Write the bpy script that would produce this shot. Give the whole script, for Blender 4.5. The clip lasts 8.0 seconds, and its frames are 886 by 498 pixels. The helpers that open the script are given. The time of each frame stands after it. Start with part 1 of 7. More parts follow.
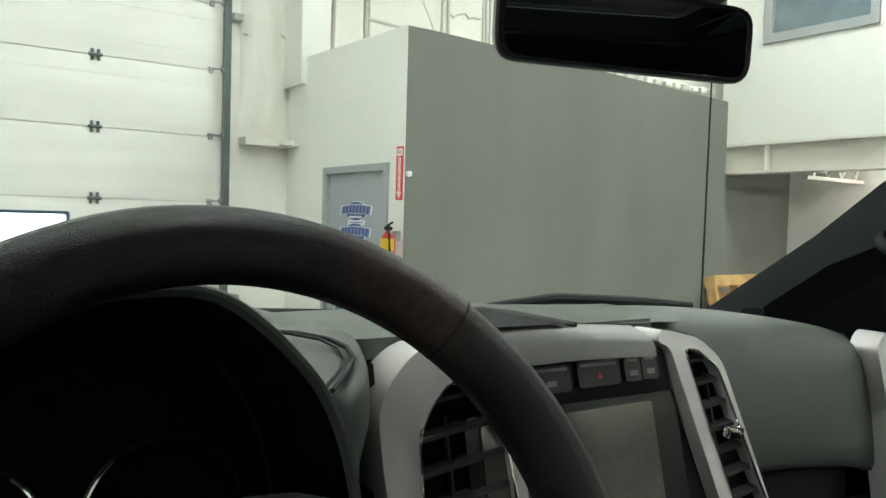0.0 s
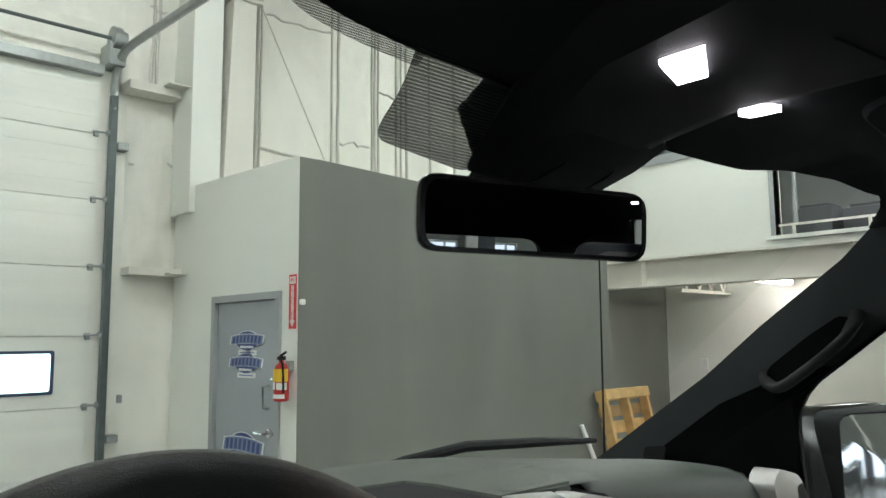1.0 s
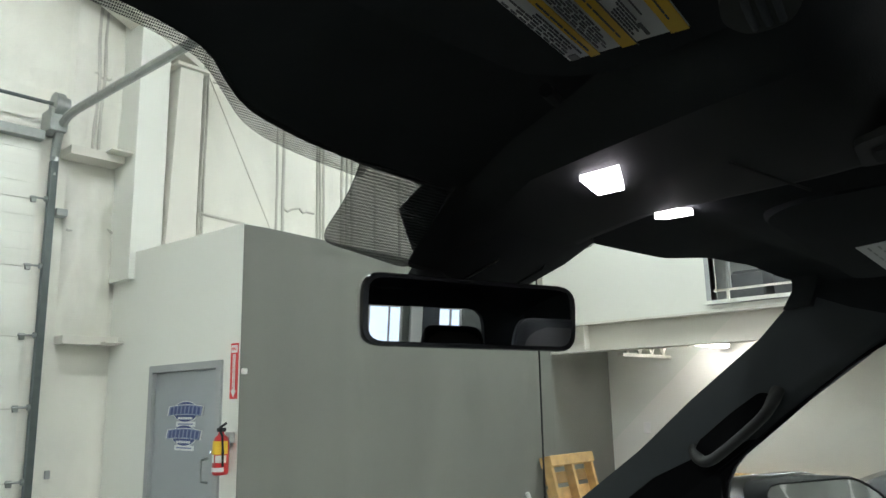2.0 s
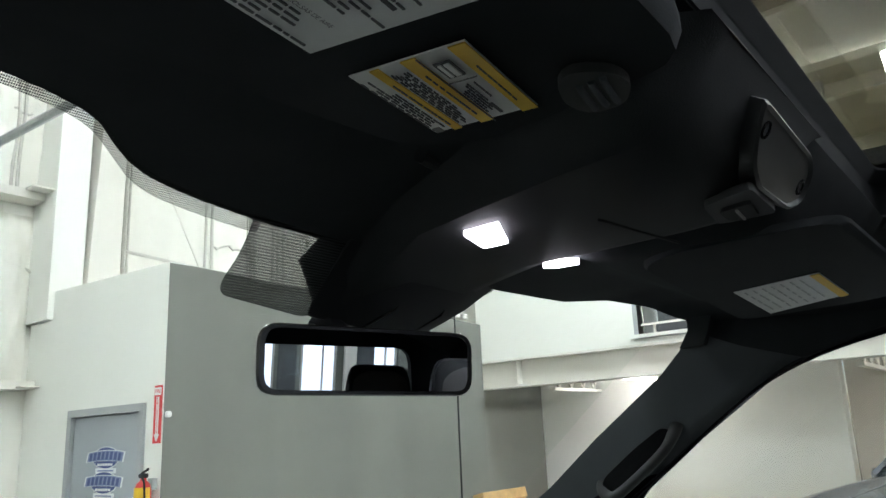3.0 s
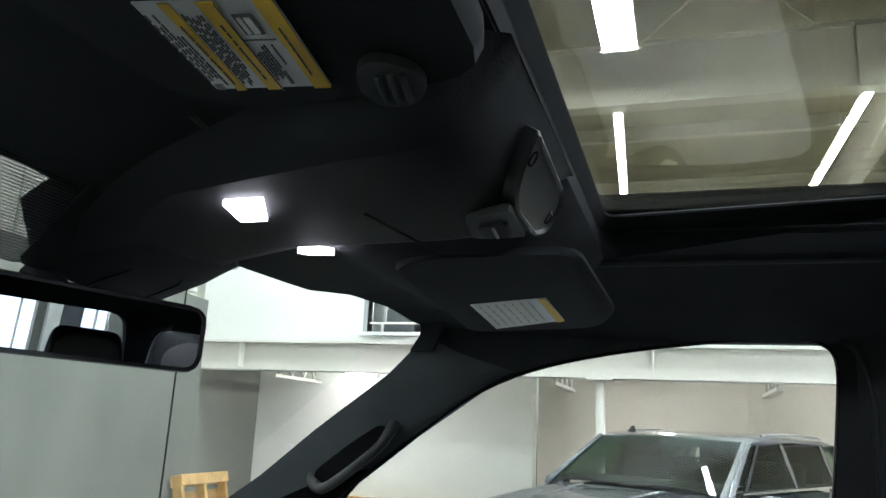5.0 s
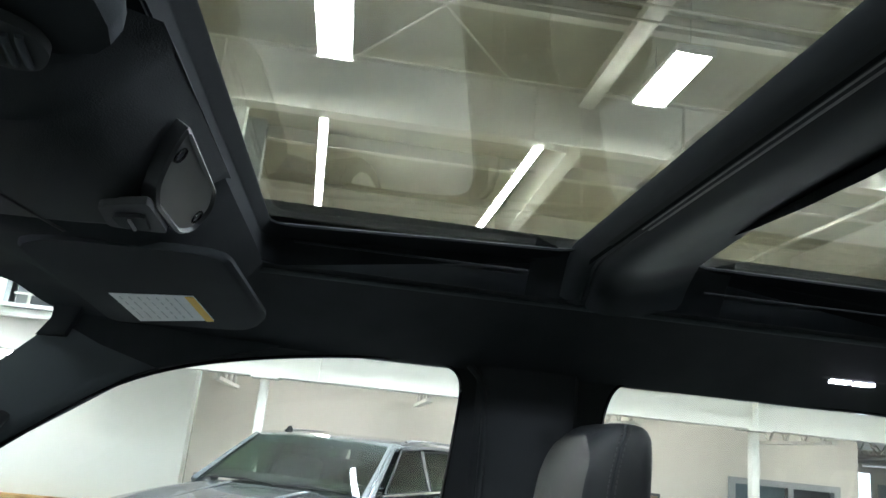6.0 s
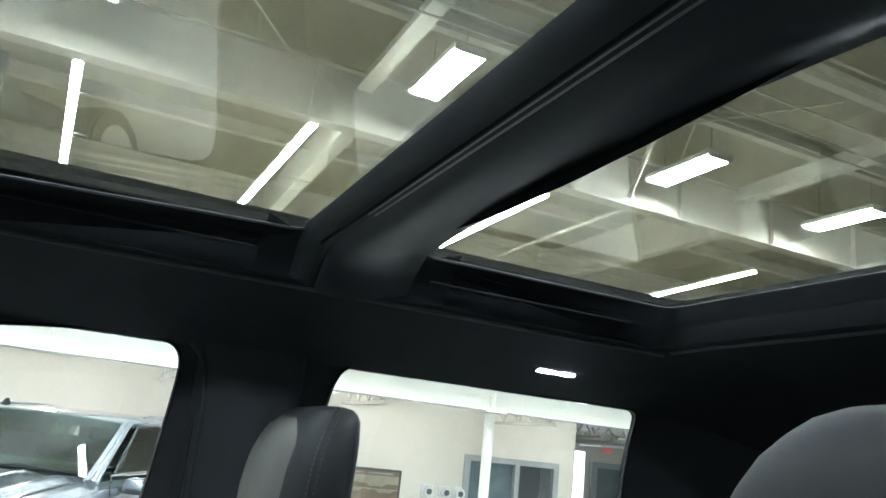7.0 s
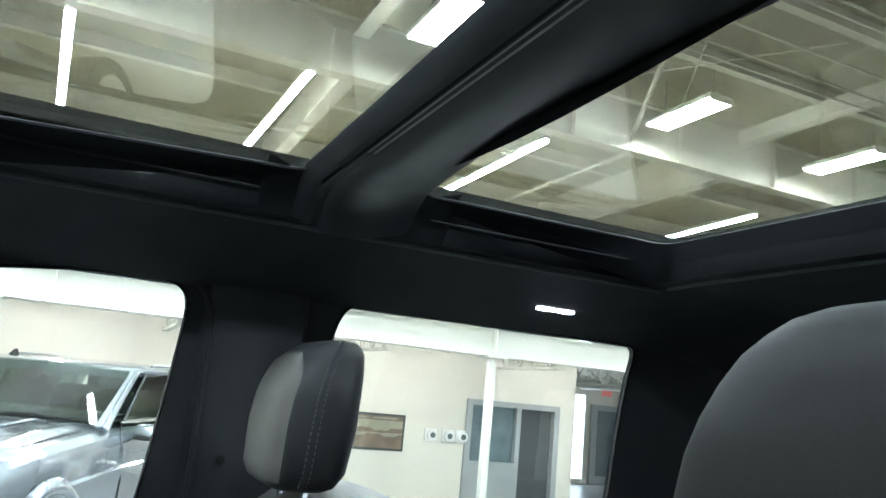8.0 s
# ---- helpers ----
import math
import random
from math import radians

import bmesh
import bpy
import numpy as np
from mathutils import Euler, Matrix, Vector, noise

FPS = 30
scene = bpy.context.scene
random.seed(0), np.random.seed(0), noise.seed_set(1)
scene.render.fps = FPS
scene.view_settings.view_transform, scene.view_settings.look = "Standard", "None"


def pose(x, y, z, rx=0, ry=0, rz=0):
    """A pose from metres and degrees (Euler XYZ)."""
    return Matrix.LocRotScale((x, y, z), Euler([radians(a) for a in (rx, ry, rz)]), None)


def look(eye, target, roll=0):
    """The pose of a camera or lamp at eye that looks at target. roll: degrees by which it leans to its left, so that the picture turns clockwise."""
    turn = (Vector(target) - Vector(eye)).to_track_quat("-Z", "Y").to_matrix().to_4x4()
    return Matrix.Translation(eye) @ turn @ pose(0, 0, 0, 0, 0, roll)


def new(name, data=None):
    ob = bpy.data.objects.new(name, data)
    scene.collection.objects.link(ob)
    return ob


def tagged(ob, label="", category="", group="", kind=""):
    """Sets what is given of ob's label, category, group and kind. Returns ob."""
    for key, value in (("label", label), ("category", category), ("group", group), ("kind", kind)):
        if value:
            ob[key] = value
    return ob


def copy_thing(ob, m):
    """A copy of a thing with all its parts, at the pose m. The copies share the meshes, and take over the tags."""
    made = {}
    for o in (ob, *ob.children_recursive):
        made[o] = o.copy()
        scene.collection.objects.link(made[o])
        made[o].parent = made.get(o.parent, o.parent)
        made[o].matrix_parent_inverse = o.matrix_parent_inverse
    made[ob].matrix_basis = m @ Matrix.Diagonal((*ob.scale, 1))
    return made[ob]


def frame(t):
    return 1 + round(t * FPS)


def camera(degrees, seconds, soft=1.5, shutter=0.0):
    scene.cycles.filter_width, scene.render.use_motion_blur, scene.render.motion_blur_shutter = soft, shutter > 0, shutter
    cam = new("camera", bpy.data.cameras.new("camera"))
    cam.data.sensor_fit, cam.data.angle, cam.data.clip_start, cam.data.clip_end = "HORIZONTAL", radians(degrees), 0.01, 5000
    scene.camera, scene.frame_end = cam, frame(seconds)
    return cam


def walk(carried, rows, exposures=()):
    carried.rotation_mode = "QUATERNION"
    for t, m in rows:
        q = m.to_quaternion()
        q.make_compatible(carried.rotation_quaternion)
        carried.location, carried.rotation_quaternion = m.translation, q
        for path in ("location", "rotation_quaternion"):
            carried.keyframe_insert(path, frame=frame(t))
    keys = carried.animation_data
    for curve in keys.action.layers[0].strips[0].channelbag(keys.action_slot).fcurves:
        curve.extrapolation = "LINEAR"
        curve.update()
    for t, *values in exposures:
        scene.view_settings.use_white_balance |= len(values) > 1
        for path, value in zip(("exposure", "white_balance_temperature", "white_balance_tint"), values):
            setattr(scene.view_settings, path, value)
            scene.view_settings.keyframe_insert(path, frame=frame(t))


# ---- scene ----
cam = camera(60.6, 8.0)
PATH = [
    (0, (-0.514, 0.042, 1.632), (0.63, 1.681, 1.553), 1.6),
    (0.5, (-0.541, 0.053, 1.669), (0.738, 1.588, 1.768), 0.3),
    (1, (-0.549, 0.048, 1.692), (0.808, 1.499, 1.922), -0.5),
    (1.5, (-0.583, 0.023, 1.701), (0.799, 1.435, 2.011), -0.9),
    (2, (-0.581, 0.009, 1.716), (0.861, 1.338, 2.108), -1.2),
    (2.2, (-0.585, -0.004, 1.718), (0.882, 1.288, 2.137), -1.4),
    (3.5, (-0.578, -0.053, 1.724), (0.993, 1.083, 2.216), -3.0),
    (4, (-0.58, -0.048, 1.724), (1.046, 1.014, 2.205), -2.4),
    (4.2, (-0.582, -0.043, 1.724), (1.077, 0.969, 2.2), -1.9),
    (5.3, (-0.569, -0.024, 1.724), (1.343, 0.355, 2.173), 4.4),
    (5.5, (-0.565, -0.031, 1.727), (1.37, 0.19, 2.179), 5.2),
    (6, (-0.573, -0.063, 1.739), (1.352, -0.26, 2.244), 5.8),
    (6.5, (-0.565, -0.095, 1.748), (1.29, -0.633, 2.268), 6.4),
    (7, (-0.571, -0.118, 1.75), (1.198, -0.897, 2.263), 6.2),
    (7.5, (-0.587, -0.131, 1.749), (1.158, -0.979, 2.235), 5.8),
    (8, (-0.584, -0.115, 1.731), (1.208, -0.917, 2.113), 5.4),
]
walk(cam, [(t, look(eye, target, roll)) for t, eye, target, roll in PATH],
     [(0, -0.38, 6550, 9), (0.5, -0.72, 6500, 11), (1.0, -0.8, 6450, 12), (2.2, -0.58, 6350, 14), (3.5, 0.0, 6100, 15), (4.2, 0.08, 6050, 15),
      (5.5, 0.27, 5870, 11), (6.5, 0.88, 5700, 11), (7.0, 0.95, 5680, 9), (8.0, 1.14, 5640, 8)])

# ---- world and light ----
world = bpy.data.worlds.new("world")
scene.world = world
world.use_nodes = True
wn = world.node_tree
sky = wn.nodes.new("ShaderNodeTexSky")
sky.sky_type, sky.sun_disc, sky.sun_elevation, sky.sun_rotation = "NISHITA", False, radians(35), radians(200)
wn.links.new(sky.outputs[0], wn.nodes["Background"].inputs[0])
wn.nodes["Background"].inputs[1].default_value = 0.12
FIXTURE_GLOW, TUBE_GLOW, LENS_GLOW = 120.0, 80.0, 22.0


# ---- materials ----
def mat(name, color, rough=0.6, metal=0.0, vary=0.12, scale=6.0, grain=120.0, bump=0.0, coat=0.0, spec=0.5, sheen=0.0, wrinkle=0.0, streak=None):
    """A surface with variation at two scales and fine relief; wrinkle adds folds, streak (strength, x, y, z) drawn-out marks."""
    m = bpy.data.materials.new(name)
    m.use_nodes = True
    n, k = m.node_tree.nodes, m.node_tree.links
    b = n["Principled BSDF"]
    geo = n.new("ShaderNodeTexCoord")
    big, fine = n.new("ShaderNodeTexNoise"), n.new("ShaderNodeTexNoise")
    big.inputs["Scale"].default_value, fine.inputs["Scale"].default_value = scale, grain
    big.inputs["Detail"].default_value, fine.inputs["Detail"].default_value = 5, 3
    for t in (big, fine):
        k.new(geo.outputs["Object"], t.inputs["Vector"])
    add = n.new("ShaderNodeMath")
    add.operation = "MULTIPLY_ADD"
    add.inputs[1].default_value, add.inputs[2].default_value = 0.35, 0.0
    k.new(fine.outputs[0], add.inputs[0])
    tot = n.new("ShaderNodeMath")
    k.new(big.outputs[0], tot.inputs[0])
    k.new(add.outputs[0], tot.inputs[1])
    ramp = n.new("ShaderNodeMapRange")
    ramp.inputs["From Min"].default_value, ramp.inputs["From Max"].default_value = 0.35, 1.0
    ramp.inputs["To Min"].default_value, ramp.inputs["To Max"].default_value = 1 - vary, 1 + vary
    k.new(tot.outputs[0], ramp.inputs["Value"])
    mul = n.new("ShaderNodeVectorMath")
    mul.operation = "SCALE"
    mul.inputs[0].default_value = color
    k.new(ramp.outputs[0], mul.inputs["Scale"])
    tone = mul.outputs[0]
    if streak:
        mp, sn, sr, sm = (n.new("ShaderNode" + t) for t in ("Mapping", "TexNoise", "MapRange", "VectorMath"))
        mp.inputs["Scale"].default_value = streak[1:]
        sn.inputs["Scale"].default_value, sn.inputs["Detail"].default_value, sn.inputs["Distortion"].default_value = 1.0, 4.0, 0.4
        k.new(geo.outputs["Object"], mp.inputs["Vector"])
        k.new(mp.outputs[0], sn.inputs["Vector"])
        sr.inputs["From Min"].default_value, sr.inputs["From Max"].default_value = 0.3, 0.7
        sr.inputs["To Min"].default_value, sr.inputs["To Max"].default_value = 1 - streak[0], 1 + streak[0]
        k.new(sn.outputs[0], sr.inputs["Value"])
        sm.operation = "SCALE"
        k.new(tone, sm.inputs[0])
        k.new(sr.outputs[0], sm.inputs["Scale"])
        tone = sm.outputs[0]
    k.new(tone, b.inputs["Base Color"])
    rr = n.new("ShaderNodeMapRange")
    rr.inputs["To Min"].default_value, rr.inputs["To Max"].default_value = max(0.02, rough - 0.08), min(1, rough + 0.08)
    k.new(big.outputs[0], rr.inputs["Value"])
    k.new(rr.outputs[0], b.inputs["Roughness"])
    b.inputs["Metallic"].default_value = metal
    b.inputs["Coat Weight"].default_value = coat
    b.inputs["Specular IOR Level"].default_value = spec
    b.inputs["Sheen Weight"].default_value = sheen
    if bump:
        bp = n.new("ShaderNodeBump")
        bp.inputs["Strength"].default_value, bp.inputs["Distance"].default_value = min(1.0, bump), 0.002
        k.new(fine.outputs[0], bp.inputs["Height"])
        k.new(bp.outputs[0], b.inputs["Normal"])
        if wrinkle:
            wv, wb = n.new("ShaderNodeTexNoise"), n.new("ShaderNodeBump")
            wv.noise_type = "RIDGED_MULTIFRACTAL"
            wv.inputs["Scale"].default_value, wv.inputs["Detail"].default_value, wv.inputs["Distortion"].default_value = 2.4, 4.0, 0.6
            k.new(geo.outputs["Object"], wv.inputs["Vector"])
            wb.inputs["Strength"].default_value, wb.inputs["Distance"].default_value = 1.0, wrinkle
            k.new(wv.outputs[0], wb.inputs["Height"])
            k.new(bp.outputs[0], wb.inputs["Normal"])
            k.new(wb.outputs[0], b.inputs["Normal"])
    return m


def glow(name, color, strength):
    m = bpy.data.materials.new(name)
    m.use_nodes = True
    b = m.node_tree.nodes["Principled BSDF"]
    b.inputs["Base Color"].default_value = (*color, 1)
    b.inputs["Emission Color"].default_value = (*color, 1)
    b.inputs["Emission Strength"].default_value = strength
    return m


def pane(name, tint, gloss=0.06, rough=0.0, fresnel=0.5):
    """Clear or tinted glass: light goes straight through, and a little is mirrored."""
    m = bpy.data.materials.new(name)
    m.use_nodes = True
    n, k = m.node_tree.nodes, m.node_tree.links
    out = n["Material Output"]
    n.remove(n["Principled BSDF"])
    tr, gl, mix = n.new("ShaderNodeBsdfTransparent"), n.new("ShaderNodeBsdfGlossy"), n.new("ShaderNodeMixShader")
    tr.inputs[0].default_value = (*tint, 1)
    gl.inputs["Roughness"].default_value = rough
    lw, po, ma = n.new("ShaderNodeLayerWeight"), n.new("ShaderNodeMath"), n.new("ShaderNodeMath")
    lw.inputs["Blend"].default_value = 0.5
    po.operation, ma.operation = "POWER", "MULTIPLY_ADD"
    po.inputs[1].default_value = 5.0
    ma.inputs[1].default_value, ma.inputs[2].default_value = fresnel, gloss
    k.new(lw.outputs["Facing"], po.inputs[0])
    k.new(po.outputs[0], ma.inputs[0])
    k.new(ma.outputs[0], mix.inputs[0])
    k.new(tr.outputs[0], mix.inputs[1])
    k.new(gl.outputs[0], mix.inputs[2])
    k.new(mix.outputs[0], out.inputs[0])
    return m


def dots(name, color, pitch, share, base):
    """Ceramic dots printed on glass: an even screen of small opaque spots."""
    m = bpy.data.materials.new(name)
    m.use_nodes = True
    n, k = m.node_tree.nodes, m.node_tree.links
    b, out = n["Principled BSDF"], n["Material Output"]
    b.inputs["Base Color"].default_value = (*color, 1)
    b.inputs["Roughness"].default_value = 0.5
    tc, vo, lt = n.new("ShaderNodeTexCoord"), n.new("ShaderNodeTexVoronoi"), n.new("ShaderNodeMath")
    vo.voronoi_dimensions = "2D"
    vo.inputs["Randomness"].default_value = 0.0
    vo.inputs["Scale"].default_value = 1 / pitch
    k.new(tc.outputs["Object"], vo.inputs["Vector"])
    lt.operation = "LESS_THAN"
    lt.inputs[1].default_value = share
    k.new(vo.outputs["Distance"], lt.inputs[0])
    tr, mix, cover = n.new("ShaderNodeBsdfTransparent"), n.new("ShaderNodeMixShader"), n.new("ShaderNodeMapRange")
    cover.inputs["To Min"].default_value, cover.inputs["To Max"].default_value = base, 0.96
    k.new(lt.outputs[0], cover.inputs["Value"])
    k.new(cover.outputs[0], mix.inputs[0])
    k.new(tr.outputs[0], mix.inputs[1])
    k.new(b.outputs[0], mix.inputs[2])
    k.new(mix.outputs[0], out.inputs[0])
    return m


M_LINER = mat("black_headliner_cloth", (0.0215, 0.0238, 0.026), 0.95, vary=0.25, scale=14, grain=1200, bump=0.15, spec=0.15)
M_BLACK = mat("black_soft_trim", (0.016, 0.0175, 0.019), 0.72, vary=0.2, scale=9, grain=900, bump=0.3, spec=0.2)
M_WELL = mat("near_black_trim_and_shade", (0.006, 0.0064, 0.007), 0.9, vary=0.2, scale=12, spec=0.03)
M_BEAM = mat("black_beam_trim", (0.0185, 0.0215, 0.0245), 0.5, vary=0.12, scale=8, grain=1200, bump=0.12, spec=0.4)
M_FRAME = mat("black_roof_frame", (0.0125, 0.0136, 0.0148), 0.85, vary=0.2, scale=12, spec=0.08)
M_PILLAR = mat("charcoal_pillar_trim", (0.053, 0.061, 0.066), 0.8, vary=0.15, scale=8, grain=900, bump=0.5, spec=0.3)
M_GLOSS = mat("gloss_black_plastic", (0.012, 0.012, 0.013), 0.18, vary=0.1)
M_DASH = mat("grey_dash_vinyl", (0.084, 0.097, 0.085), 0.46, vary=0.12, scale=5, grain=1500, bump=0.2, spec=0.4)
M_DASHD = mat("dark_dash_vinyl", (0.028, 0.03, 0.03), 0.65, vary=0.1, scale=5, grain=1500, bump=0.22, spec=0.3)
M_SILVER = mat("satin_silver_trim", (0.72, 0.71, 0.69), 0.34, 0.35, vary=0.06, scale=20, grain=300)
M_SATIN = mat("satin_grey_trim", (0.23, 0.23, 0.22), 0.34, 0.1, vary=0.06, scale=20, grain=300)
M_CHROME = mat("bright_chrome", (0.8, 0.8, 0.8), 0.08, 1.0, vary=0.03)
M_RIM = mat("worn_black_leather", (0.0066, 0.0072, 0.0085), 0.33, vary=0.4, scale=22, grain=1300, bump=0.6, spec=0.42)


def worn_highlight_leather(spot):
    """The rim's leather, rubbed to brown round one spot, with a brownish highlight painted in."""
    m = M_RIM.copy()
    m.name = "rubbed_black_leather"
    n, k = m.node_tree.nodes, m.node_tree.links
    b = n["Principled BSDF"]
    geo, far, fall, speck, both, mix = (n.new("ShaderNode" + t) for t in ("NewGeometry", "VectorMath", "MapRange", "TexNoise", "Math", "Mix"))
    far.operation, both.operation = "DISTANCE", "MULTIPLY"
    far.inputs[1].default_value = spot
    k.new(geo.outputs["Position"], far.inputs[0])
    for name, v in (("From Min", 0.006), ("From Max", 0.07), ("To Min", 1.0), ("To Max", 0.0)):
        fall.inputs[name].default_value = v
    k.new(far.outputs["Value"], fall.inputs["Value"])
    speck.inputs["Scale"].default_value, speck.inputs["Detail"].default_value = 160.0, 4.0
    k.new(geo.outputs["Position"], speck.inputs["Vector"])
    k.new(fall.outputs[0], both.inputs[0])
    k.new(speck.outputs[0], both.inputs[1])
    mix.data_type = "RGBA"
    old = b.inputs["Base Color"].links[0].from_socket
    k.new(both.outputs[0], mix.inputs["Factor"])
    k.new(old, mix.inputs[6])
    mix.inputs[7].default_value = (0.19, 0.115, 0.092, 1)
    k.new(mix.outputs[2], b.inputs["Base Color"])
    return m


M_STITCHDARK = mat("charcoal_thread", (0.03, 0.03, 0.03), 0.7)
M_LEATHER = mat("black_seat_leather", (0.0085, 0.0089, 0.0095), 0.4, vary=0.2, scale=20, grain=1400, bump=0.2, spec=0.25)
M_SEATGREY = mat("grey_seat_leather", (0.054, 0.050, 0.044), 0.5, vary=0.06, scale=18, grain=900, bump=0.25)
# seat leather darkened to paint the driver's shadow on that headrest
M_SEATSHADE = mat("shade_dark_seat_leather", (0.0064, 0.0063, 0.0051), 0.65, vary=0.06, scale=18, grain=1500, bump=0.1, spec=0.12)
M_LABEL = mat("white_label_paper", (0.72, 0.73, 0.72), 0.5, vary=0.05, scale=40)
M_YELLOW = mat("yellow_print", (0.78, 0.5, 0.03), 0.5, vary=0.05)
M_INK = mat("grey_print", (0.09, 0.09, 0.1), 0.6)
M_FAINT = mat("faint_print", (0.45, 0.46, 0.46), 0.6)
# pale mottled base stands in for the reflection on the dark screen
M_SCREEN = mat("touch_screen_glass_reflection", (0.10, 0.10, 0.085), 0.10, vary=0.35, scale=9, coat=1.0, spec=0.9)
M_BUTTON = mat("black_button", (0.02, 0.021, 0.022), 0.4, vary=0.1)
M_BUTTONTOP = mat("button_edge_print", (0.18, 0.18, 0.18), 0.5)
M_MIRROR = mat("mirror_silver", (0.5, 0.53, 0.58), 0.0, 1.0, vary=0.0)
M_DOORMIRROR = mat("door_mirror_silver", (0.84, 0.87, 0.92), 0.0, 1.0, vary=0.0)
for m in (M_MIRROR, M_DOORMIRROR):
    m.node_tree.nodes["Principled BSDF"].inputs["Roughness"].default_value = 0.0
for link in list(M_MIRROR.node_tree.nodes["Principled BSDF"].inputs["Roughness"].links):
    M_MIRROR.node_tree.links.remove(link)
M_WSHIELD = pane("windshield_glass", (0.93, 0.965, 0.94), 0.008, fresnel=0.2)
M_DOORGLASS = pane("door_glass", (0.9, 0.93, 0.9), 0.03)
M_REARGLASS = pane("privacy_glass", (0.68, 0.70, 0.66), 0.04)
M_ROOFGLASS = pane("tinted_roof_glass", (0.53, 0.525, 0.475), 0.07)
M_FRIT = dots("frit_dots", (0.010, 0.010, 0.011), 0.0026, 0.40, 0.72)
M_FRITFINE = dots("frit_dots_fine", (0.012, 0.012, 0.013), 0.0015, 0.38, 0.22)
M_LENS = glow("lit_lamp_lens", (1.0, 0.95, 1.0), LENS_GLOW)
M_WALLW = mat("white_painted_wall", (0.79, 0.80, 0.75), 0.7, vary=0.045, scale=0.9, grain=60, bump=0.25)
M_WALLG = mat("grey_green_painted_wall", (0.172, 0.178, 0.156), 0.7, vary=0.10, scale=0.9, grain=70, bump=0.3, streak=(0.10, 1.6, 1.6, 0.35))
M_WALLB = mat("beige_painted_wall", (0.69, 0.65, 0.575), 0.75, vary=0.05, scale=0.7, grain=60, bump=0.25)
M_VINYL = mat("white_insulation_vinyl", (0.78, 0.765, 0.70), 0.45, vary=0.08, scale=2.2, grain=25, bump=0.8, wrinkle=0.012, streak=(0.06, 3.0, 3.0, 0.7))
M_SEAM = mat("insulation_seam_tape", (0.55, 0.54, 0.49), 0.6)
M_DOORPANEL = mat("white_garage_door_steel", (0.76, 0.76, 0.705), 0.5, vary=0.05, scale=1.4, grain=180, bump=0.5, streak=(0.05, 0.5, 0.5, 7.0))
M_GALV = mat("galvanized_steel", (0.36, 0.38, 0.37), 0.42, 0.8, vary=0.15, scale=20)
M_DARKSTEEL = mat("dark_track_steel", (0.11, 0.13, 0.128), 0.5, 0.6, vary=0.15, scale=16)
M_BLUEFRAME = mat("blue_black_window_frame", (0.035, 0.06, 0.11), 0.5)
M_DOORGREY = mat("blue_grey_door_paint", (0.33, 0.355, 0.375), 0.45, vary=0.05, scale=3)
M_FRAMEGREY = mat("grey_frame_paint", (0.34, 0.355, 0.36), 0.5, vary=0.06)
M_BLUE = mat("navy_decal_print", (0.03, 0.055, 0.19), 0.4)
M_BLUEPALE = mat("pale_blue_print", (0.17, 0.21, 0.345), 0.4)
M_RED = mat("red_print", (0.62, 0.035, 0.035), 0.45)
M_EXTRED = mat("red_enamel", (0.5, 0.02, 0.02), 0.3, coat=0.3)
M_WHITEP = mat("white_plastic", (0.8, 0.8, 0.78), 0.45)
M_WOOD = mat("pallet_pine", (0.52, 0.33, 0.13), 0.75, vary=0.3, scale=9, grain=90, bump=0.6)
M_WOODEND = mat("pallet_pine_dark", (0.30, 0.18, 0.07), 0.8, vary=0.3, scale=9, grain=90, bump=0.6)
M_STEELW = mat("white_painted_steel", (0.70, 0.68, 0.62), 0.5, vary=0.05, scale=2)
M_CEIL = mat("ceiling_insulation_sheet", (0.385, 0.365, 0.275), 0.5, vary=0.14, scale=0.8, grain=12, bump=0.6, wrinkle=0.03, streak=(0.10, 0.5, 1.6, 1.0))
M_FLOOR = mat("grey_sealed_concrete", (0.32, 0.32, 0.31), 0.35, vary=0.15, scale=0.6, grain=30, bump=0.2)
M_FIXT = glow("lit_fluorescent_tubes", (0.94, 1.0, 0.975), FIXTURE_GLOW)
M_TUBE = glow("lit_strip_tube", (0.94, 1.0, 0.975), TUBE_GLOW)
M_BAYFILL = glow("hidden_bay_fill_tube", (1.0, 0.97, 0.9), TUBE_GLOW * 0.28)
M_TUBEMID = glow("lit_bay_tube_bright", (1.0, 0.97, 0.9), TUBE_GLOW * 0.55)
M_DAY = glow("daylight_outside", (0.82, 0.9, 1.0), 3.5)
M_CARGREY = mat("grey_metallic_car_paint", (0.19, 0.205, 0.23), 0.24, 0.6, vary=0.02, scale=1.5, coat=1.0)
M_CARGLASS = pane("car_window_glass", (0.5, 0.6, 0.53), 0.055)
M_TYRE = mat("tyre_rubber", (0.025, 0.025, 0.026), 0.85, vary=0.2)
M_ALLOY = mat("alloy_wheel", (0.55, 0.56, 0.57), 0.3, 0.9)
M_TRUCKPAINT = mat("dark_truck_paint", (0.05, 0.055, 0.06), 0.3, 0.5, coat=1.0, vary=0.05)
# both hold the dimness of rooms behind in colour; M_DARK serves dark objects too
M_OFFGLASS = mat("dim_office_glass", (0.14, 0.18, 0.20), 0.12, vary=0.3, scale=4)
M_DARK = mat("dark_grey_and_shade", (0.06, 0.065, 0.07), 0.7, vary=0.2, scale=3)
M_POSTER = mat("brown_poster_print", (0.16, 0.12, 0.085), 0.5, vary=0.5, scale=7)
M_POSTERL = mat("pale_poster_print", (0.28, 0.26, 0.19), 0.5, vary=0.5, scale=8)


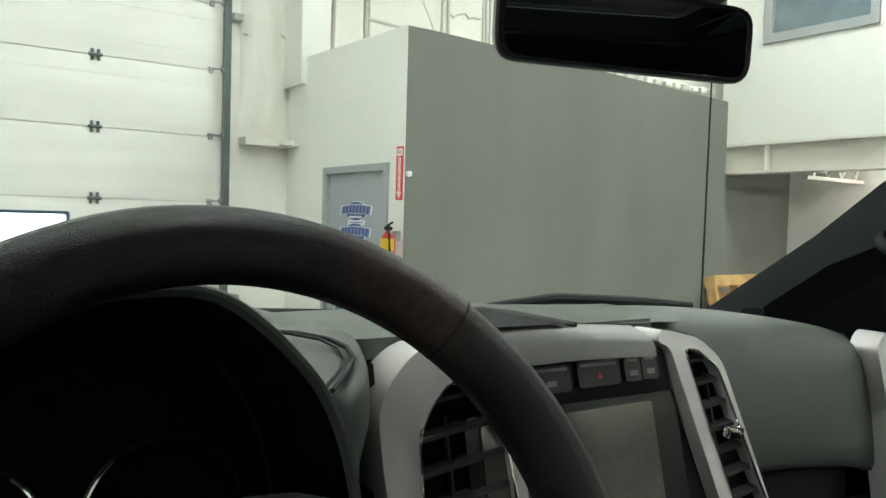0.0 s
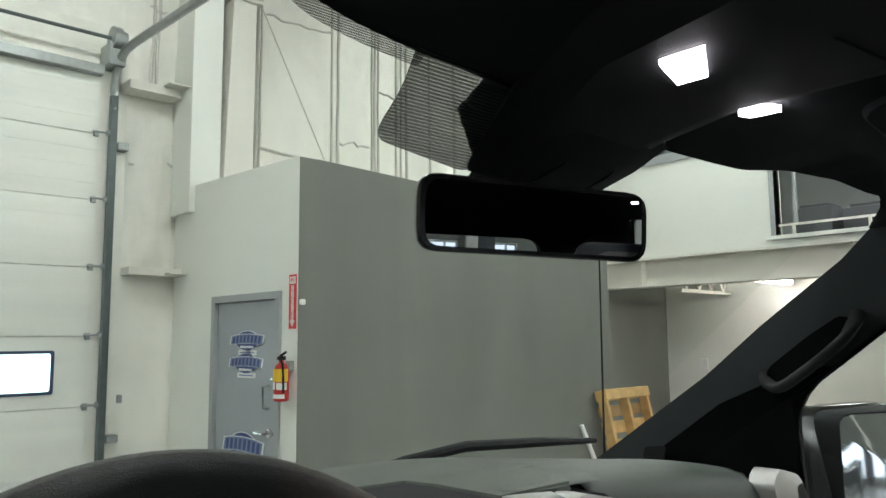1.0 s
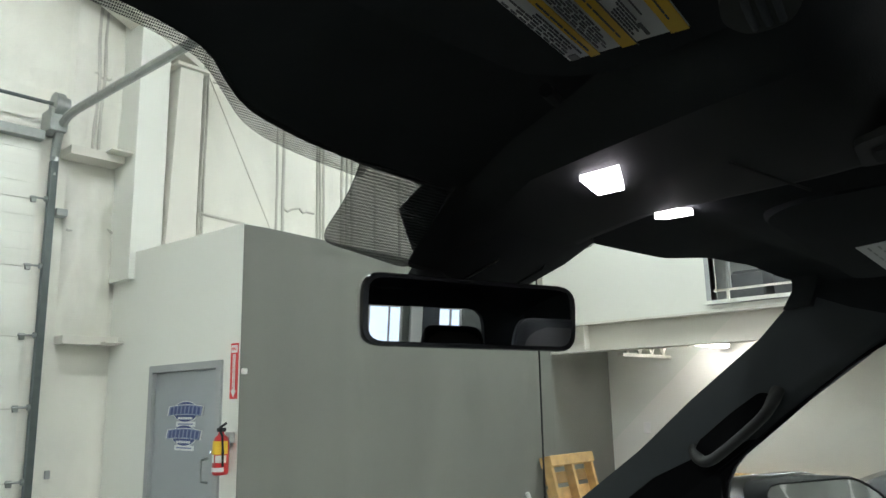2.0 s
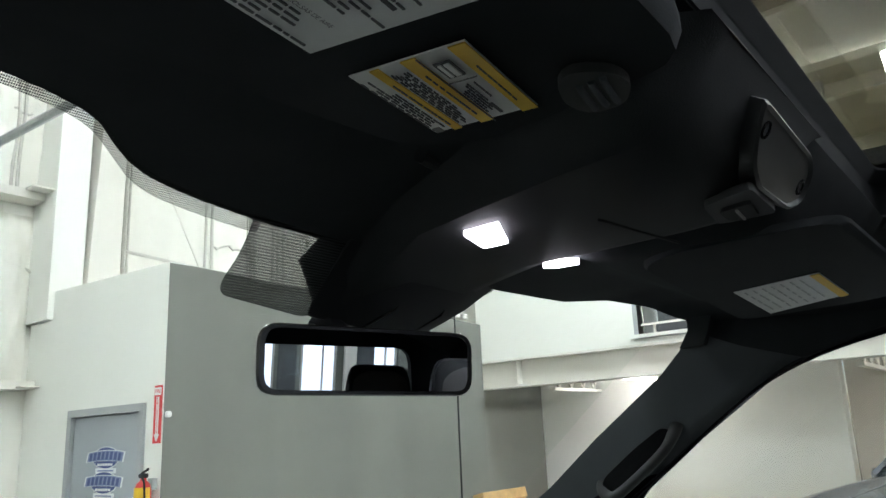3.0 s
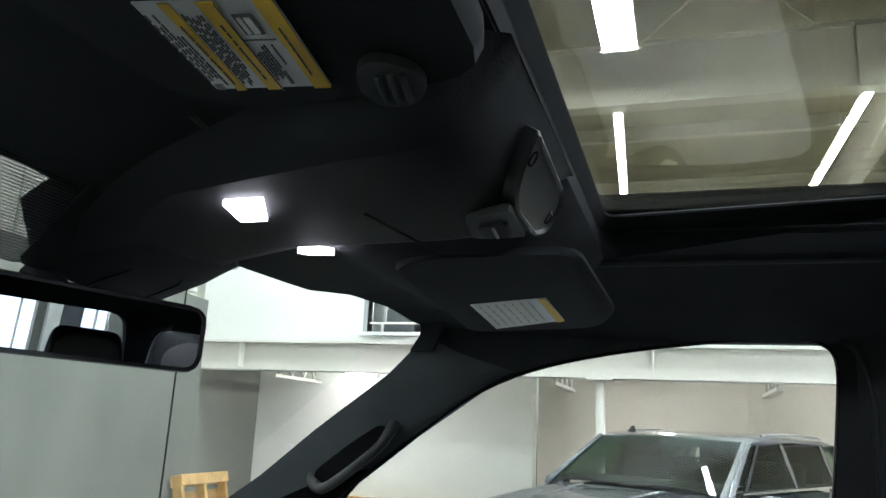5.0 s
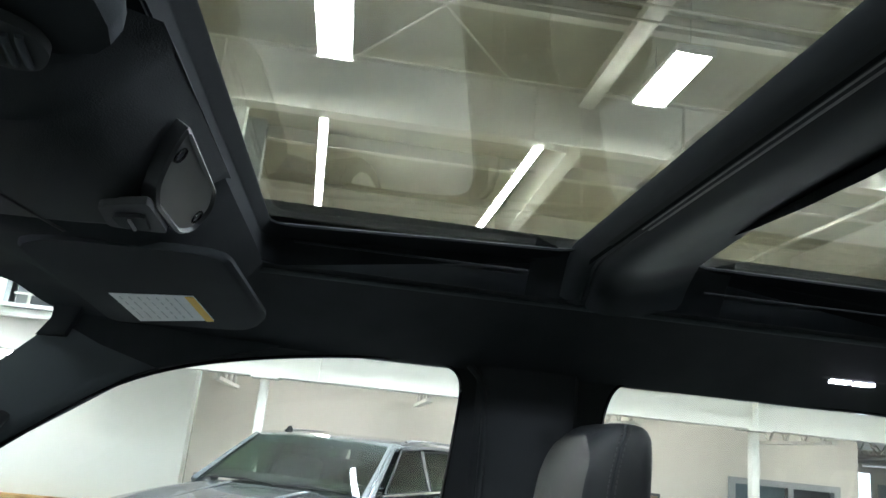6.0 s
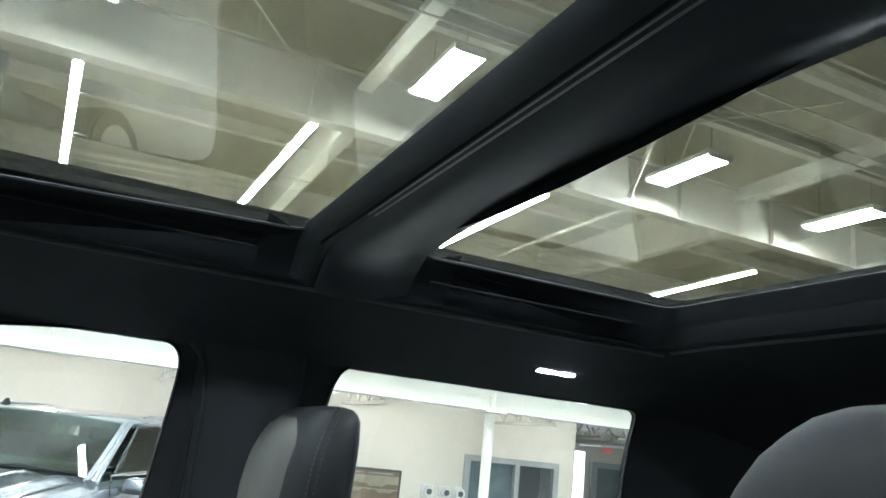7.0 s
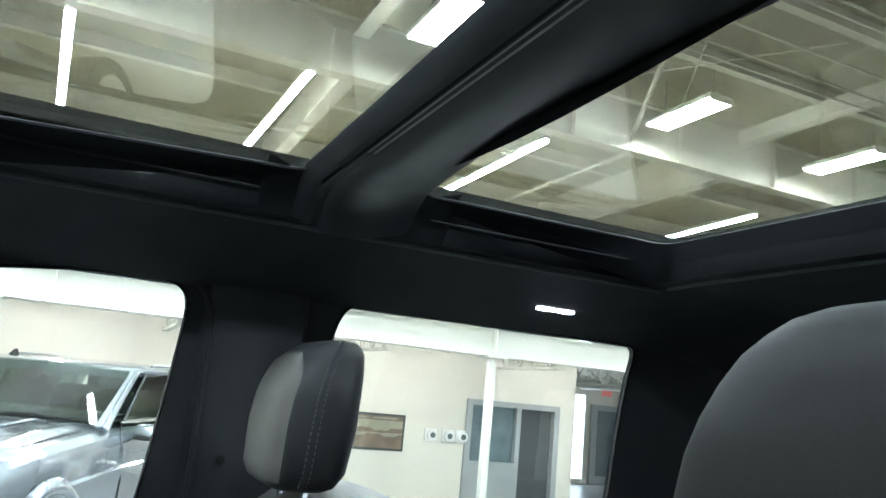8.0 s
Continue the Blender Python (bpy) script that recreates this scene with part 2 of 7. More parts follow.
# ---- mesh helpers ----
def ubox(bm, lo, hi, bevel=0.0, seg=2):
    """A box between two corners, its edges rounded by bevel."""
    lo, hi = Vector(lo), Vector(hi)
    mid, size = (lo + hi) / 2, hi - lo
    r = bmesh.ops.create_cube(bm, size=1, matrix=Matrix.LocRotScale(mid, None, size))
    if bevel:
        es = list({e for v in r["verts"] for e in v.link_edges})
        bmesh.ops.bevel(bm, geom=es, offset=bevel, segments=seg, profile=0.5, affect="EDGES")
    return bm


def obox(bm, m, size, bevel=0.0, seg=2):
    """A box of that size about the pose m."""
    r = bmesh.ops.create_cube(bm, size=1, matrix=m @ Matrix.Diagonal((*size, 1)))
    if bevel:
        es = list({e for v in r["verts"] for e in v.link_edges})
        bmesh.ops.bevel(bm, geom=es, offset=bevel, segments=seg, profile=0.5, affect="EDGES")
    return bm


def loft(bm, rings, caps=True, closed=True):
    """A skin over rings of equally many points."""
    rows = [[bm.verts.new(p) for p in ring] for ring in rings]
    n = len(rows[0])
    for a, b in zip(rows, rows[1:]):
        for i in range(n if closed else n - 1):
            j = (i + 1) % n
            bm.faces.new((a[i], a[j], b[j], b[i]))
    if caps and closed:
        bm.faces.new(list(reversed(rows[0])))
        bm.faces.new(rows[-1])
    return bm


def tube(bm, pts, r, n=10, flat=1.0):
    """A round bar along points; flat squeezes it along its second axis."""
    pts = [Vector(p) for p in pts]
    rings = []
    for i, p in enumerate(pts):
        d = (pts[min(i + 1, len(pts) - 1)] - pts[max(i - 1, 0)]).normalized()
        side = d.cross(Vector((0, 0, 1)))
        if side.length < 0.05:
            side = d.cross(Vector((1, 0, 0)))
        side.normalize()
        up = side.cross(d)
        rad = r[i] if isinstance(r, (list, tuple)) else r
        rings.append([p + rad * (math.cos(a) * side + flat * math.sin(a) * up) for a in np.linspace(0, math.tau, n, endpoint=False)])
    return loft(bm, rings)


def disc(bm, m, r, depth, n=24, r2=None):
    bmesh.ops.create_cone(bm, cap_ends=True, segments=n, radius1=r, radius2=r if r2 is None else r2, depth=depth, matrix=m)
    return bm


def prism(bm, pts, axis, a, b):
    """A polygon, given in the other two axes, stretched along axis from a to b."""
    def at(p, v):
        q = list(p)
        q.insert("xyz".index(axis), v)
        return q
    return loft(bm, [[at(p, a) for p in pts], [at(p, b) for p in pts]])


def holed(bm, outer, holes, axis, a, b):
    """A plate with holes: loops in the other two axes, from a to b along axis."""
    k = "xyz".index(axis)

    def at(p, v):
        q = list(p)
        q.insert(k, v)
        return q
    edges, loops = [], [outer, *holes]
    for loop in loops:
        vs = [bm.verts.new(at(p, a)) for p in loop]
        edges += [bm.edges.new((vs[i], vs[(i + 1) % len(vs)])) for i in range(len(vs))]
    res = bmesh.ops.triangle_fill(bm, use_beauty=True, use_dissolve=False, edges=edges)
    faces = [f for f in res["geom"] if isinstance(f, bmesh.types.BMFace)]
    ext = bmesh.ops.extrude_face_region(bm, geom=faces)
    shift = Vector(at((0, 0), b - a))
    bmesh.ops.translate(bm, vec=shift, verts=[v for v in ext["geom"] if isinstance(v, bmesh.types.BMVert)])
    bmesh.ops.recalc_face_normals(bm, faces=bm.faces)
    return bm


def rounded(pts, r, n=4):
    """A polygon in two axes with its corners rounded."""
    out = []
    for i, p in enumerate(pts):
        p, a, b = Vector(p), Vector(pts[i - 1]), Vector(pts[(i + 1) % len(pts)])
        da, db = (a - p), (b - p)
        q = min(r, da.length * 0.45, db.length * 0.45)
        s, e = p + da.normalized() * q, p + db.normalized() * q
        for t in np.linspace(0, 1, n):
            out.append(tuple((1 - t) ** 2 * s + 2 * t * (1 - t) * p + t * t * e))
    return out


def thing(name, at=(0, 0, 0), label="", category="", group="", kind=""):
    ob = new(name)
    ob.location = at
    ob.empty_display_size = 0.1
    bpy.context.view_layer.update()
    return tagged(ob, label, category, group, kind)


BASES = {}


def part(name, bm, material, parent=None, label="", angle=35, local=False):
    """Links a bmesh, given in world axes, as one mesh under a thing or part."""
    me = bpy.data.meshes.new(name)
    base = Vector((0, 0, 0))
    if parent is not None:
        base = BASES.get(parent.name, parent.location.copy())
        if not local:
            bmesh.ops.translate(bm, vec=-base, verts=bm.verts)
    bmesh.ops.recalc_face_normals(bm, faces=bm.faces)
    bm.to_mesh(me)
    bm.free()
    me.materials.append(material)
    me.shade_smooth()
    me.set_sharp_from_angle(angle=radians(angle))
    ob = new(name, me)
    if parent is not None:
        ob.parent = parent
        BASES[ob.name] = base
    if label:
        ob["label"] = label
    return ob


def solid(name, bm, material, label="", category="", kind="", group="", angle=35):
    """A thing that is one mesh."""
    return tagged(part(name, bm, material, angle=angle), label, category, group, kind)


def B():
    return bmesh.new()


def box(lo, hi, bevel=0.0, seg=2):
    return ubox(bmesh.new(), lo, hi, bevel, seg)


def head_ring(cx, y, z, w, d, k=3.2, n=56):
    """A rounded-box section of a headrest at height z."""
    out = []
    for a in np.linspace(0, math.tau, n, endpoint=False):
        ca, sa = math.cos(a), math.sin(a)
        out.append((cx + w * math.copysign(abs(ca) ** (2 / k), ca), y + d * math.copysign(abs(sa) ** (2 / k), sa), z))
    return out


# ---- hall: floor, walls, roof ----
HX0, HX1, HY0, HY1, HZ = -9.0, 13.6, -16.0, 6.5, 6.4
solid("floor", box((HX0 - 0.3, HY0 - 0.3, -0.2), (HX1 + 3.0, HY1 + 0.3, 0.0)), M_FLOOR, "grey sealed concrete floor of the service hall", "floor", "structure")
solid("wall_west", box((HX0 - 0.25, HY0, 0), (HX0, HY1, HZ)), M_VINYL, "white vinyl-faced insulated hall wall", "wall", "structure")
solid("wall_east", box((HX1, HY0, 3.4), (HX1 + 0.25, HY1, HZ)), M_VINYL, "white vinyl-faced insulated end wall", "wall", "structure")
wall_n = thing("wall_north", (0, HY1, 0), "white vinyl-faced insulated wall round the garage door", "wall", kind="structure")
part("insulation", holed(B(), [(HX0, 0), (HX1, 0), (HX1, HZ), (HX0, HZ)], [[(-2.75, 0.02), (1.57, 0.02), (1.57, 3.93), (-2.75, 3.93)]], "y", HY1 + 0.02, HY1 + 0.25), M_VINYL, wall_n)
SOUTH = ((-5.4, -4.2), (-3.4, -2.2), (-1.0, -0.1), (0.25, 0.92), (1.5, 2.3), (3.0, 3.7), (4.6, 5.5))
rear_holes = [[(a, 0.35), (c, 0.35), (c, 1.78), (a, 1.78)] for a, c in SOUTH]
wall_s = thing("wall_south", (0, HY0, 0), "white wall with large daylit windows", "wall", kind="structure")
part("plaster", holed(B(), [(HX0, 0), (HX1, 0), (HX1, HZ), (HX0, HZ)], rear_holes, "y", HY0 - 0.25, HY0), M_WALLG, wall_s)
solid("backdrop_south", box((HX0, HY0 - 3.1, -0.5), (HX1, HY0 - 3.0, 7)), M_DAY, "bright overcast daylight outside the windows", "backdrop", "structure")
solid("backdrop_north", box((-5, HY1 + 1.2, -0.5), (3, HY1 + 1.3, 4.5)), M_DAY, "bright overcast daylight outside the garage door", "backdrop", "structure")
for i, (x, x1) in enumerate(SOUTH):
    w = thing("window_%d" % (i + 8), (x, HY0, 0.35), "tall window in a white frame with daylight behind", "window", kind="structure")
    mid = x + (x1 - x) * 0.62
    part("window_frame", holed(B(), [(x, 0.352), (x1, 0.352), (x1, 1.778), (x, 1.778)], [[(x + 0.05, 0.40), (mid - 0.02, 0.40), (mid - 0.02, 1.73), (x + 0.05, 1.73)], [(mid + 0.02, 0.40), (x1 - 0.05, 0.40), (x1 - 0.05, 1.73), (mid + 0.02, 1.73)]], "y", HY0 - 0.16, HY0 - 0.06), M_STEELW, w)
for x in (2.45, -1.9, 6.4):
    solid("south_column", box((x, HY0 + 0.02, 0), (x + 0.26, HY0 + 0.28, HZ), 0.01, 1), M_STEELW, "white-painted steel column by the south wall", "column", "structure", group="south columns")
for x in (1.0, 2.75, -2.1):
    solid("wall_panel", box((x, HY0 + 0.004, 0), (x + 0.4, HY0 + 0.05, 2.05), 0.006, 1), M_DARK, "dark panel between the south windows", "panel", "structure", group="south panels")

# ceiling: sheet, purlins, girder and rafters in one mesh
b = B()
ubox(b, (HX0, HY0, HZ), (HX1, HY1, HZ + 0.15))
solid("ceiling", b, M_CEIL, "sagging cream insulation sheets under the roof", "ceiling", "structure")
b = B()
for x in (-8, -4.8, -1.6, 1.6, 4.8, 6.3, 10.9):
    ubox(b, (x - 0.03, HY0, HZ - 0.2), (x + 0.03, HY1, HZ - 0.003))
    ubox(b, (x - 0.034, HY0, HZ - 0.215), (x + 0.09, HY1, HZ - 0.2005))
solid("purlins", b, M_STEELW, "cream steel roof purlins under the insulation", "purlin", "structure")


def girder(name, x, z0, z1, y0, y1, label):
    """An I-beam along y."""
    g = thing(name, (x, y0, z0), label, "beam", kind="structure")
    part("web", box((x - 0.012, y0, z0 + 0.02), (x + 0.012, y1, z1 - 0.02)), M_STEELW, g)
    part("bottom_flange", box((x - 0.11, y0, z0), (x + 0.11, y1, z0 + 0.02)), M_STEELW, g)
    part("top_flange", box((x - 0.11, y0, z1 - 0.02), (x + 0.11, y1, z1)), M_STEELW, g)
    b = B()
    for y in np.arange(y0 + 0.8, y1, 1.9):
        ubox(b, (x - 0.1, y, z0 + 0.02), (x - 0.012, y + 0.012, z1 - 0.02))
    part("stiffeners", b, M_STEELW, g)
    return g


girder("roof_girder", 7.9, 5.42, 6.2, HY0, HY1, "deep cream-painted steel girder under the roof")


def rafter(y, x0, x1, z0, z1):
    r = thing("rafter", (x0, y, z0), "cream-painted steel rafter carrying the purlins", "beam", "rafters", "structure")
    part("web", box((x0, y - 0.012, z0), (x1, y + 0.012, z1)), M_STEELW, r)
    part("bottom_flange", box((x0, y - 0.1, z0 - 0.018), (x1, y + 0.1, z0)), M_STEELW, r)


for y in (3.6, -2.5, -8.7, -14.5):
    rafter(y, HX0, 7.78, 5.95, HZ - 0.2)
    rafter(y, 8.02, HX1, 5.5, HZ - 0.2)
for y in (0.4, -5.6, -11.5):
    b = B()
    tube(b, [(7.8, y, 6.15), (5.0, y - 1.9, 6.2)], 0.014, 6)
    tube(b, [(5.0, y, 6.15), (7.8, y - 1.9, 6.2)], 0.014, 6)
    solid("brace_rods", b, M_STEELW, "thin crossed steel rods bracing the roof", "brace", "structure")


def conduit(name, pts, r, label):
    b = B()
    tube(b, pts, r, 6)
    solid(name, b, M_STEELW, label, "pipe", "structure")


for x, z in ((5.15, 5.70), (5.4, 5.70), (4.75, 5.72), (3.9, 5.72), (4.1, 5.74)):
    conduit("conduit", [(x, HY0, z), (x, HY1, z)], 0.016, "thin white electrical conduit under the roof")
conduit("gas_pipe", [(4.2, -4.5, 5.6), (8.4, -7.0, 5.6), (12.9, -7.0, 5.6)], 0.035, "white-painted steel pipe hung under the roof")
for z in (5.1, 5.25):
    conduit("conduit", [(13.3, HY0, z), (13.3, HY1, z)], 0.02, "thin white electrical conduit on the end wall")


def ceiling_fixture(x0, y0, z, lx=1.2, ly=0.38):
    """A high-bay light: white tray, lit tubes, end caps and hangers."""
    f = thing("ceiling_light", (x0, y0, z), "white high-bay fluorescent light, lit, hung under the roof", "ceiling light", "high-bay lights")
    part("tray", holed(B(), [(x0, z), (x0 + lx, z), (x0 + lx, z + 0.06), (x0, z + 0.06)], [], "y", y0, y0 + ly), M_WHITEP, f)
    for i in range(4):
        b = B()
        yy = y0 + ly * (i + 0.5) / 4
        tube(b, [(x0 + 0.03, yy, z - 0.022), (x0 + lx - 0.03, yy, z - 0.022)], 0.036, 8, 0.55)
        part("tube", b, M_FIXT, f)
    for xx in (x0 - 0.012, x0 + lx):
        part("end_cap", box((xx, y0 - 0.01, z - 0.045), (xx + 0.012, y0 + ly + 0.01, z + 0.05)), M_WHITEP, f)
    for xx in (x0 + 0.15, x0 + lx - 0.15):
        b = B()
        tube(b, [(xx, y0 + ly / 2, z + 0.06), (xx, y0 + ly / 2, HZ)], 0.006, 6)
        part("hanger", b, M_GALV, f)
    return f


first = ceiling_fixture(5.85, 0.36, 5.76)
for y in (-3.22, -7.06, -10.15, 3.9, -13.3):
    copy_thing(first, pose(5.85 if y > -6 else 6.3, y, 5.76))
for x in (0.2, -5.2):
    for y in (3.6, 0.0, -3.4, -7.0, -10.4):
        copy_thing(first, pose(x, y, 5.76))


def strip_light(y, x0, x1, z=5.42, top=HZ, lit=M_TUBE, skew=0.0, fall=0.0):
    """A row of thin strip lights end to end, on a batten; skew and fall are its slopes along y and down."""
    n = max(1, round((x1 - x0) / 1.5))
    s = thing("strip_light", (x0, y, z), "row of thin lit fluorescent strips under the low roof", "strip light", "strip lights")

    def at(x, up=0.0):
        return Vector((x, y + skew * (x - x0), z - fall * (x - x0) + up))
    b = B()
    loft(b, [[at(x, 0.03) + Vector((0, -0.06, 0)), at(x, 0.03) + Vector((0, 0.06, 0)), at(x, 0.075) + Vector((0, 0.04, 0)), at(x, 0.075) + Vector((0, -0.04, 0))] for x in (x0, x1)])
    part("batten", b, M_WHITEP, s)
    for i in range(n):
        b = B()
        a, c = x0 + (x1 - x0) * i / n, x0 + (x1 - x0) * (i + 1) / n
        tube(b, [at(a + 0.03), at(c - 0.03)], 0.05, 8, 0.6)
        tb = part("tube", b, lit, s)
        b = B()
        obox(b, Matrix.Translation(at(c - 0.012)), (0.024, 0.09, 0.05), 0.004, 1)
        part("lamp_holder", b, M_WHITEP, tb)
    for xx in (x0 + 0.2, x1 - 0.2):
        b = B()
        tube(b, [at(xx, 0.075), (xx, at(xx).y, top)], 0.006, 6)
        part("hanger", b, M_GALV, s)
    if top == HZ:
        for xx in np.arange(x0 + 0.9, x1, 1.4):
            b = B()
            tube(b, [at(xx, 0.05) + Vector((0, -0.22, 0)), at(xx, 0.05) + Vector((0, 0.22, 0))], 0.012, 6)
            part("cross_arm", b, M_GALV, s)


for y, a, c in ((0.65, 8.03, 12.9), (-2.0, 7.95, 12.6), (-5.5, 8.2, 12.6), (-10.5, 9.1, 12.6)):
    strip_light(y, a, c, skew=0.05, fall=0.045)

# ---- garage door, its track and the wall round it ----
gd = thing("door_2", (-2.7, HY1, 0), "white sectional overhead garage door, closed, with small windows", "garage door", kind="structure")
LINES = [0.02, 0.61, 1.165, 1.72, 2.275, 2.83, 3.385, 3.93]
WINX = [(0.71, 1.29), (-0.13, 0.45), (-0.97, -0.39), (-1.81, -1.23)]
for z in LINES[1:-1]:
    part("joint_seal", box((-2.7, HY1 - 0.012, z - 0.012), (1.56, HY1 + 0.012, z + 0.012)), M_SEAM, gd)
for i, (z0, z1) in enumerate(zip(LINES, LINES[1:])):
    holes = [[(x0, 1.285), (x1, 1.285), (x1, 1.6), (x0, 1.6)] for x0, x1 in WINX] if i == 2 else []
    sec = part("section", holed(B(), rounded([(-2.7, z0 + 0.004), (1.56, z0 + 0.004), (1.56, z1 - 0.004), (-2.7, z1 - 0.004)], 0.006, 2), holes, "y", HY1 - 0.03, HY1 + 0.015), M_DOORPANEL, gd)
    if not holes:
        b = B()
        loft(b, [[(x, HY1 - 0.0305 - 0.013 * math.sin(math.pi * t) ** 0.6, z0 + 0.012 + (z1 - z0 - 0.024) * t) for t in np.linspace(0, 1, 11)] for x in (-2.69, 1.55)], closed=False)
        part("cushion", b, M_DOORPANEL, sec, angle=80)
    b = B()
    for k in range(1, 4):
        zz = z0 + (z1 - z0) * k / 4
        if not holes:
            ubox(b, (-2.688, HY1 - 0.0455, zz - 0.003), (1.548, HY1 - 0.042, zz + 0.003))
    if not holes:
        part("ribs", b, M_DOORPANEL, sec)
    else:
        b.free()
    for x in (0.635, -0.6, -1.85):
        if i:
            h = B()
            ubox(h, (x - 0.035, HY1 - 0.05, z0 - 0.045), (x - 0.012, HY1 - 0.031, z0 + 0.045), 0.004, 1)
            ubox(h, (x + 0.012, HY1 - 0.05, z0 - 0.045), (x + 0.035, HY1 - 0.031, z0 + 0.045), 0.004, 1)
            tube(h, [(x - 0.05, HY1 - 0.05, z0), (x + 0.05, HY1 - 0.05, z0)], 0.012, 8)
            part("hinge", h, M_DARKSTEEL, sec)
    if i:
        h = B()
        ubox(h, (1.515, HY1 - 0.06, z0 - 0.026), (1.555, HY1 - 0.031, z0 + 0.026), 0.004, 1)
        tube(h, [(1.5, HY1 - 0.07, z0 + 0.01), (1.66, HY1 - 0.07, z0 + 0.01)], 0.009, 8)
        disc(h, pose(1.62, HY1 - 0.07, z0 + 0.01, 0, 90), 0.024, 0.02, 12)
        part("roller", h, M_GALV, sec)
    for x0, x1 in (WINX if i == 2 else []):
        b = B()
        holed(b, rounded([(x0 - 0.012, 1.273), (x1 + 0.012, 1.273), (x1 + 0.012, 1.612), (x0 - 0.012, 1.612)], 0.02, 3), [rounded([(x0 + 0.012, 1.297), (x1 - 0.012, 1.297), (x1 - 0.012, 1.588), (x0 + 0.012, 1.588)], 0.02, 3)], "y", HY1 - 0.042, HY1 - 0.0305)
        part("window_frame", b, M_BLUEFRAME, sec)
        p = part("pane", box((x0, HY1 - 0.012, 1.285), (x1, HY1 - 0.006, 1.6)), M_DOORGLASS, sec)
        p.visible_shadow = False
tr = thing("door_track", (1.72, HY1, 0), "dark steel roller track with a curve above the garage door", "door track")
part("track_channel", holed(B(), [(1.632, HY1 - 0.1), (1.685, HY1 - 0.1), (1.685, HY1 - 0.085), (1.645, HY1 - 0.085), (1.645, HY1 - 0.04), (1.632, HY1 - 0.04)], [], "z", 0.0, 3.72), M_DARKSTEEL, tr)
part("angle_iron", box((1.688, HY1 - 0.055, 0), (1.702, HY1 + 0.018, 3.8)), M_GALV, tr)
curve = [(1.66, y, z) for y, z in ((6.43, 3.6), (6.43, 3.76), (6.41, 3.88), (6.37, 3.96), (6.30, 4.025), (6.2, 4.06), (6.05, 4.068), (5.78, 4.06), (5.2, 4.038), (4.23, 4.0), (1.5, 3.89))]
b = B()
tube(b, curve, 0.038, 8, 0.8)
part("track_curve", b, M_GALV, tr)
b = B()
tube(b, [(-2.7, HY1 - 0.16, 4.18), (1.64, HY1 - 0.16, 4.18)], 0.016, 8)
part("torsion_shaft", b, M_DARKSTEEL, tr)
b = B()
tube(b, [(-2.2, HY1 - 0.16, 4.18), (0.72, HY1 - 0.16, 4.18)], 0.045, 10)
part("torsion_spring", b, M_DARKSTEEL, tr)
b = B()
disc(b, pose(1.62, HY1 - 0.16, 4.18, 0, 90), 0.1, 0.07, 20)
disc(b, pose(1.675, HY1 - 0.16, 4.18, 0, 90), 0.075, 0.05, 20)
part("cable_drum", b, M_GALV, tr)
part("bracket", box((1.56, HY1 - 0.2, 3.95), (1.7, HY1 + 0.015, 4.14), 0.006, 1), M_GALV, tr)
for z in (0.90, 3.3):
    part("bracket", box((1.70, HY1 - 0.10, z - 0.03), (1.79, HY1 + 0.016, z + 0.03), 0.004, 1), M_GALV, tr)
part("top_rail", box((-2.7, HY1 - 0.12, 3.875), (1.56, HY1 + 0.018, 3.955), 0.005, 1), M_GALV, tr)

g = thing("girt", (2.0, HY1, 2.26), "white steel wall girt with a projecting flange", "girt", "wall girts", "structure")
part("flange", box((1.80, HY1 - 0.16, 2.225), (2.3, HY1 + 0.018, 2.29)), M_STEELW, g)
part("lip", box((2.1, HY1 - 0.26, 2.235), (2.32, HY1 - 0.165, 2.245)), M_STEELW, g)
g = thing("girt", (2.0, HY1, 3.8), "white steel wall girt with a projecting flange", "girt", "wall girts", "structure")
part("flange", box((1.74, HY1 - 0.2, 3.785), (2.19, HY1 + 0.018, 3.86)), M_STEELW, g)
part("lip", box((2.02, HY1 - 0.34, 3.85), (2.32, HY1 - 0.205, 3.862)), M_STEELW, g)
# quilted vinyl bulges between the girts
for x0, x1, z0, z1, d in ((1.80, 2.22, 2.3, 3.69, 0.07), (1.80, 2.36, 3.85, 6.1, 0.05), (-2.6, -0.2, 4.35, 6.1, 0.05), (-0.15, 1.75, 4.35, 6.1, 0.05)):
    b = B()
    nx, nz = 14, 22
    grid = [[b.verts.new((x0 + (x1 - x0) * i / nx, HY1 + 0.018 - d * (math.sin(math.pi * i / nx) * math.sin(math.pi * j / nz)) ** 0.5 + (0.035 * noise.noise(Vector((i * 0.35 + x0 * 9, j * 0.3, z0))) + 0.022 * noise.noise(Vector((i * 0.9 + j * 0.35, j * 0.8, z0 * 3)))) * (0 < i < nx) * (0 < j < nz), z0 + (z1 - z0) * j / nz)) for i in range(nx + 1)] for j in range(nz + 1)]
    for j in range(nz):
        for i in range(nx):
            b.faces.new((grid[j][i], grid[j][i + 1], grid[j + 1][i + 1], grid[j + 1][i]))
    solid("insulation_bulge", b, M_VINYL, "bulging wrinkled white insulation vinyl between wall girts", "insulation", "structure", angle=80)
solid("light_switch", box((1.805, HY1 - 0.005, 1.175), (1.845, HY1 + 0.019, 1.24), 0.004, 1), M_FRAMEGREY, "small grey switch box beside the garage door", "switch")
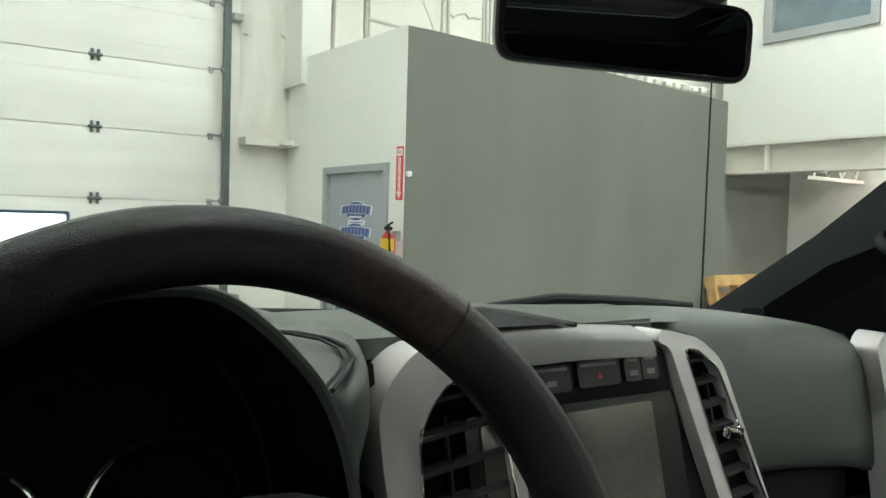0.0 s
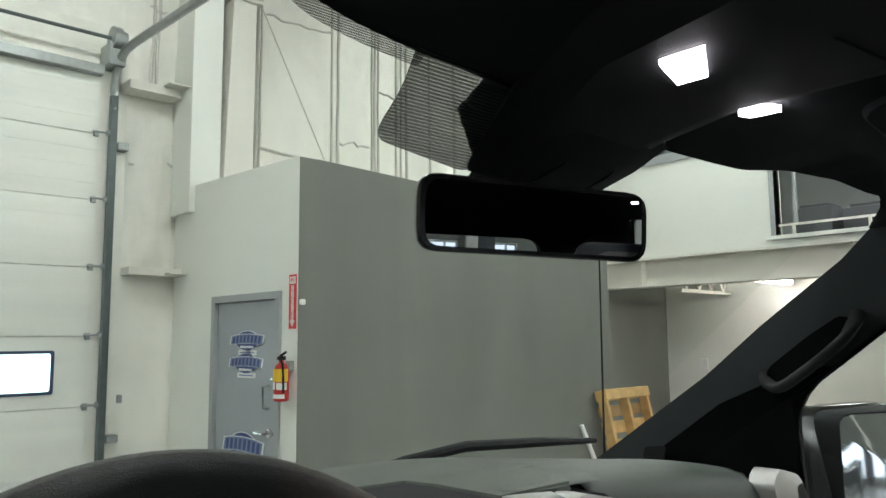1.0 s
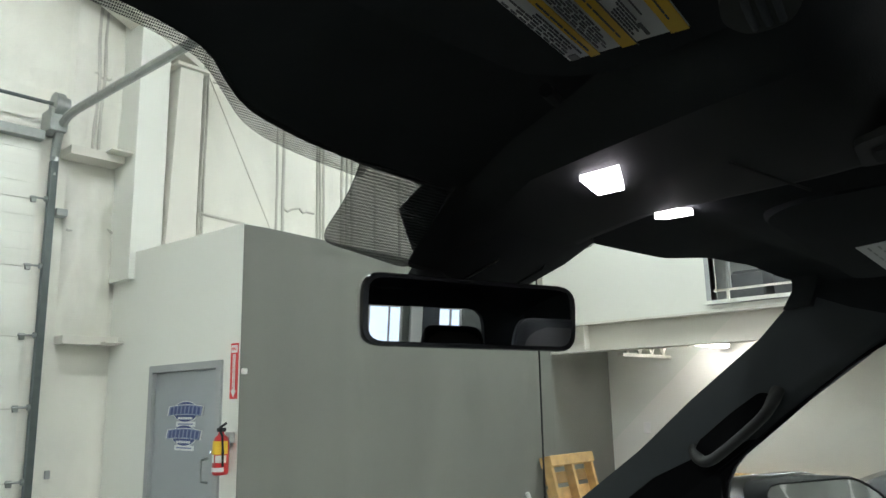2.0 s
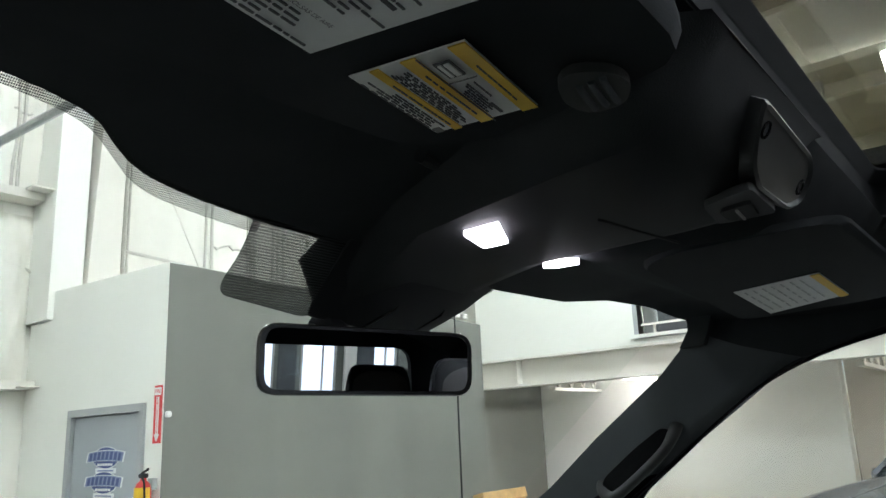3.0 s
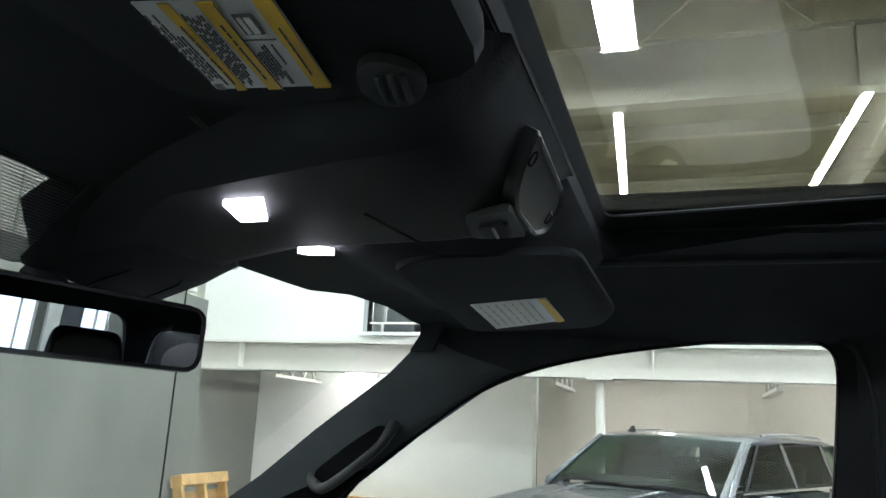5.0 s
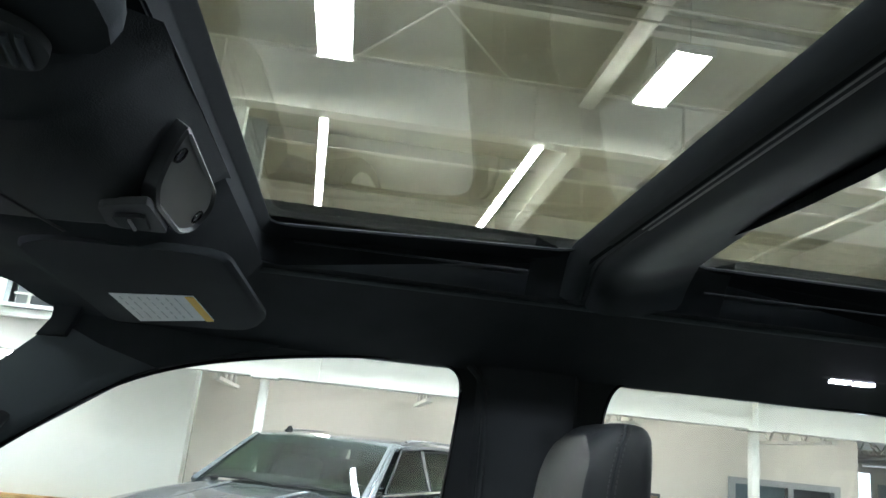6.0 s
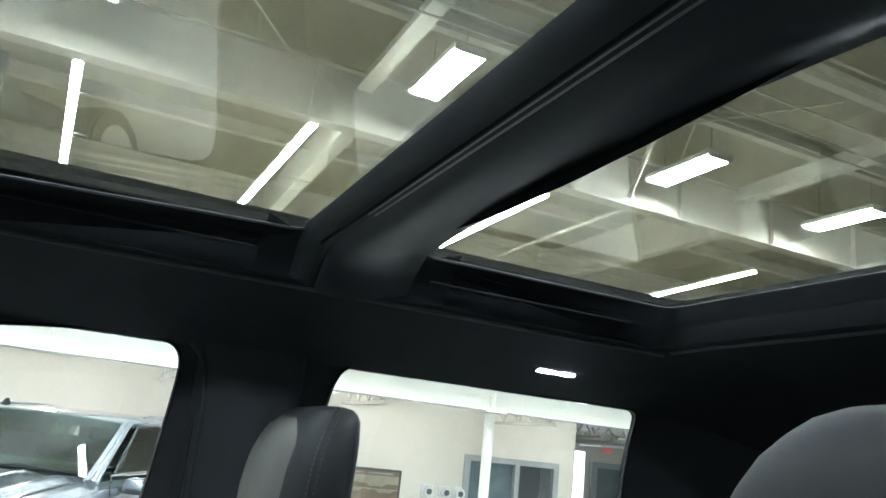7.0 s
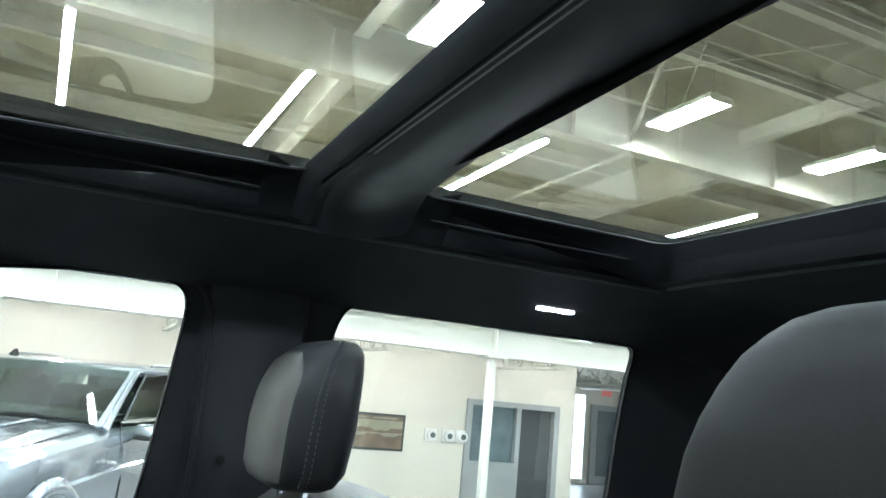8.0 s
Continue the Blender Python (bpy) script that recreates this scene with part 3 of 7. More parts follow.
# sheathed pier and steel column above the office box, with insulation behind
solid("wall_pier", box((2.20, HY1 - 0.38, 2.76), (2.47, HY1 + 0.018, 6.3)), M_WALLW, "white boxed pier beside the steel column", "pier", "structure")
b = B()
loft(b, [[(x, HY1 - 0.42, z), (x + w, HY1 - 0.42, z), (x + w, HY1 - 0.1, z), (x, HY1 - 0.1, z)] for z, x, w in ((2.76, 2.475, 0.285), (4.74, 2.55, 0.225))])
col = thing("wall_column", (2.6, HY1 - 0.26, 2.76), "white-painted tapered steel frame column with a cap plate", "column", kind="structure")
part("shaft", b, M_STEELW, col)
part("cap_plate", box((2.50, HY1 - 0.46, 4.741), (2.82, HY1 - 0.06, 4.775), 0.004, 1), M_STEELW, col)
b = B()
loft(b, [[(2.79, HY1 - 0.4, z0), (2.79, HY1 - 0.14, z0), (2.79, HY1 - 0.14, z1), (2.79, HY1 - 0.4, z1)] if x > 2.5 else [(x, HY1 - 0.4, z0), (x, HY1 - 0.14, z0), (x, HY1 - 0.14, z1), (x, HY1 - 0.4, z1)] for x, z0, z1 in ((2.79, 4.78, 5.05), (1.2, 5.55, 5.85))])
part("haunch", b, M_STEELW, col)
b = B()
for x, r in ((3.03, 0.022), (3.07, 0.012), (3.91, 0.014), (3.99, 0.018), (4.44, 0.012), (4.48, 0.014), (4.53, 0.014), (4.79, 0.018), (4.86, 0.014), (4.94, 0.018), (5.3, 0.018), (5.7, 0.02)):
    tube(b, [(x + 0.012 * noise.noise(Vector((x * 9, z * 1.7, 0))), HY1 + 0.012, z) for z in np.linspace(2.9, 6.2, 14)], r, 6)
tube(b, [(3.02, HY1 + 0.012, 3.53), (3.7, HY1 + 0.012, 3.49), (5.0, HY1 + 0.012, 3.44)], 0.016, 6)
for x0, x1, z in ((3.1, 3.9, 4.9), (4.0, 4.4, 3.75), (4.55, 4.8, 4.4), (1.95, 2.2, 4.6), (1.82, 2.2, 3.2)):
    tube(b, [(x0 + (x1 - x0) * t, HY1 + 0.012 - 0.03 * (x0 < 2.5), z + 0.05 * noise.noise(Vector((t * 5, z * 3, 1)))) for t in np.linspace(0, 1, 9)], 0.012, 6)
for x in (1.98, 2.03):
    tube(b, [(x + 0.02 * noise.noise(Vector((x * 9, z * 2.1, 0))), HY1 - 0.035, z) for z in np.linspace(3.9, 6.1, 14)], 0.014, 6)
tube(b, [(0.9, HY1 + 0.012, 4.4), (0.92, HY1 + 0.012, 6.2)], 0.018, 6)
solid("insulation_seams", b, M_SEAM, "stapled seams in white insulation vinyl", "seam", "structure")
b = B()
tube(b, [(3.05, HY1 - 0.05, 4.9), (4.0, HY1 - 0.05, 3.1)], 0.008, 6)
solid("brace_cable", b, M_STEELW, "thin diagonal steel brace rod on the wall", "brace", "structure")
b = B()
for x in np.arange(4.2, 5.8, 0.13):
    ubox(b, (x, 4.62, 2.9), (x + 0.09, 4.9, 2.955 + 0.03 * noise.noise(Vector((x * 5, 0, 0)))), 0.01, 1)
solid("loose_insulation", b, M_VINYL, "ragged white insulation edge on top of the grey wall", "insulation", "stuff")

# ---- office box: white wall with a door, grey wall ----
wx, gy = 2.25, 4.488
ow = thing("wall_office_side", (wx, gy, 0), "white-painted block office wall with a grey steel door", "wall", kind="structure")
part("plaster", holed(B(), [(gy, 0), (HY1, 0), (HY1, 3.0), (gy, 2.952)], [[(4.71, 0.0 + 0.01), (5.70, 0.01), (5.70, 2.0), (4.71, 2.0)]], "x", wx, wx + 0.15), M_WALLW, ow)
gw = thing("wall_office_front", (wx, gy, 0), "plain grey-green painted wall", "wall", kind="structure")
b = B()
prism(b, [(wx + 0.152, 0), (5.87, 0), (5.87, 2.828), (wx + 0.152, 2.948)], "y", gy + 0.002, gy + 0.15)
part("plaster", b, M_WALLG, gw)
part("corner_bead", box((wx + 0.001, gy - 0.002, 0), (wx + 0.15, gy + 0.0, 2.945)), M_WALLG, gw)
solid("wall_office_end", box((5.72, gy + 0.152, 0), (5.868, HY1, 2.69)), M_WALLG, "grey-green end wall of the office box", "wall", "structure")
solid("office_roof", box((wx + 0.16, gy + 0.16, 2.70), (5.87, HY1, 2.76)), M_WALLW, "white deck on top of the office box", "deck", "structure")
d1 = thing("door_1", (wx, 5.2, 0), "blue-grey steel door, closed, with oval dealer decals", "door", kind="structure")
part("door_frame", holed(B(), [(4.69, 0), (5.72, 0), (5.72, 2.022), (4.69, 2.022)], [[(4.745, 0.005), (5.665, 0.005), (5.665, 1.97), (4.745, 1.97)]], "x", wx - 0.022, wx + 0.1), M_FRAMEGREY, d1)
leaf = part("leaf", box((wx + 0.012, 4.748, 0.01), (wx + 0.055, 5.662, 1.967), 0.003, 1), M_DOORGREY, d1)
for z in (0.25, 1.02, 1.78):
    b = B()
    tube(b, [(wx + 0.0, 5.668, z - 0.055), (wx + 0.0, 5.668, z + 0.055)], 0.012, 8)
    part("hinge", b, M_GALV, leaf)
b = B()
disc(b, pose(wx + 0.002, 4.84, 1.03, 0, 90), 0.032, 0.02, 18)
tube(b, [(wx + 0.0, 4.84, 1.03), (wx - 0.05, 4.84, 1.03), (wx - 0.055, 4.95, 1.03)], 0.01, 8)
part("lever_handle", b, M_CHROME, leaf)
b = B()
tube(b, [(wx + 0.01, 4.865, 1.36), (wx - 0.04, 4.865, 1.35), (wx - 0.04, 4.865, 1.21), (wx + 0.01, 4.865, 1.20)], 0.011, 8)
part("pull_handle", b, M_GALV, leaf)
disc(b := B(), pose(wx + 0.004, 4.775, 1.03, 0, 90), 0.012, 0.02, 12)
part("strike_plate", b, M_DARKSTEEL, leaf)


def decal(y, z, w, h, strip=True):
    """A printed decal: a wide slanted banner of unread bars across a navy oval, a white tag below."""
    d = thing("door_decal", (wx, y, z), "navy oval decal with a slanted banner on the door", "decal", "door decals")

    def oval(k):
        return [(y + w * 0.36 * k * math.cos(a), z + h * 0.5 * k * math.sin(a)) for a in np.linspace(0, math.tau, 32, endpoint=False)]

    def banner(k, slant):
        top = [(y + w * (0.5 * k * u - slant), z + h * (0.25 * k + 0.10 * k * (1 - u * u))) for u in np.linspace(1, -1, 11)]
        low = [(y + w * (0.5 * k * u + slant), z + h * (-0.20 * k + 0.06 * (1 - u * u))) for u in np.linspace(-1, 1, 11)]
        return top + low
    for name, poly, m, x0, x1 in (("rim", oval(1.0), M_LABEL, 0.0085, 0.011), ("field", oval(0.94), M_BLUE, 0.006, 0.0084), ("banner_rim", banner(1.0, 0.02), M_LABEL, 0.004, 0.0058), ("banner", banner(0.93, 0.02), M_BLUEPALE, 0.0018, 0.0038)):
        b = B()
        prism(b, poly, "x", wx + x0, wx + x1)
        part(name, b, m, d)
    for i in range(8):
        yy, arch = y + w * (0.38 - 0.109 * i), h * 0.07 * (1 - ((i - 3.5) / 3.5) ** 2)
        b = B()
        prism(b, [(yy - w * 0.035 - 0.006, z + h * 0.21 + arch), (yy + w * 0.030 - 0.006, z + h * 0.21 + arch), (yy + w * 0.030 + 0.006, z - h * 0.13 + arch * 0.7), (yy - w * 0.035 + 0.006, z - h * 0.13 + arch * 0.7)], "x", wx + 0.0004, wx + 0.0016)
        part("lettering_bar", b, M_BLUE, d)
    b = B()
    for i in range(6):
        yy = y + w * (0.17 - 0.068 * i)
        ubox(b, (wx + 0.003, yy - w * 0.025, z - h * 0.36), (wx + 0.0058, yy + w * 0.025, z - h * 0.25))
    part("lower_bars", b, M_LABEL, d)
    if strip:
        part("tag", box((wx + 0.0085, y - w * 0.28, z - h * 0.70), (wx + 0.0112, y + w * 0.26, z - h * 0.46)), M_LABEL, d)
        part("tag_bar", box((wx + 0.006, y - w * 0.22, z - h * 0.61), (wx + 0.0084, y + w * 0.20, z - h * 0.55)), M_BLUEPALE, d)


decal(5.19, 1.675, 0.50, 0.15)
decal(5.20, 1.508, 0.50, 0.15)
decal(5.22, 0.90, 0.60, 0.22, False)
def lettering(name, body, size, m, material, parent, label=""):
    """Words in the built-in font, laid by the pose m."""
    curve_data = bpy.data.curves.new(name, "FONT")
    curve_data.body, curve_data.size, curve_data.align_x, curve_data.align_y, curve_data.extrude = body, size, "CENTER", "CENTER", 0.0006
    ob = bpy.data.objects.new(name, curve_data)
    me = bpy.data.meshes.new_from_object(ob)
    b = B()
    b.from_mesh(me)
    bpy.data.objects.remove(ob)
    bpy.data.meshes.remove(me)
    bpy.data.curves.remove(curve_data)
    bmesh.ops.transform(b, matrix=m, verts=b.verts)
    return part(name, b, material, parent, label)


WALLTEXT = Matrix(((0, 0, -1, 0), (-1, 0, 0, 0), (0, 1, 0, 0), (0, 0, 0, 1)))
sg = thing("fire_sign", (wx, 4.545, 1.94), "narrow red fire extinguisher sign with a white arrow", "sign")
part("plate", box((wx - 0.006, 4.502, 1.755), (wx - 0.002, 4.592, 2.126)), M_RED, sg)
b = B()
prism(b, [(4.511, 2.112), (4.583, 2.112), (4.583, 2.062), (4.511, 2.062)], "x", wx - 0.0085, wx - 0.006)
prism(b, [(4.547, 1.766), (4.578, 1.812), (4.562, 1.812), (4.562, 2.052), (4.532, 2.052), (4.532, 1.812), (4.516, 1.812)], "x", wx - 0.0085, wx - 0.006)
arrow = part("arrow", b, M_LABEL, sg, "white arrow pointing down")
lettering("lettering", "FIRE", 0.034, Matrix.Translation((wx - 0.0092, 4.547, 2.087)) @ WALLTEXT, M_RED, arrow)
for i, c in enumerate("EXTINGUISHER"):
    lettering("lettering", c, 0.024, Matrix.Translation((wx - 0.0092, 4.547, 2.04 - 0.0195 * i)) @ WALLTEXT, M_RED, arrow)
EX = (wx - 0.085, 4.545)
fe = thing("fire_extinguisher", (*EX, 1.2), "red fire extinguisher with yellow and white labels on a wall hook", "extinguisher")


def turned(r0, z0, r1, z1, a0=0.0, a1=math.tau):
    """A band of the cylinder's skin between two heights."""
    return loft(B(), [[(EX[0] + r * math.cos(a), EX[1] + r * math.sin(a), z) for a in np.linspace(a0, a1, 18)] for r, z in ((r0, z0), (r1, z1))], closed=False)


rr = 0.052
prof = [(0.0, 1.27), (rr * 0.85, 1.274), (rr, 1.285), (rr, 1.475), (rr * 0.8, 1.51), (rr * 0.4, 1.53), (rr * 0.35, 1.545), (0.0, 1.545)]
b = B()
loft(b, [[(EX[0] + max(r, 0.002) * math.cos(a), EX[1] + max(r, 0.002) * math.sin(a), z) for a in np.linspace(0, math.tau, 20, endpoint=False)] for r, z in prof])
part("cylinder", b, M_EXTRED, fe)
part("yellow_label", turned(rr + 0.0012, 1.405, rr + 0.0012, 1.488, 2.3, 5.1), M_YELLOW, fe)
part("white_label", turned(rr + 0.0016, 1.352, rr + 0.0016, 1.402, 2.1, 3.3), M_LABEL, fe)
part("white_label", turned(rr + 0.0016, 1.352, rr + 0.0016, 1.398, 3.5, 4.9), M_LABEL, fe)
part("white_label", turned(rr + 0.0012, 1.295, rr + 0.0012, 1.322, 2.4, 4.6), M_LABEL, fe)
b = B()
disc(b, pose(EX[0] - rr - 0.002, EX[1] + 0.03, 1.418, 0, 90), 0.012, 0.008, 14)
part("gauge", b, M_CHROME, fe)
b = B()
ubox(b, (EX[0] - 0.025, EX[1] - 0.022, 1.545), (EX[0] + 0.025, EX[1] + 0.022, 1.572), 0.006, 1)
tube(b, [(EX[0], EX[1] + 0.02, 1.572), (EX[0] - 0.01, EX[1] - 0.07, 1.600)], 0.008, 6)
tube(b, [(EX[0], EX[1], 1.558), (EX[0] - 0.01, EX[1] - 0.06, 1.556)], 0.007, 6)
part("valve", b, M_BLACK, fe)
b = B()
tube(b, [(EX[0] - 0.02, EX[1] - 0.02, 1.55), (EX[0] - 0.03, EX[1] - 0.062, 1.52), (EX[0] - 0.025, EX[1] - 0.066, 1.42), (EX[0] - 0.02, EX[1] - 0.06, 1.33)], 0.008, 8)
part("hose", b, M_BLACK, fe)
part("wall_hook", box((wx - 0.04, EX[1] - 0.025, 1.47), (wx - 0.001, EX[1] + 0.025, 1.54)), M_GALV, fe)
solid("corner_alarm", box((wx + 0.005, gy - 0.04, 1.915), (wx + 0.04, gy - 0.003, 1.955), 0.01), M_WHITEP, "small white sensor on the corner of the grey wall", "sensor")

# ---- mezzanine over the bay on the east side ----
# The bay is drawn at a smaller scale; deepen() sets it out at its true size and distance about BAY_EYE.
BAY_EYE, BAY_K = Vector((-0.575, -0.05, 1.73)), 1.35
GZ = BAY_EYE.z * (1 - 1 / BAY_K)
NOT_BAY = set(scene.objects)


def deepen():
    for ob in [o for o in scene.objects if o.parent is None and o not in NOT_BAY]:
        ob.location = BAY_EYE + BAY_K * (ob.location - BAY_EYE)
        ob.scale = (BAY_K, BAY_K, BAY_K)


mz = thing("wall_mezzanine", (5.8, 0, 2.43), "white mezzanine front wall above a steel beam", "wall", kind="structure")
part("upper_wall", holed(B(), [(1.15, 2.435), (gy, 2.435), (gy, 5.0), (1.15, 5.0)], [[(3.12, 3.37), (4.03, 3.37), (4.03, 4.1), (3.12, 4.1)], [(1.3, 2.515), (2.72, 2.515), (2.72, 3.6), (1.3, 3.6)]], "x", 5.8, 5.92), M_WALLW, mz)
part("parapet", box((5.8, HY0, 2.435), (5.92, 1.148, 3.3)), M_WALLW, mz)
girder("mezzanine_beam", 5.86, 2.155, 2.43, -12.0, gy - 0.002, "white-painted steel beam under the mezzanine edge")
solid("mezzanine_deck", box((5.925, HY0, 2.36), (7.3, gy, 2.5)), M_WALLB, "painted underside of the mezzanine deck", "deck", "structure")
wi = thing("window_1", (5.8, 3.6, 3.37), "grey-framed interior window in the mezzanine wall", "window", kind="structure")
part("window_frame", holed(B(), [(3.07, 3.32), (4.08, 3.32), (4.08, 4.15), (3.07, 4.15)], [[(3.14, 3.40), (4.0, 3.40), (4.0, 4.08), (3.14, 4.08)]], "x", 5.775, 5.85), M_FRAMEGREY, wi)
part("pane", box((5.82, 3.135, 3.395), (5.826, 4.005, 4.085)), M_OFFGLASS, wi)
wo = thing("window_6", (5.8, 2.0, 2.5), "open mezzanine bay with a white guard rail", "opening", kind="structure")
part("reveal", holed(B(), [(1.27, 2.48), (2.76, 2.48), (2.76, 3.64), (1.27, 3.64)], [[(1.31, 2.51), (2.72, 2.51), (2.72, 3.6), (1.31, 3.6)]], "x", 5.79, 5.9), M_FRAMEGREY, wo)
part("sill", box((5.74, 1.25, 2.485), (5.784, 2.78, 2.515)), M_WALLW, wo)
part("rail", box((5.84, 1.315, 2.60), (5.86, 2.715, 2.618)), M_STEELW, wo)
for y in (2.58, 2.0):
    part("post", box((5.84, y, 2.512), (5.86, y + 0.02, 2.60)), M_STEELW, wo)
part("mullion", box((5.84, 2.56, 2.62), (5.87, 2.585, 3.6)), M_FRAMEGREY, wo)
solid("mezzanine_back_wall", box((7.05, 1.15, 2.5), (7.2, gy, 4.9)), M_FRAMEGREY, "grey wall behind the mezzanine opening", "wall", "structure")
for y, h in ((2.5, 0.24), (2.1, 0.2), (1.7, 0.28)):
    b = B()
    ubox(b, (6.0, y - 0.16, 2.501), (6.4, y + 0.16, 2.52 + h), 0.02)
    ubox(b, (6.05, y - 0.12, 2.52 + h), (6.35, y + 0.12, 2.55 + h), 0.01)
    solid("storage_box", b, M_DARK, "dark storage box on the mezzanine floor", "box", group="stored boxes")
solid("wall_outlet", box((6.985, 4.02, 1.33), (6.998, 4.1, 1.45), 0.004, 1), M_WHITEP, "white switch plate on the beige wall", "switch")
solid("wall_bay_grey", box((5.86, gy, GZ), (7.0, gy + 0.12, 2.36)), M_WALLG, "grey-green painted side wall of the bay", "wall", "structure")
solid("wall_bay_white", box((7.0, 1.4, GZ), (7.2, gy, 2.36)), M_WALLW, "off-white back wall of the bay", "wall", "structure")
bw = thing("wall_bay_beige", (7.25, 0, 0), "beige back wall of the bay with an office door", "wall", kind="structure")
part("plaster", holed(B(), [(-5.55, GZ), (1.398, GZ), (1.398, 2.36), (-5.55, 2.36)], [[(-5.27, GZ + 0.01), (-4.13, GZ + 0.01), (-4.13, 1.70), (-5.27, 1.70)]], "x", 7.25, 7.4), M_WALLB, bw)


def steel_column(y):
    c = thing("steel_column", (5.86, y, 0), "square white-painted steel column under the beam", "column", "bay columns", "structure")
    part("shaft", box((5.82, y - 0.036, GZ + 0.012), (5.90, y + 0.036, 2.14), 0.01), M_STEELW, c)
    part("cap_plate", box((5.74, y - 0.11, 2.141), (5.98, y + 0.11, 2.154)), M_STEELW, c)
    part("base_plate", box((5.72, y - 0.14, GZ), (6.0, y + 0.14, GZ + 0.012)), M_STEELW, c)


for y in (0.63, -3.6, -8.0):
    steel_column(y)


def joist(y):
    """An open-web joist under the deck, from the beam to the back wall."""
    j = thing("open_web_joist", (5.9, y, 2.1), "white open-web steel joist under the mezzanine deck", "joist", "deck joists", "structure")
    end = 6.98 if y > 1.4 else 7.24
    part("bottom_chord", box((5.99, y - 0.03, 2.105), (end, y + 0.03, 2.135)), M_STEELW, j)
    part("top_chord", box((5.99, y - 0.03, 2.33), (end, y + 0.03, 2.358)), M_STEELW, j)
    step = (end - 6.0) / 8
    for i in range(8):
        a, c = 6.0 + step * i, 6.0 + step * (i + 1)
        b = B()
        tube(b, [(a, y, 2.13 if i % 2 else 2.33), (c, y, 2.33 if i % 2 else 2.13)], 0.015, 6)
        part("web_bar", b, M_STEELW, j)


for y in (3.75, 2.45, 1.05, -0.75, -2.6, -4.45, -6.2):
    joist(y)
# all but y = 3.1 are added fill lamps, hidden behind the beam
for y in (3.1, 0.2, -1.6, -3.2, -5.2):
    strip_light(y, 6.12, 6.92, 2.2 if y > 2 else 2.268, 2.36, M_TUBEMID if y > 2 else M_BAYFILL)
of = thing("door_3", (7.25, -4.7, 0), "grey-framed office window and doorway filled with a board dark for shade", "door", kind="structure")
part("door_frame", holed(B(), [(-5.32, GZ), (-4.08, GZ), (-4.08, 1.745), (-5.32, 1.745)], [[(-5.25, GZ + 0.005), (-4.79, GZ + 0.005), (-4.79, 1.68), (-5.25, 1.68)], [(-4.73, 1.06), (-4.15, 1.06), (-4.15, 1.68), (-4.73, 1.68)]], "x", 7.22, 7.33), M_FRAMEGREY, of)
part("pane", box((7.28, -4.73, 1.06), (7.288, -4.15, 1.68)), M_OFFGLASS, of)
# dark board stands for the unlit room beyond the doorway
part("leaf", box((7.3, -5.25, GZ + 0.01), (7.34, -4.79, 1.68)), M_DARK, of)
solid("office_back_wall", box((8.6, -5.5, GZ), (8.7, -3.6, 2.3)), M_DARK, "unseen office back wall, coloured dark for shade", "wall", "structure")
po = thing("wall_poster", (7.25, -2.9, 1.3), "framed landscape photograph with dark border on beige wall", "poster")
part("frame", box((7.225, -3.34, 1.115), (7.248, -2.5, 1.5), 0.004, 1), M_DARK, po)
part("print", box((7.219, -3.31, 1.14), (7.2245, -2.53, 1.43)), M_POSTERL, po)
part("caption", box((7.219, -3.31, 1.432), (7.2245, -2.53, 1.475)), M_POSTER, po)
part("ground_print", box((7.2155, -3.31, 1.14), (7.2185, -2.53, 1.24)), M_POSTER, po)
for top, low, ph, m in ((1.335, 1.30, 0.4, M_POSTER), (1.275, 1.24, 2.1, M_POSTER)):
    b = B()
    crest = [(-3.31 + 0.78 * k / 24, top + 0.018 * math.sin(ph + k * 0.55) + 0.008 * math.sin(ph * 3 + k * 1.7)) for k in range(25)]
    prism(b, crest + [(-2.53, low), (-3.31, low)], "x", 7.2155, 7.2185)
    part("landscape_print", b, m, po)
for k in range(2):
    part("title_bar", box((7.2155, -3.24 + 0.36 * k, 1.445), (7.2185, -2.96 + 0.36 * k, 1.462)), M_POSTERL, po)
for y in (-3.66, -3.87, -4.04):
    s = thing("wall_gauge", (7.25, y, 1.31), "small white round wall dispenser with dark centre", "dispenser", "row of dispensers")
    part("plate", box((7.226, y - 0.075, 1.245), (7.248, y + 0.075, 1.385), 0.02), M_WHITEP, s)
    b = B()
    disc(b, pose(7.205, y, 1.315, 0, 90), 0.058, 0.04, 20)
    part("dial", b, M_LABEL, s)
    b = B()
    disc(b, pose(7.178, y, 1.315, 0, 90), 0.03, 0.012, 16)
    part("centre", b, M_DARKSTEEL, s)
# far showroom end past the beige wall
solid("wall_far", box((11.0, -12.5, GZ), (11.15, -5.6, 2.36)), M_WALLB, "pale far wall of the showroom end", "wall", "structure")
fw = thing("window_7", (11.0, -8.0, 1.0), "tall bright glazed opening at the far end", "window", kind="structure")
part("pane", box((10.975, -8.35, 0.55), (10.99, -7.85, 2.0)), M_DAY, fw)
part("window_frame", holed(B(), [(-8.42, 0.46), (-7.78, 0.46), (-7.78, 2.08), (-8.42, 2.08)], [[(-8.35, 0.55), (-7.85, 0.55), (-7.85, 2.0), (-8.35, 2.0)]], "x", 10.95, 10.999), M_STEELW, fw)
fd = thing("door_4", (11.0, -9.0, 0), "grey glazed door under an exit sign", "door", kind="structure")
part("door_frame", holed(B(), [(-9.3, GZ), (-8.5, GZ), (-8.5, 1.85), (-9.3, 1.85)], [[(-9.2, 0.6), (-8.62, 0.6), (-8.62, 1.75), (-9.2, 1.75)]], "x", 10.94, 10.998), M_DOORGREY, fd)
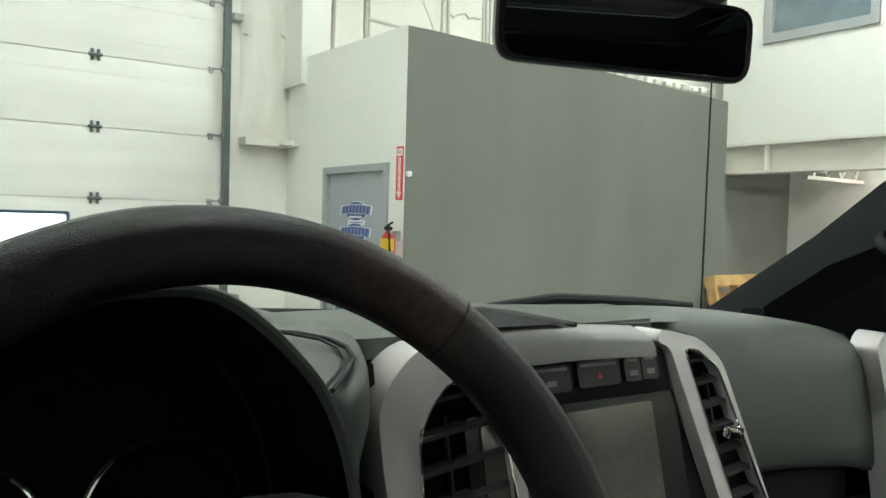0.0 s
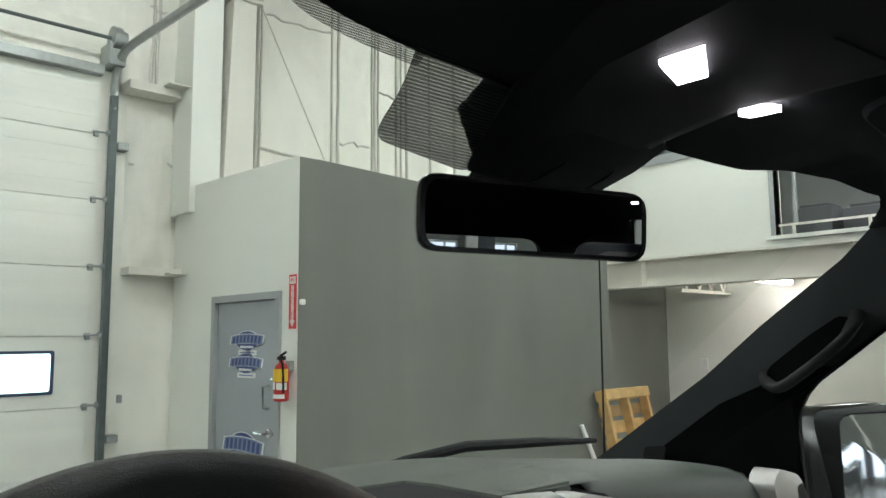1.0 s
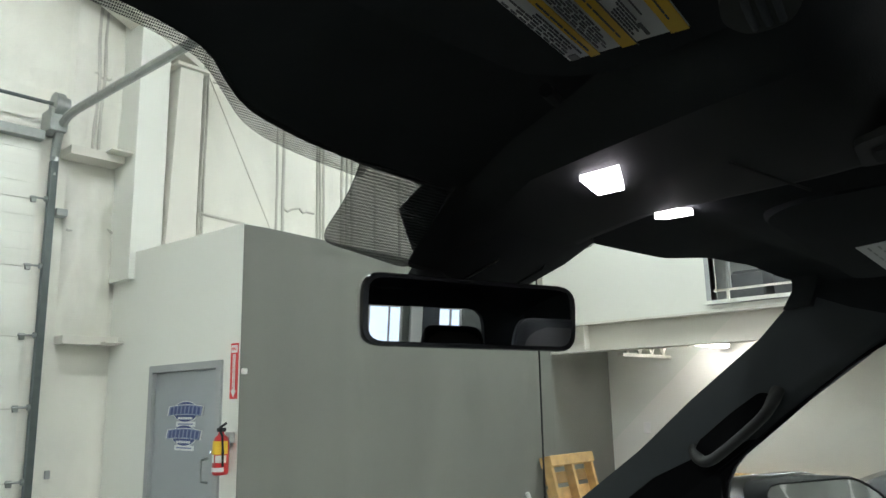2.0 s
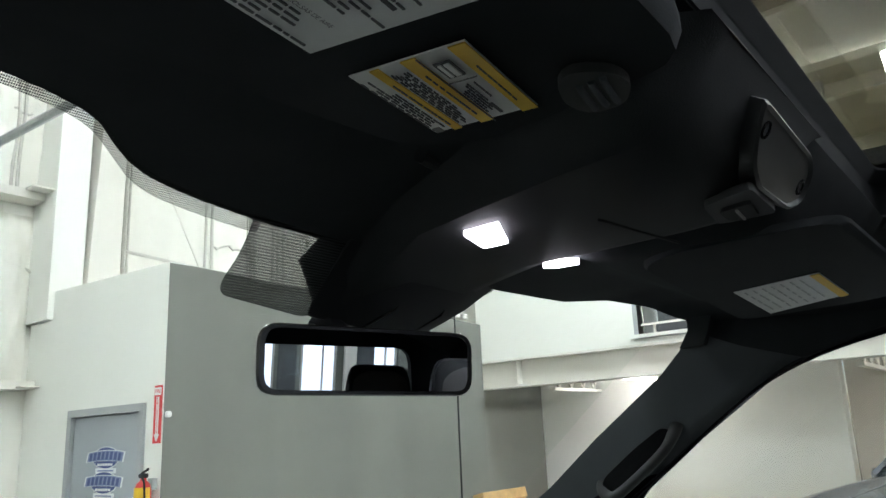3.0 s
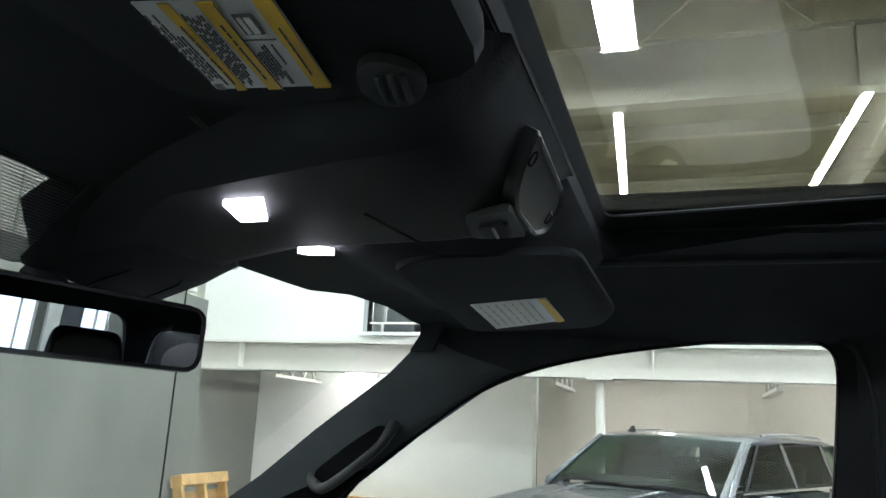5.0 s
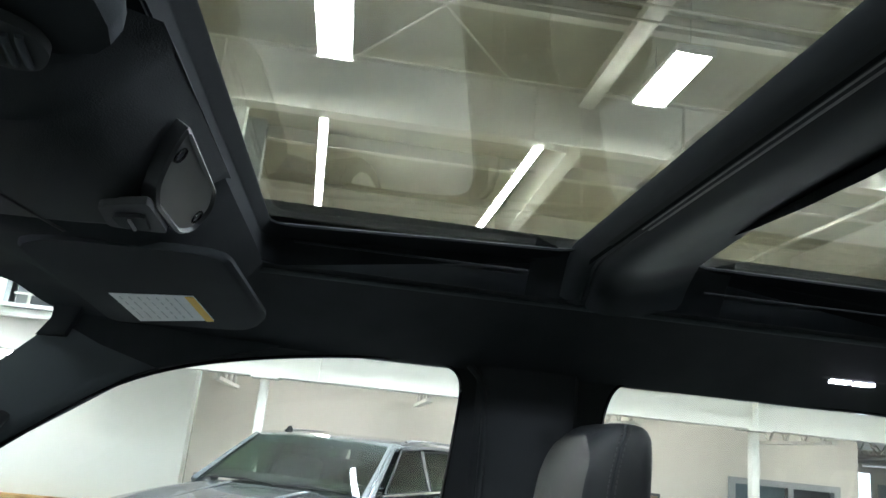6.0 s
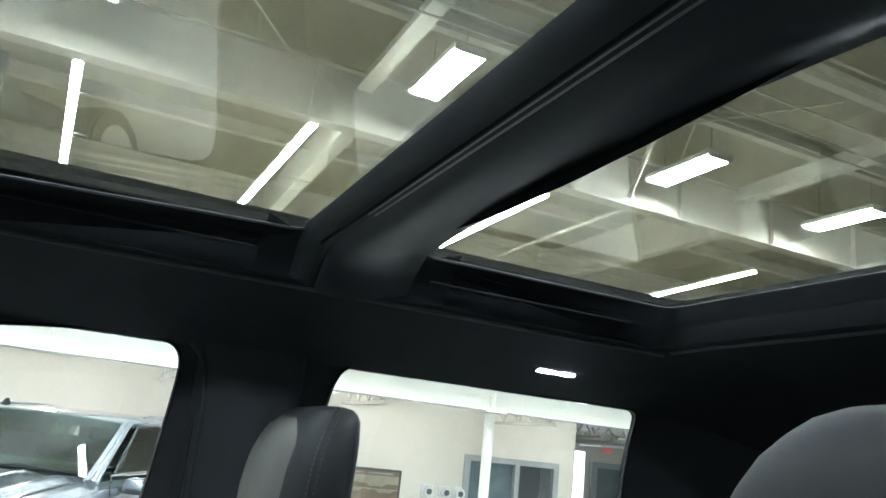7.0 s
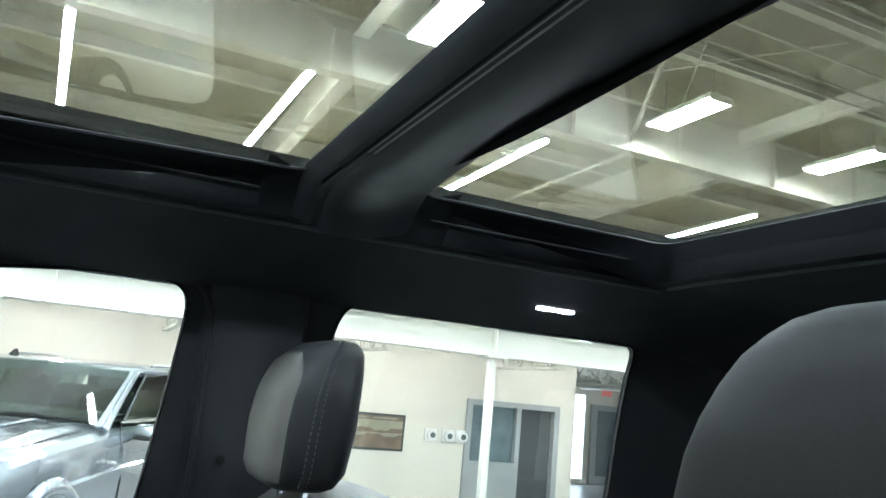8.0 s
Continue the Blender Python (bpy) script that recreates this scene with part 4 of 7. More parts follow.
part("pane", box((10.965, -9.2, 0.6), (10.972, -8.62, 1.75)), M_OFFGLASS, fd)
solid("exit_sign", box((10.94, -8.92, 2.02), (10.99, -8.72, 2.12), 0.01), glow("lit_red_sign", (0.9, 0.25, 0.22), 0.12), "small lit red exit sign", "sign")
solid("showroom_ceiling", box((7.42, -12.5, 2.37), (11.0, 1.39, 2.5)), M_WALLB, "pale ceiling of the showroom end", "ceiling", "structure")
for y in (-6.2, -7.2, -8.2):
    b = B()
    tube(b, [(7.6, y, 2.12), (10.9, y, 2.12)], 0.03, 6)
    for i in range(16):
        a = 7.6 + 0.2 * i
        tube(b, [(a, y, 2.12 if i % 2 else 2.33), (a + 0.2, y, 2.33 if i % 2 else 2.12)], 0.012, 5)
    solid("showroom_joist", b, M_STEELW, "white open-web joist in the showroom end", "joist", "structure", group="showroom joists")

b = B()
ubox(b, (6.9, 0.2, 0.85), (6.995, 4.2, 0.97), 0.006, 1)
solid("wood_bumper_rail", b, M_WOOD, "tan timber bumper rail along the bay wall", "rail", "structure")


# ---- grey sport utility vehicle beside the truck ----
def vehicle():
    H = pose(5.46, -0.07, 0, 0, 0, 61.3) @ Matrix.Translation((0.075, 0, 0)) @ Matrix.Diagonal((1.15, 1, 1, 1))
    v = thing("parked_suv", (5.46, -0.07, GZ), "silver grey sport utility vehicle parked nose-out in the bay", "car")

    def vp(name, bm, m, parent=None, label="", angle=35):
        bmesh.ops.transform(bm, matrix=H, verts=bm.verts)
        return part(name, bm, m, parent or v, label, angle)

    def ring(y, w, z0, z1, crown):
        half = [(w * 0.9, z0), (w, z0 + 0.08), (w * 1.005, z0 + 0.3 * (z1 - z0)), (w * 1.02, z1 - 0.24), (w * 0.995, z1 - 0.225), (w * 0.985, z1 - 0.12), (w * 0.955, z1 - 0.05), (w * 0.89, z1 - 0.015), (w * 0.74, z1 - 0.004), (w * 0.70, z1 + crown * 1.1), (w * 0.62, z1 + crown * 1.5), (w * 0.58, z1 + crown * 0.9), (w * 0.25, z1 + crown * 1.6)]
        return [(a, y, c) for a, c in half] + [(-a, y, c) for a, c in reversed(half)]
    st = [(2.02, 0.46, 0.66, 1.00, 0.0), (1.95, 0.575, 0.62, 1.13, 0.005), (1.72, 0.635, 0.60, 1.22, 0.016), (1.45, 0.65, 0.60, 1.27, 0.02), (1.2, 0.66, 0.60, 1.305, 0.02), (0.78, 0.665, 0.60, 1.35, 0.014), (0.6, 0.665, 0.60, 1.365, 0.0), (0.2, 0.665, 0.60, 1.375, 0.0), (-0.8, 0.665, 0.60, 1.385, 0.0), (-1.3, 0.65, 0.62, 1.375, 0.0), (-1.5, 0.58, 0.68, 1.28, 0.0)]
    b = B()
    loft(b, [ring(*q) for q in st])
    vp("body", b, M_CARGREY, angle=28)
    # roof panel, rear end of the cabin and dark inside
    b = B()
    rows = []
    for y, z, w in ((0.215, 1.700, 0.495), (0.185, 1.716, 0.505), (0.05, 1.738, 0.52), (-0.4, 1.757, 0.53), (-1.0, 1.75, 0.525), (-1.28, 1.725, 0.51), (-1.33, 1.70, 0.50)):
        rows.append([(w + 0.012, y, z - 0.045), (w + 0.012, y, z - 0.02), (w - 0.02, y, z), (w * 0.5, y, z + 0.012), (0, y, z + 0.015), (-w * 0.5, y, z + 0.012), (-w + 0.02, y, z), (-w - 0.012, y, z - 0.02), (-w - 0.012, y, z - 0.045)])
    loft(b, rows)
    vp("roof", b, M_CARGREY, angle=40)
    b = B()
    ubox(b, (-0.56, -1.30, 1.388), (0.56, 0.60, 1.394))
    vp("cabin_floor", b, M_TYRE)
    b = B()
    loft(b, [[(x, 0.60, 1.38), (x, 0.56, 1.415), (x, 0.36, 1.43), (x, 0.30, 1.395)] for x in (-0.55, -0.3, 0.0, 0.3, 0.55)], closed=False)
    vp("dash_top", b, M_TYRE, angle=60)
    b = B()
    ubox(b, (-0.46, -1.30, 1.40), (0.46, -1.24, 1.68), 0.02)
    vp("rear_trim", b, M_TYRE)
    b = B()
    ubox(b, (-0.46, -1.25, 1.672), (0.46, 0.16, 1.682))
    vp("cabin_headliner", b, M_TYRE)
    b = B()
    loft(b, [head_ring(0.0, y, z, w, d, 6, 24) for z, y, w, d in ((1.395, -0.78, 0.48, 0.08), (1.53, -0.84, 0.48, 0.07), (1.56, -0.85, 0.44, 0.04))])
    vp("rear_seat", b, M_TYRE, angle=60)
    for x in (0.27, -0.27):
        b = B()
        loft(b, [head_ring(x, y, z, w, d, 3.2, 20) for z, y, w, d in ((1.395, 0.0, 0.17, 0.06), (1.52, -0.04, 0.17, 0.06), (1.56, -0.05, 0.13, 0.05), (1.57, -0.055, 0.08, 0.03), (1.58, -0.055, 0.09, 0.04), (1.65, -0.06, 0.09, 0.04), (1.665, -0.06, 0.06, 0.02))])
        vp("front_seat", b, M_TYRE, angle=60)
    b = B()
    loft(b, [head_ring(0.0, 0.22, z, w, 0.02, 3, 16) for z, w in ((1.63, 0.09), (1.64, 0.1), (1.66, 0.1), (1.67, 0.09))])
    vp("inner_mirror", b, M_TYRE, angle=60)
    # windshield between the front pillars
    n = Vector((0, 0.54, 0.84))
    lo = [Vector(p) + 0.012 * n for p in ((0.565, 0.712, 1.366), (-0.565, 0.712, 1.366), (-0.478, 0.205, 1.694), (0.478, 0.205, 1.694))]
    b = B()
    rows = []
    for t in np.linspace(0, 1, 7):
        a, c = lo[0].lerp(lo[3], t), lo[1].lerp(lo[2], t)
        rows.append([a.lerp(c, u) + n * (0.03 * math.sin(math.pi * u)) for u in np.linspace(0, 1, 13)])
    loft(b, rows, closed=False)
    vp("windshield", b, M_CARGLASS, label="greenish windshield glass", angle=80)
    for s in (1, -1):
        b = B()
        ap = []
        for p, w in (((0.592, 0.735, 1.343), 0.030), ((0.548, 0.46, 1.532), 0.024), ((0.503, 0.20, 1.700), 0.021)):
            p = Vector(p)
            ap.append([Vector((s * (p.x + dx * w), p.y + dy * w, p.z + dz * w)) for dx, dy, dz in ((-1, 0.5, 0.6), (0.2, 0.5, 0.9), (0.9, -0.3, 0.4), (0.9, -1.2, -0.3), (-0.4, -0.9, -0.7))])
        loft(b, ap)
        vp("front_pillar", b, M_CARGREY, angle=50)
        for ya, yb, yc, yd in ((0.55, -0.20, -0.20, 0.12), (-0.27, -0.92, -0.92, -0.27), (-0.98, -1.32, -1.22, -0.98)):
            b = B()
            q = [(s * 0.632, ya, 1.40), (s * 0.632, yb, 1.41), (s * 0.540, yc, 1.70), (s * 0.538, yd, 1.685)]
            f = b.faces.new([b.verts.new(p) for p in q])
            r = bmesh.ops.extrude_face_region(b, geom=[f])
            bmesh.ops.translate(b, vec=(-s * 0.02, 0, -0.004), verts=[e for e in r["geom"] if isinstance(e, bmesh.types.BMVert)])
            w = vp("side_window", b, M_CARGLASS)
            b = B()
            tube(b, [q[0], q[1], q[2], q[3], q[0]], 0.008, 6)
            vp("window_trim", b, M_TYRE, w)
        for y0, y1 in ((-0.20, -0.27), (-0.92, -0.98), (-1.24, -1.36)):
            b = B()
            loft(b, [[(s * 0.60, y0, 1.37), (s * 0.636, y0, 1.39), (s * 0.636, y1, 1.39), (s * 0.60, y1, 1.37)], [(s * 0.50, y0, 1.71), (s * 0.542, y0, 1.70), (s * 0.542, y1, 1.70), (s * 0.50, y1, 1.71)]])
            vp("side_pillar", b, M_CARGREY)
        b = B()
        loft(b, [head for head in ([(s * (0.65 + dx * k), 0.36 + 0.05 * j, 1.325 + dz * k) for dx, dz in ((0.0, -0.035), (0.17, -0.04), (0.185, 0.0), (0.17, 0.055), (0.02, 0.06), (0.0, 0.02))] for j, k in ((0, 0.94), (0.2, 1.0), (1.2, 0.98), (1.8, 0.75)))])
        m = vp("door_mirror", b, M_CARGREY, label="grey door mirror housing", angle=60)
        b = B()
        ubox(b, (min(s * 0.67, s * 0.81), 0.351, 1.298), (max(s * 0.67, s * 0.81), 0.356, 1.372))
        vp("mirror_glass", b, M_DARK, m)
        b = B()
        ubox(b, (min(s * 0.66, s * 0.80), 0.40, 1.285), (max(s * 0.66, s * 0.80), 0.452, 1.318), 0.006, 1)
        vp("mirror_skirt", b, M_TYRE, m)
        b = B()
        loft(b, [[(s * 0.62, 1.78, 0.92), (s * 0.38, 1.98, 0.92), (s * 0.38, 1.96, 1.05), (s * 0.61, 1.74, 1.08)], [(s * 0.665, 1.80, 0.93), (s * 0.40, 2.02, 0.93), (s * 0.40, 2.0, 1.04), (s * 0.655, 1.76, 1.07)]])
        vp("headlight", b, M_CHROME)
        for y in (1.28, -0.95):
            b = B()
            zc = GZ + 0.285
            disc(b, pose(s * 0.585, y, zc, 0, 90), 0.285, 0.18, 28)
            w = vp("tyre", b, M_TYRE)
            b = B()
            disc(b, pose(s * 0.65, y, zc, 0, 90), 0.20, 0.06, 24, 0.17)
            vp("rim", b, M_ALLOY, w)
            b = B()
            loft(b, [[(s * (0.655 + dx), y + (0.325 + dr) * math.cos(a), zc + (0.335 + dr) * math.sin(a)) for dx, dr in ((0.0, -0.03), (0.028, -0.02), (0.034, 0.0), (0.026, 0.03), (0.0, 0.06))] for a in np.linspace(-0.1, math.pi + 0.1, 24)], closed=False)
            vp("wheel_arch", b, M_CARGREY, angle=60)
            b = B()
            disc(b, pose(s * 0.60, y, zc + 0.02, 0, 90), 0.315, 0.125, 28)
            vp("wheel_well", b, M_TYRE)
        for y1 in (-0.22, -0.9):
            b = B()
            ubox(b, (s * 0.665 - 0.006, y1 + 0.06, 1.19), (s * 0.665 + 0.016, y1 + 0.2, 1.21), 0.004, 1)
            vp("door_handle", b, M_CHROME)
    # fin aerial, wipers, grille, hood edges
    b = B()
    loft(b, [[(0.385, 0.05, 1.735), (0.365, 0.05, 1.735), (0.365, -0.05, 1.745), (0.385, -0.05, 1.745)], [(0.379, 0.0, 1.785), (0.371, 0.0, 1.785), (0.371, -0.03, 1.79), (0.379, -0.03, 1.79)]])
    vp("antenna_fin", b, M_BLACK)
    for x0, x1 in ((0.50, 0.08), (0.02, -0.42)):
        b = B()
        tube(b, [(x0, 0.745, 1.385), (x0 * 0.5 + x1 * 0.5, 0.73, 1.405), (x1, 0.715, 1.392)], [0.006, 0.009, 0.006], 6)
        vp("wiper", b, M_BLACK)
    b = B()
    ubox(b, (-0.38, 1.97, 0.62), (0.38, 2.04, 0.92), 0.02)
    vp("grille", b, M_BLACK)
    for q in (1, -1):
        # hood gap, door gap, belt trim, fender badge and roof rail of each side
        b = B()
        tube(b, [(q * 0.45, 1.93, 1.138), (q * 0.50, 1.72, 1.212), (q * 0.525, 1.2, 1.300), (q * 0.53, 0.80, 1.346)], 0.004, 6)
        vp("hood_gap", b, M_TYRE)
        for y in (0.58, -0.24, -0.95):
            b = B()
            tube(b, [(q * 0.672, y, 0.72), (q * 0.678, y, 1.05), (q * 0.662, y, 1.22), (q * 0.637, y, 1.33), (q * 0.625, y - 0.02, 1.38)], 0.0035, 6)
            vp("door_gap", b, M_TYRE)
        b = B()
        tube(b, [(q * 0.640, 0.60, 1.392), (q * 0.642, -0.2, 1.402), (q * 0.63, -1.32, 1.405)], 0.009, 6)
        vp("belt_trim", b, M_CHROME)
        b = B()
        for k in range(4):
            ubox(b, (min(q * 0.652, q * 0.676), 0.66 + 0.045 * k, 1.150 + 0.006 * k), (max(q * 0.652, q * 0.676), 0.698 + 0.045 * k, 1.172 + 0.006 * k), 0.003, 1)
        vp("fender_badge", b, M_CHROME)
        b = B()
        tube(b, [(q * 0.47, -0.12, 1.748), (q * 0.475, -0.18, 1.760), (q * 0.48, -0.6, 1.768), (q * 0.475, -1.1, 1.760), (q * 0.47, -1.18, 1.748)], 0.010, 8)
        vp("roof_rail", b, M_SATIN)
        b = B()
        tube(b, [(q * 0.16, 1.88, 1.165), (q * 0.20, 1.5, 1.285), (q * 0.24, 1.1, 1.345), (q * 0.27, 0.82, 1.378)], 0.016, 8, 0.5)
        vp("hood_crease", b, M_CARGREY, angle=80)
    return v


vehicle()
deepen()

# ---- wooden pallet leaning on the grey wall ----
PX, PY, PLEAN, PLEN, PWID = 5.56, gy - 0.42, 14.0, 1.21, 0.74
pl = thing("wooden_pallet", (PX + PWID / 2, PY, 0), "weathered pine pallet leaning against the grey wall", "pallet")
PM = pose(PX, PY, 0.004, -PLEAN, 0, 0)


def pboard(name, lo, hi, m):
    b = B()
    ubox(b, lo, hi, 0.004, 1)
    bmesh.ops.transform(b, matrix=PM, verts=b.verts)
    part(name, b, m, pl)


for x, w in ((0.0, 0.045), (0.35, 0.042), (PWID - 0.04, 0.04)):
    pboard("stringer", (x, 0.0, 0.0), (x + w, 0.095, PLEN), M_WOOD)
for z, w in ((PLEN - 0.10, 0.10), (PLEN - 0.62, 0.10), (0.0, 0.10)):
    pboard("deck_board", (-0.004, -0.018, z), (PWID + 0.006, -0.0005, z + w), M_WOOD)
for i in range(8):
    z = PLEN - 0.10 - 0.155 * i
    pboard("back_board", (-0.006, 0.0955, z), (PWID + 0.004, 0.113, z + 0.10 + 0.008 * (i % 3)), M_WOODEND if i % 3 == 1 else M_WOOD)
b = B()
tube(b, [(5.60, gy - 0.20, 0.02), (5.33, gy - 0.03, 0.86)], 0.022, 12)
solid("white_pipe", b, M_WHITEP, "short white pipe leaning beside the pallet", "pipe")


# ---- pickup truck: shell ----
truck = thing("pickup_truck", (0, -0.3, 0), "crew-cab pickup truck with black interior and twin glass roof", "truck")
WIN_F = [(0.083, 1.856), (0.22, 1.826), (0.316, 1.785), (0.388, 1.735), (0.477, 1.663), (0.574, 1.587), (0.572, 1.48), (0.555, 1.30), (-0.19, 1.30), (-0.228, 1.60), (-0.252, 1.82), (-0.249, 1.855), (-0.236, 1.872), (-0.205, 1.880), (-0.09, 1.877)]
WIN_R = [(-0.50, 1.80), (-0.512, 1.852), (-0.53, 1.876), (-0.56, 1.886), (-0.86, 1.878), (-1.15, 1.876), (-1.168, 1.87), (-1.172, 1.855), (-1.146, 1.77), (-1.085, 1.30), (-0.44, 1.30)]


def softened(loop, turns=2):
    """A closed outline with its corners cut round."""
    for k in range(turns):
        loop = [q for p, r in zip(loop, loop[1:] + loop[:1]) for q in ((p[0] * 0.75 + r[0] * 0.25, p[1] * 0.75 + r[1] * 0.25), (p[0] * 0.25 + r[0] * 0.75, p[1] * 0.25 + r[1] * 0.75))]
    return loop


WIN_F, WIN_R = softened(WIN_F), softened(WIN_R)
OUTER = [(1.12, 0.55), (1.12, 1.33), (0.943, 1.462), (0.719, 1.62), (0.616, 1.705), (0.484, 1.808), (0.417, 1.874), (0.34, 1.905), (-1.62, 1.905), (-1.75, 1.6), (-1.75, 0.55)]
for s in (1, -1):
    a, c = (0.73, 0.742) if s > 0 else (-0.742, -0.73)
    side = part("cab_side", holed(B(), OUTER, [WIN_F, WIN_R], "x", a, c), M_BLACK, truck, "black inner cab side with two window openings")
    for w, m in ((WIN_F, M_DOORGLASS), (WIN_R, M_REARGLASS)):
        b = B()
        b.faces.new([b.verts.new((s * 0.739, y, z)) for y, z in w])
        p = part("window_pane", b, m, side)
        p.visible_shadow = False
    # rubber seals round the openings
    for w in (WIN_F, WIN_R):
        b = B()
        pts = [(s * 0.728, y, z) for y, z in w]
        tube(b, pts + pts[:2], 0.003, 6)
        part("seal", b, M_GLOSS, side)
    # B-pillar cover with a belt slot, standing proud
    b = B()
    loft(b, [[(s * 0.735, -0.275, z), (s * 0.712, -0.285, z), (s * 0.70, -0.31, z), (s * 0.698, -0.40, z), (s * 0.708, -0.445, z), (s * 0.735, -0.46, z)] for z in (0.7, 1.3, 1.75, 1.84, 1.88)])
    bp = part("pillar_cover", b, M_BLACK, truck)
    b = B()
    tube(b, [(s * 0.70, -0.292, 0.9), (s * 0.703, -0.292, 1.5), (s * 0.706, -0.292, 1.78), (s * 0.710, -0.289, 1.83), (s * 0.716, -0.28, 1.86), (s * 0.724, -0.262, 1.88)], 0.006, 10)
    part("trim_bead", b, M_BLACK, bp, angle=80)
    b = B()
    disc(b, pose(s * 0.699, -0.335, 1.60, 0, 90), 0.007, 0.006, 12)
    part("screw_cap", b, M_GLOSS, bp)
    # A-pillar trim between windshield and door window
    b = B()
    loft(b, [[(s * 0.735, 0.40, 1.91), (s * 0.694, 0.402, 1.899), (s * 0.715, 0.20, 1.885), (s * 0.725, 0.05, 1.880), (s * 0.74, 0.05, 1.882)], [(s * 0.735, 0.425, 1.862), (s * 0.688, 0.415, 1.878), (s * 0.702, 0.34, 1.845), (s * 0.716, 0.25, 1.818), (s * 0.74, 0.245, 1.818)]], closed=False)
    part("pillar_head", b, M_LINER, truck, angle=60)
    b = B()
    prism(b, [(0.432, 1.848), (0.4145, 1.876), (0.4135, 1.888), (0.417, 1.900), (0.426, 1.910), (0.445, 1.9225), (0.40, 1.94), (0.37, 1.90), (0.39, 1.85)], "x", *sorted((s * 0.678, s * 0.694)))
    part("corner_trim", b, M_LINER, truck)
    W = [(0.415, 1.882), (0.417, 1.874), (0.484, 1.806), (0.616, 1.706), (0.719, 1.62), (0.943, 1.462), (1.0, 1.42)]
    D = [(0.25, 1.818), (0.27, 1.810), (0.30, 1.795), (0.455, 1.685), (0.50, 1.650), (0.70, 1.50), (0.80, 1.42)]
    b = B()
    rows = []
    for (wy, wz), (dy, dz) in zip(W, D):
        r = []
        for k, t in enumerate((0.0, 0.03, 0.2, 0.5, 0.8, 0.97, 1.0)):
            off = (0.045, 0.004, 0.0, 0.002, 0.0, 0.004, 0.03)[k]
            r.append((s * (0.69 + 0.03 * t + off), wy + (dy - wy) * t, wz + (dz - wz) * t))
        rows.append(r)
    loft(b, rows, closed=False)
    ap = part("windshield_pillar_trim", b, M_PILLAR, truck, "charcoal windshield pillar trim", 60)
    # near-black strip paints the shade where the lower trim turns in
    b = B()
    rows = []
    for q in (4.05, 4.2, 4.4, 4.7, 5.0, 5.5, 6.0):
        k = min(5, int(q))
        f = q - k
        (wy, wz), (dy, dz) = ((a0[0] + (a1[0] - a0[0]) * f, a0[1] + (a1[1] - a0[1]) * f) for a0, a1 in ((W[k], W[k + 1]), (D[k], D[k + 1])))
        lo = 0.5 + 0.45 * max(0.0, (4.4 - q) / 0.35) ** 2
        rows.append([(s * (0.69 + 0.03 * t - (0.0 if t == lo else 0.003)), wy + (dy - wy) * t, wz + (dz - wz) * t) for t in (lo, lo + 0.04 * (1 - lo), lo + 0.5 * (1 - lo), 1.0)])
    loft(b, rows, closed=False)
    part("lower_pillar_cover", b, M_WELL, truck, "black strip painting the shade on the lower pillar", 60)
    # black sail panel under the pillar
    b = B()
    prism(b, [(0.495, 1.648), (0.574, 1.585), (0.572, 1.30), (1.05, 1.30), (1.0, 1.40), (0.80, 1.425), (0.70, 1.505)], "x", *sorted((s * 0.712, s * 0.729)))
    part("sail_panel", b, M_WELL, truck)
    # grab handle on the pillar
    gh = thing("grab_handle", (s * 0.70, 0.55, 1.66), "charcoal grab handle on the windshield pillar", "handle", "pillar handles")
    b = B()
    pts = [(s * 0.714, 0.614, 1.628), (s * 0.697, 0.607, 1.612), (s * 0.690, 0.586, 1.602), (s * 0.688, 0.545, 1.630), (s * 0.688, 0.482, 1.680), (s * 0.695, 0.469, 1.703), (s * 0.714, 0.466, 1.722)]
    rad = [0.012, 0.012, 0.0115, 0.0105, 0.011, 0.012, 0.012]
    for turn in range(2):
        rad = [rad[0]] + [q for p, r in zip(rad, rad[1:]) for q in (p * 0.75 + r * 0.25, p * 0.25 + r * 0.75)] + [rad[-1]]
        pts = [Vector(p) for p in pts]
        pts = [pts[0]] + [q for p, r in zip(pts, pts[1:]) for q in (p * 0.75 + r * 0.25, p * 0.25 + r * 0.75)] + [pts[-1]]
    tube(b, pts, rad, 16, 0.8)
    part("grip", b, M_DASHD, gh, angle=80)
    # no hole: a raised near-black plate paints the shade inside the grip
    b = B()
    prism(b, rounded([(0.609, 1.622), (0.602, 1.638), (0.540, 1.686), (0.488, 1.720), (0.470, 1.714), (0.487, 1.680), (0.55, 1.625), (0.592, 1.606)], 0.012, 3), "x", *sorted((s * 0.697, s * 0.71)))
    part("recess", b, M_WELL, gh)
    b = B()
    prism(b, rounded([(0.79, 1.495), (0.835, 1.49), (0.84, 1.455), (0.80, 1.46)], 0.01, 3), "x", *sorted((s * 0.686, s * 0.69)))
    part("speaker_cover", b, M_BLACK, truck)
    # dash-end door panel top and sill
    b = B()
    ubox(b, (min(s * 0.64, s * 0.729), -1.1, 1.16), (max(s * 0.64, s * 0.729), 0.55, 1.28), 0.03, 3)
    part("door_pad", b, M_DASHD, truck)
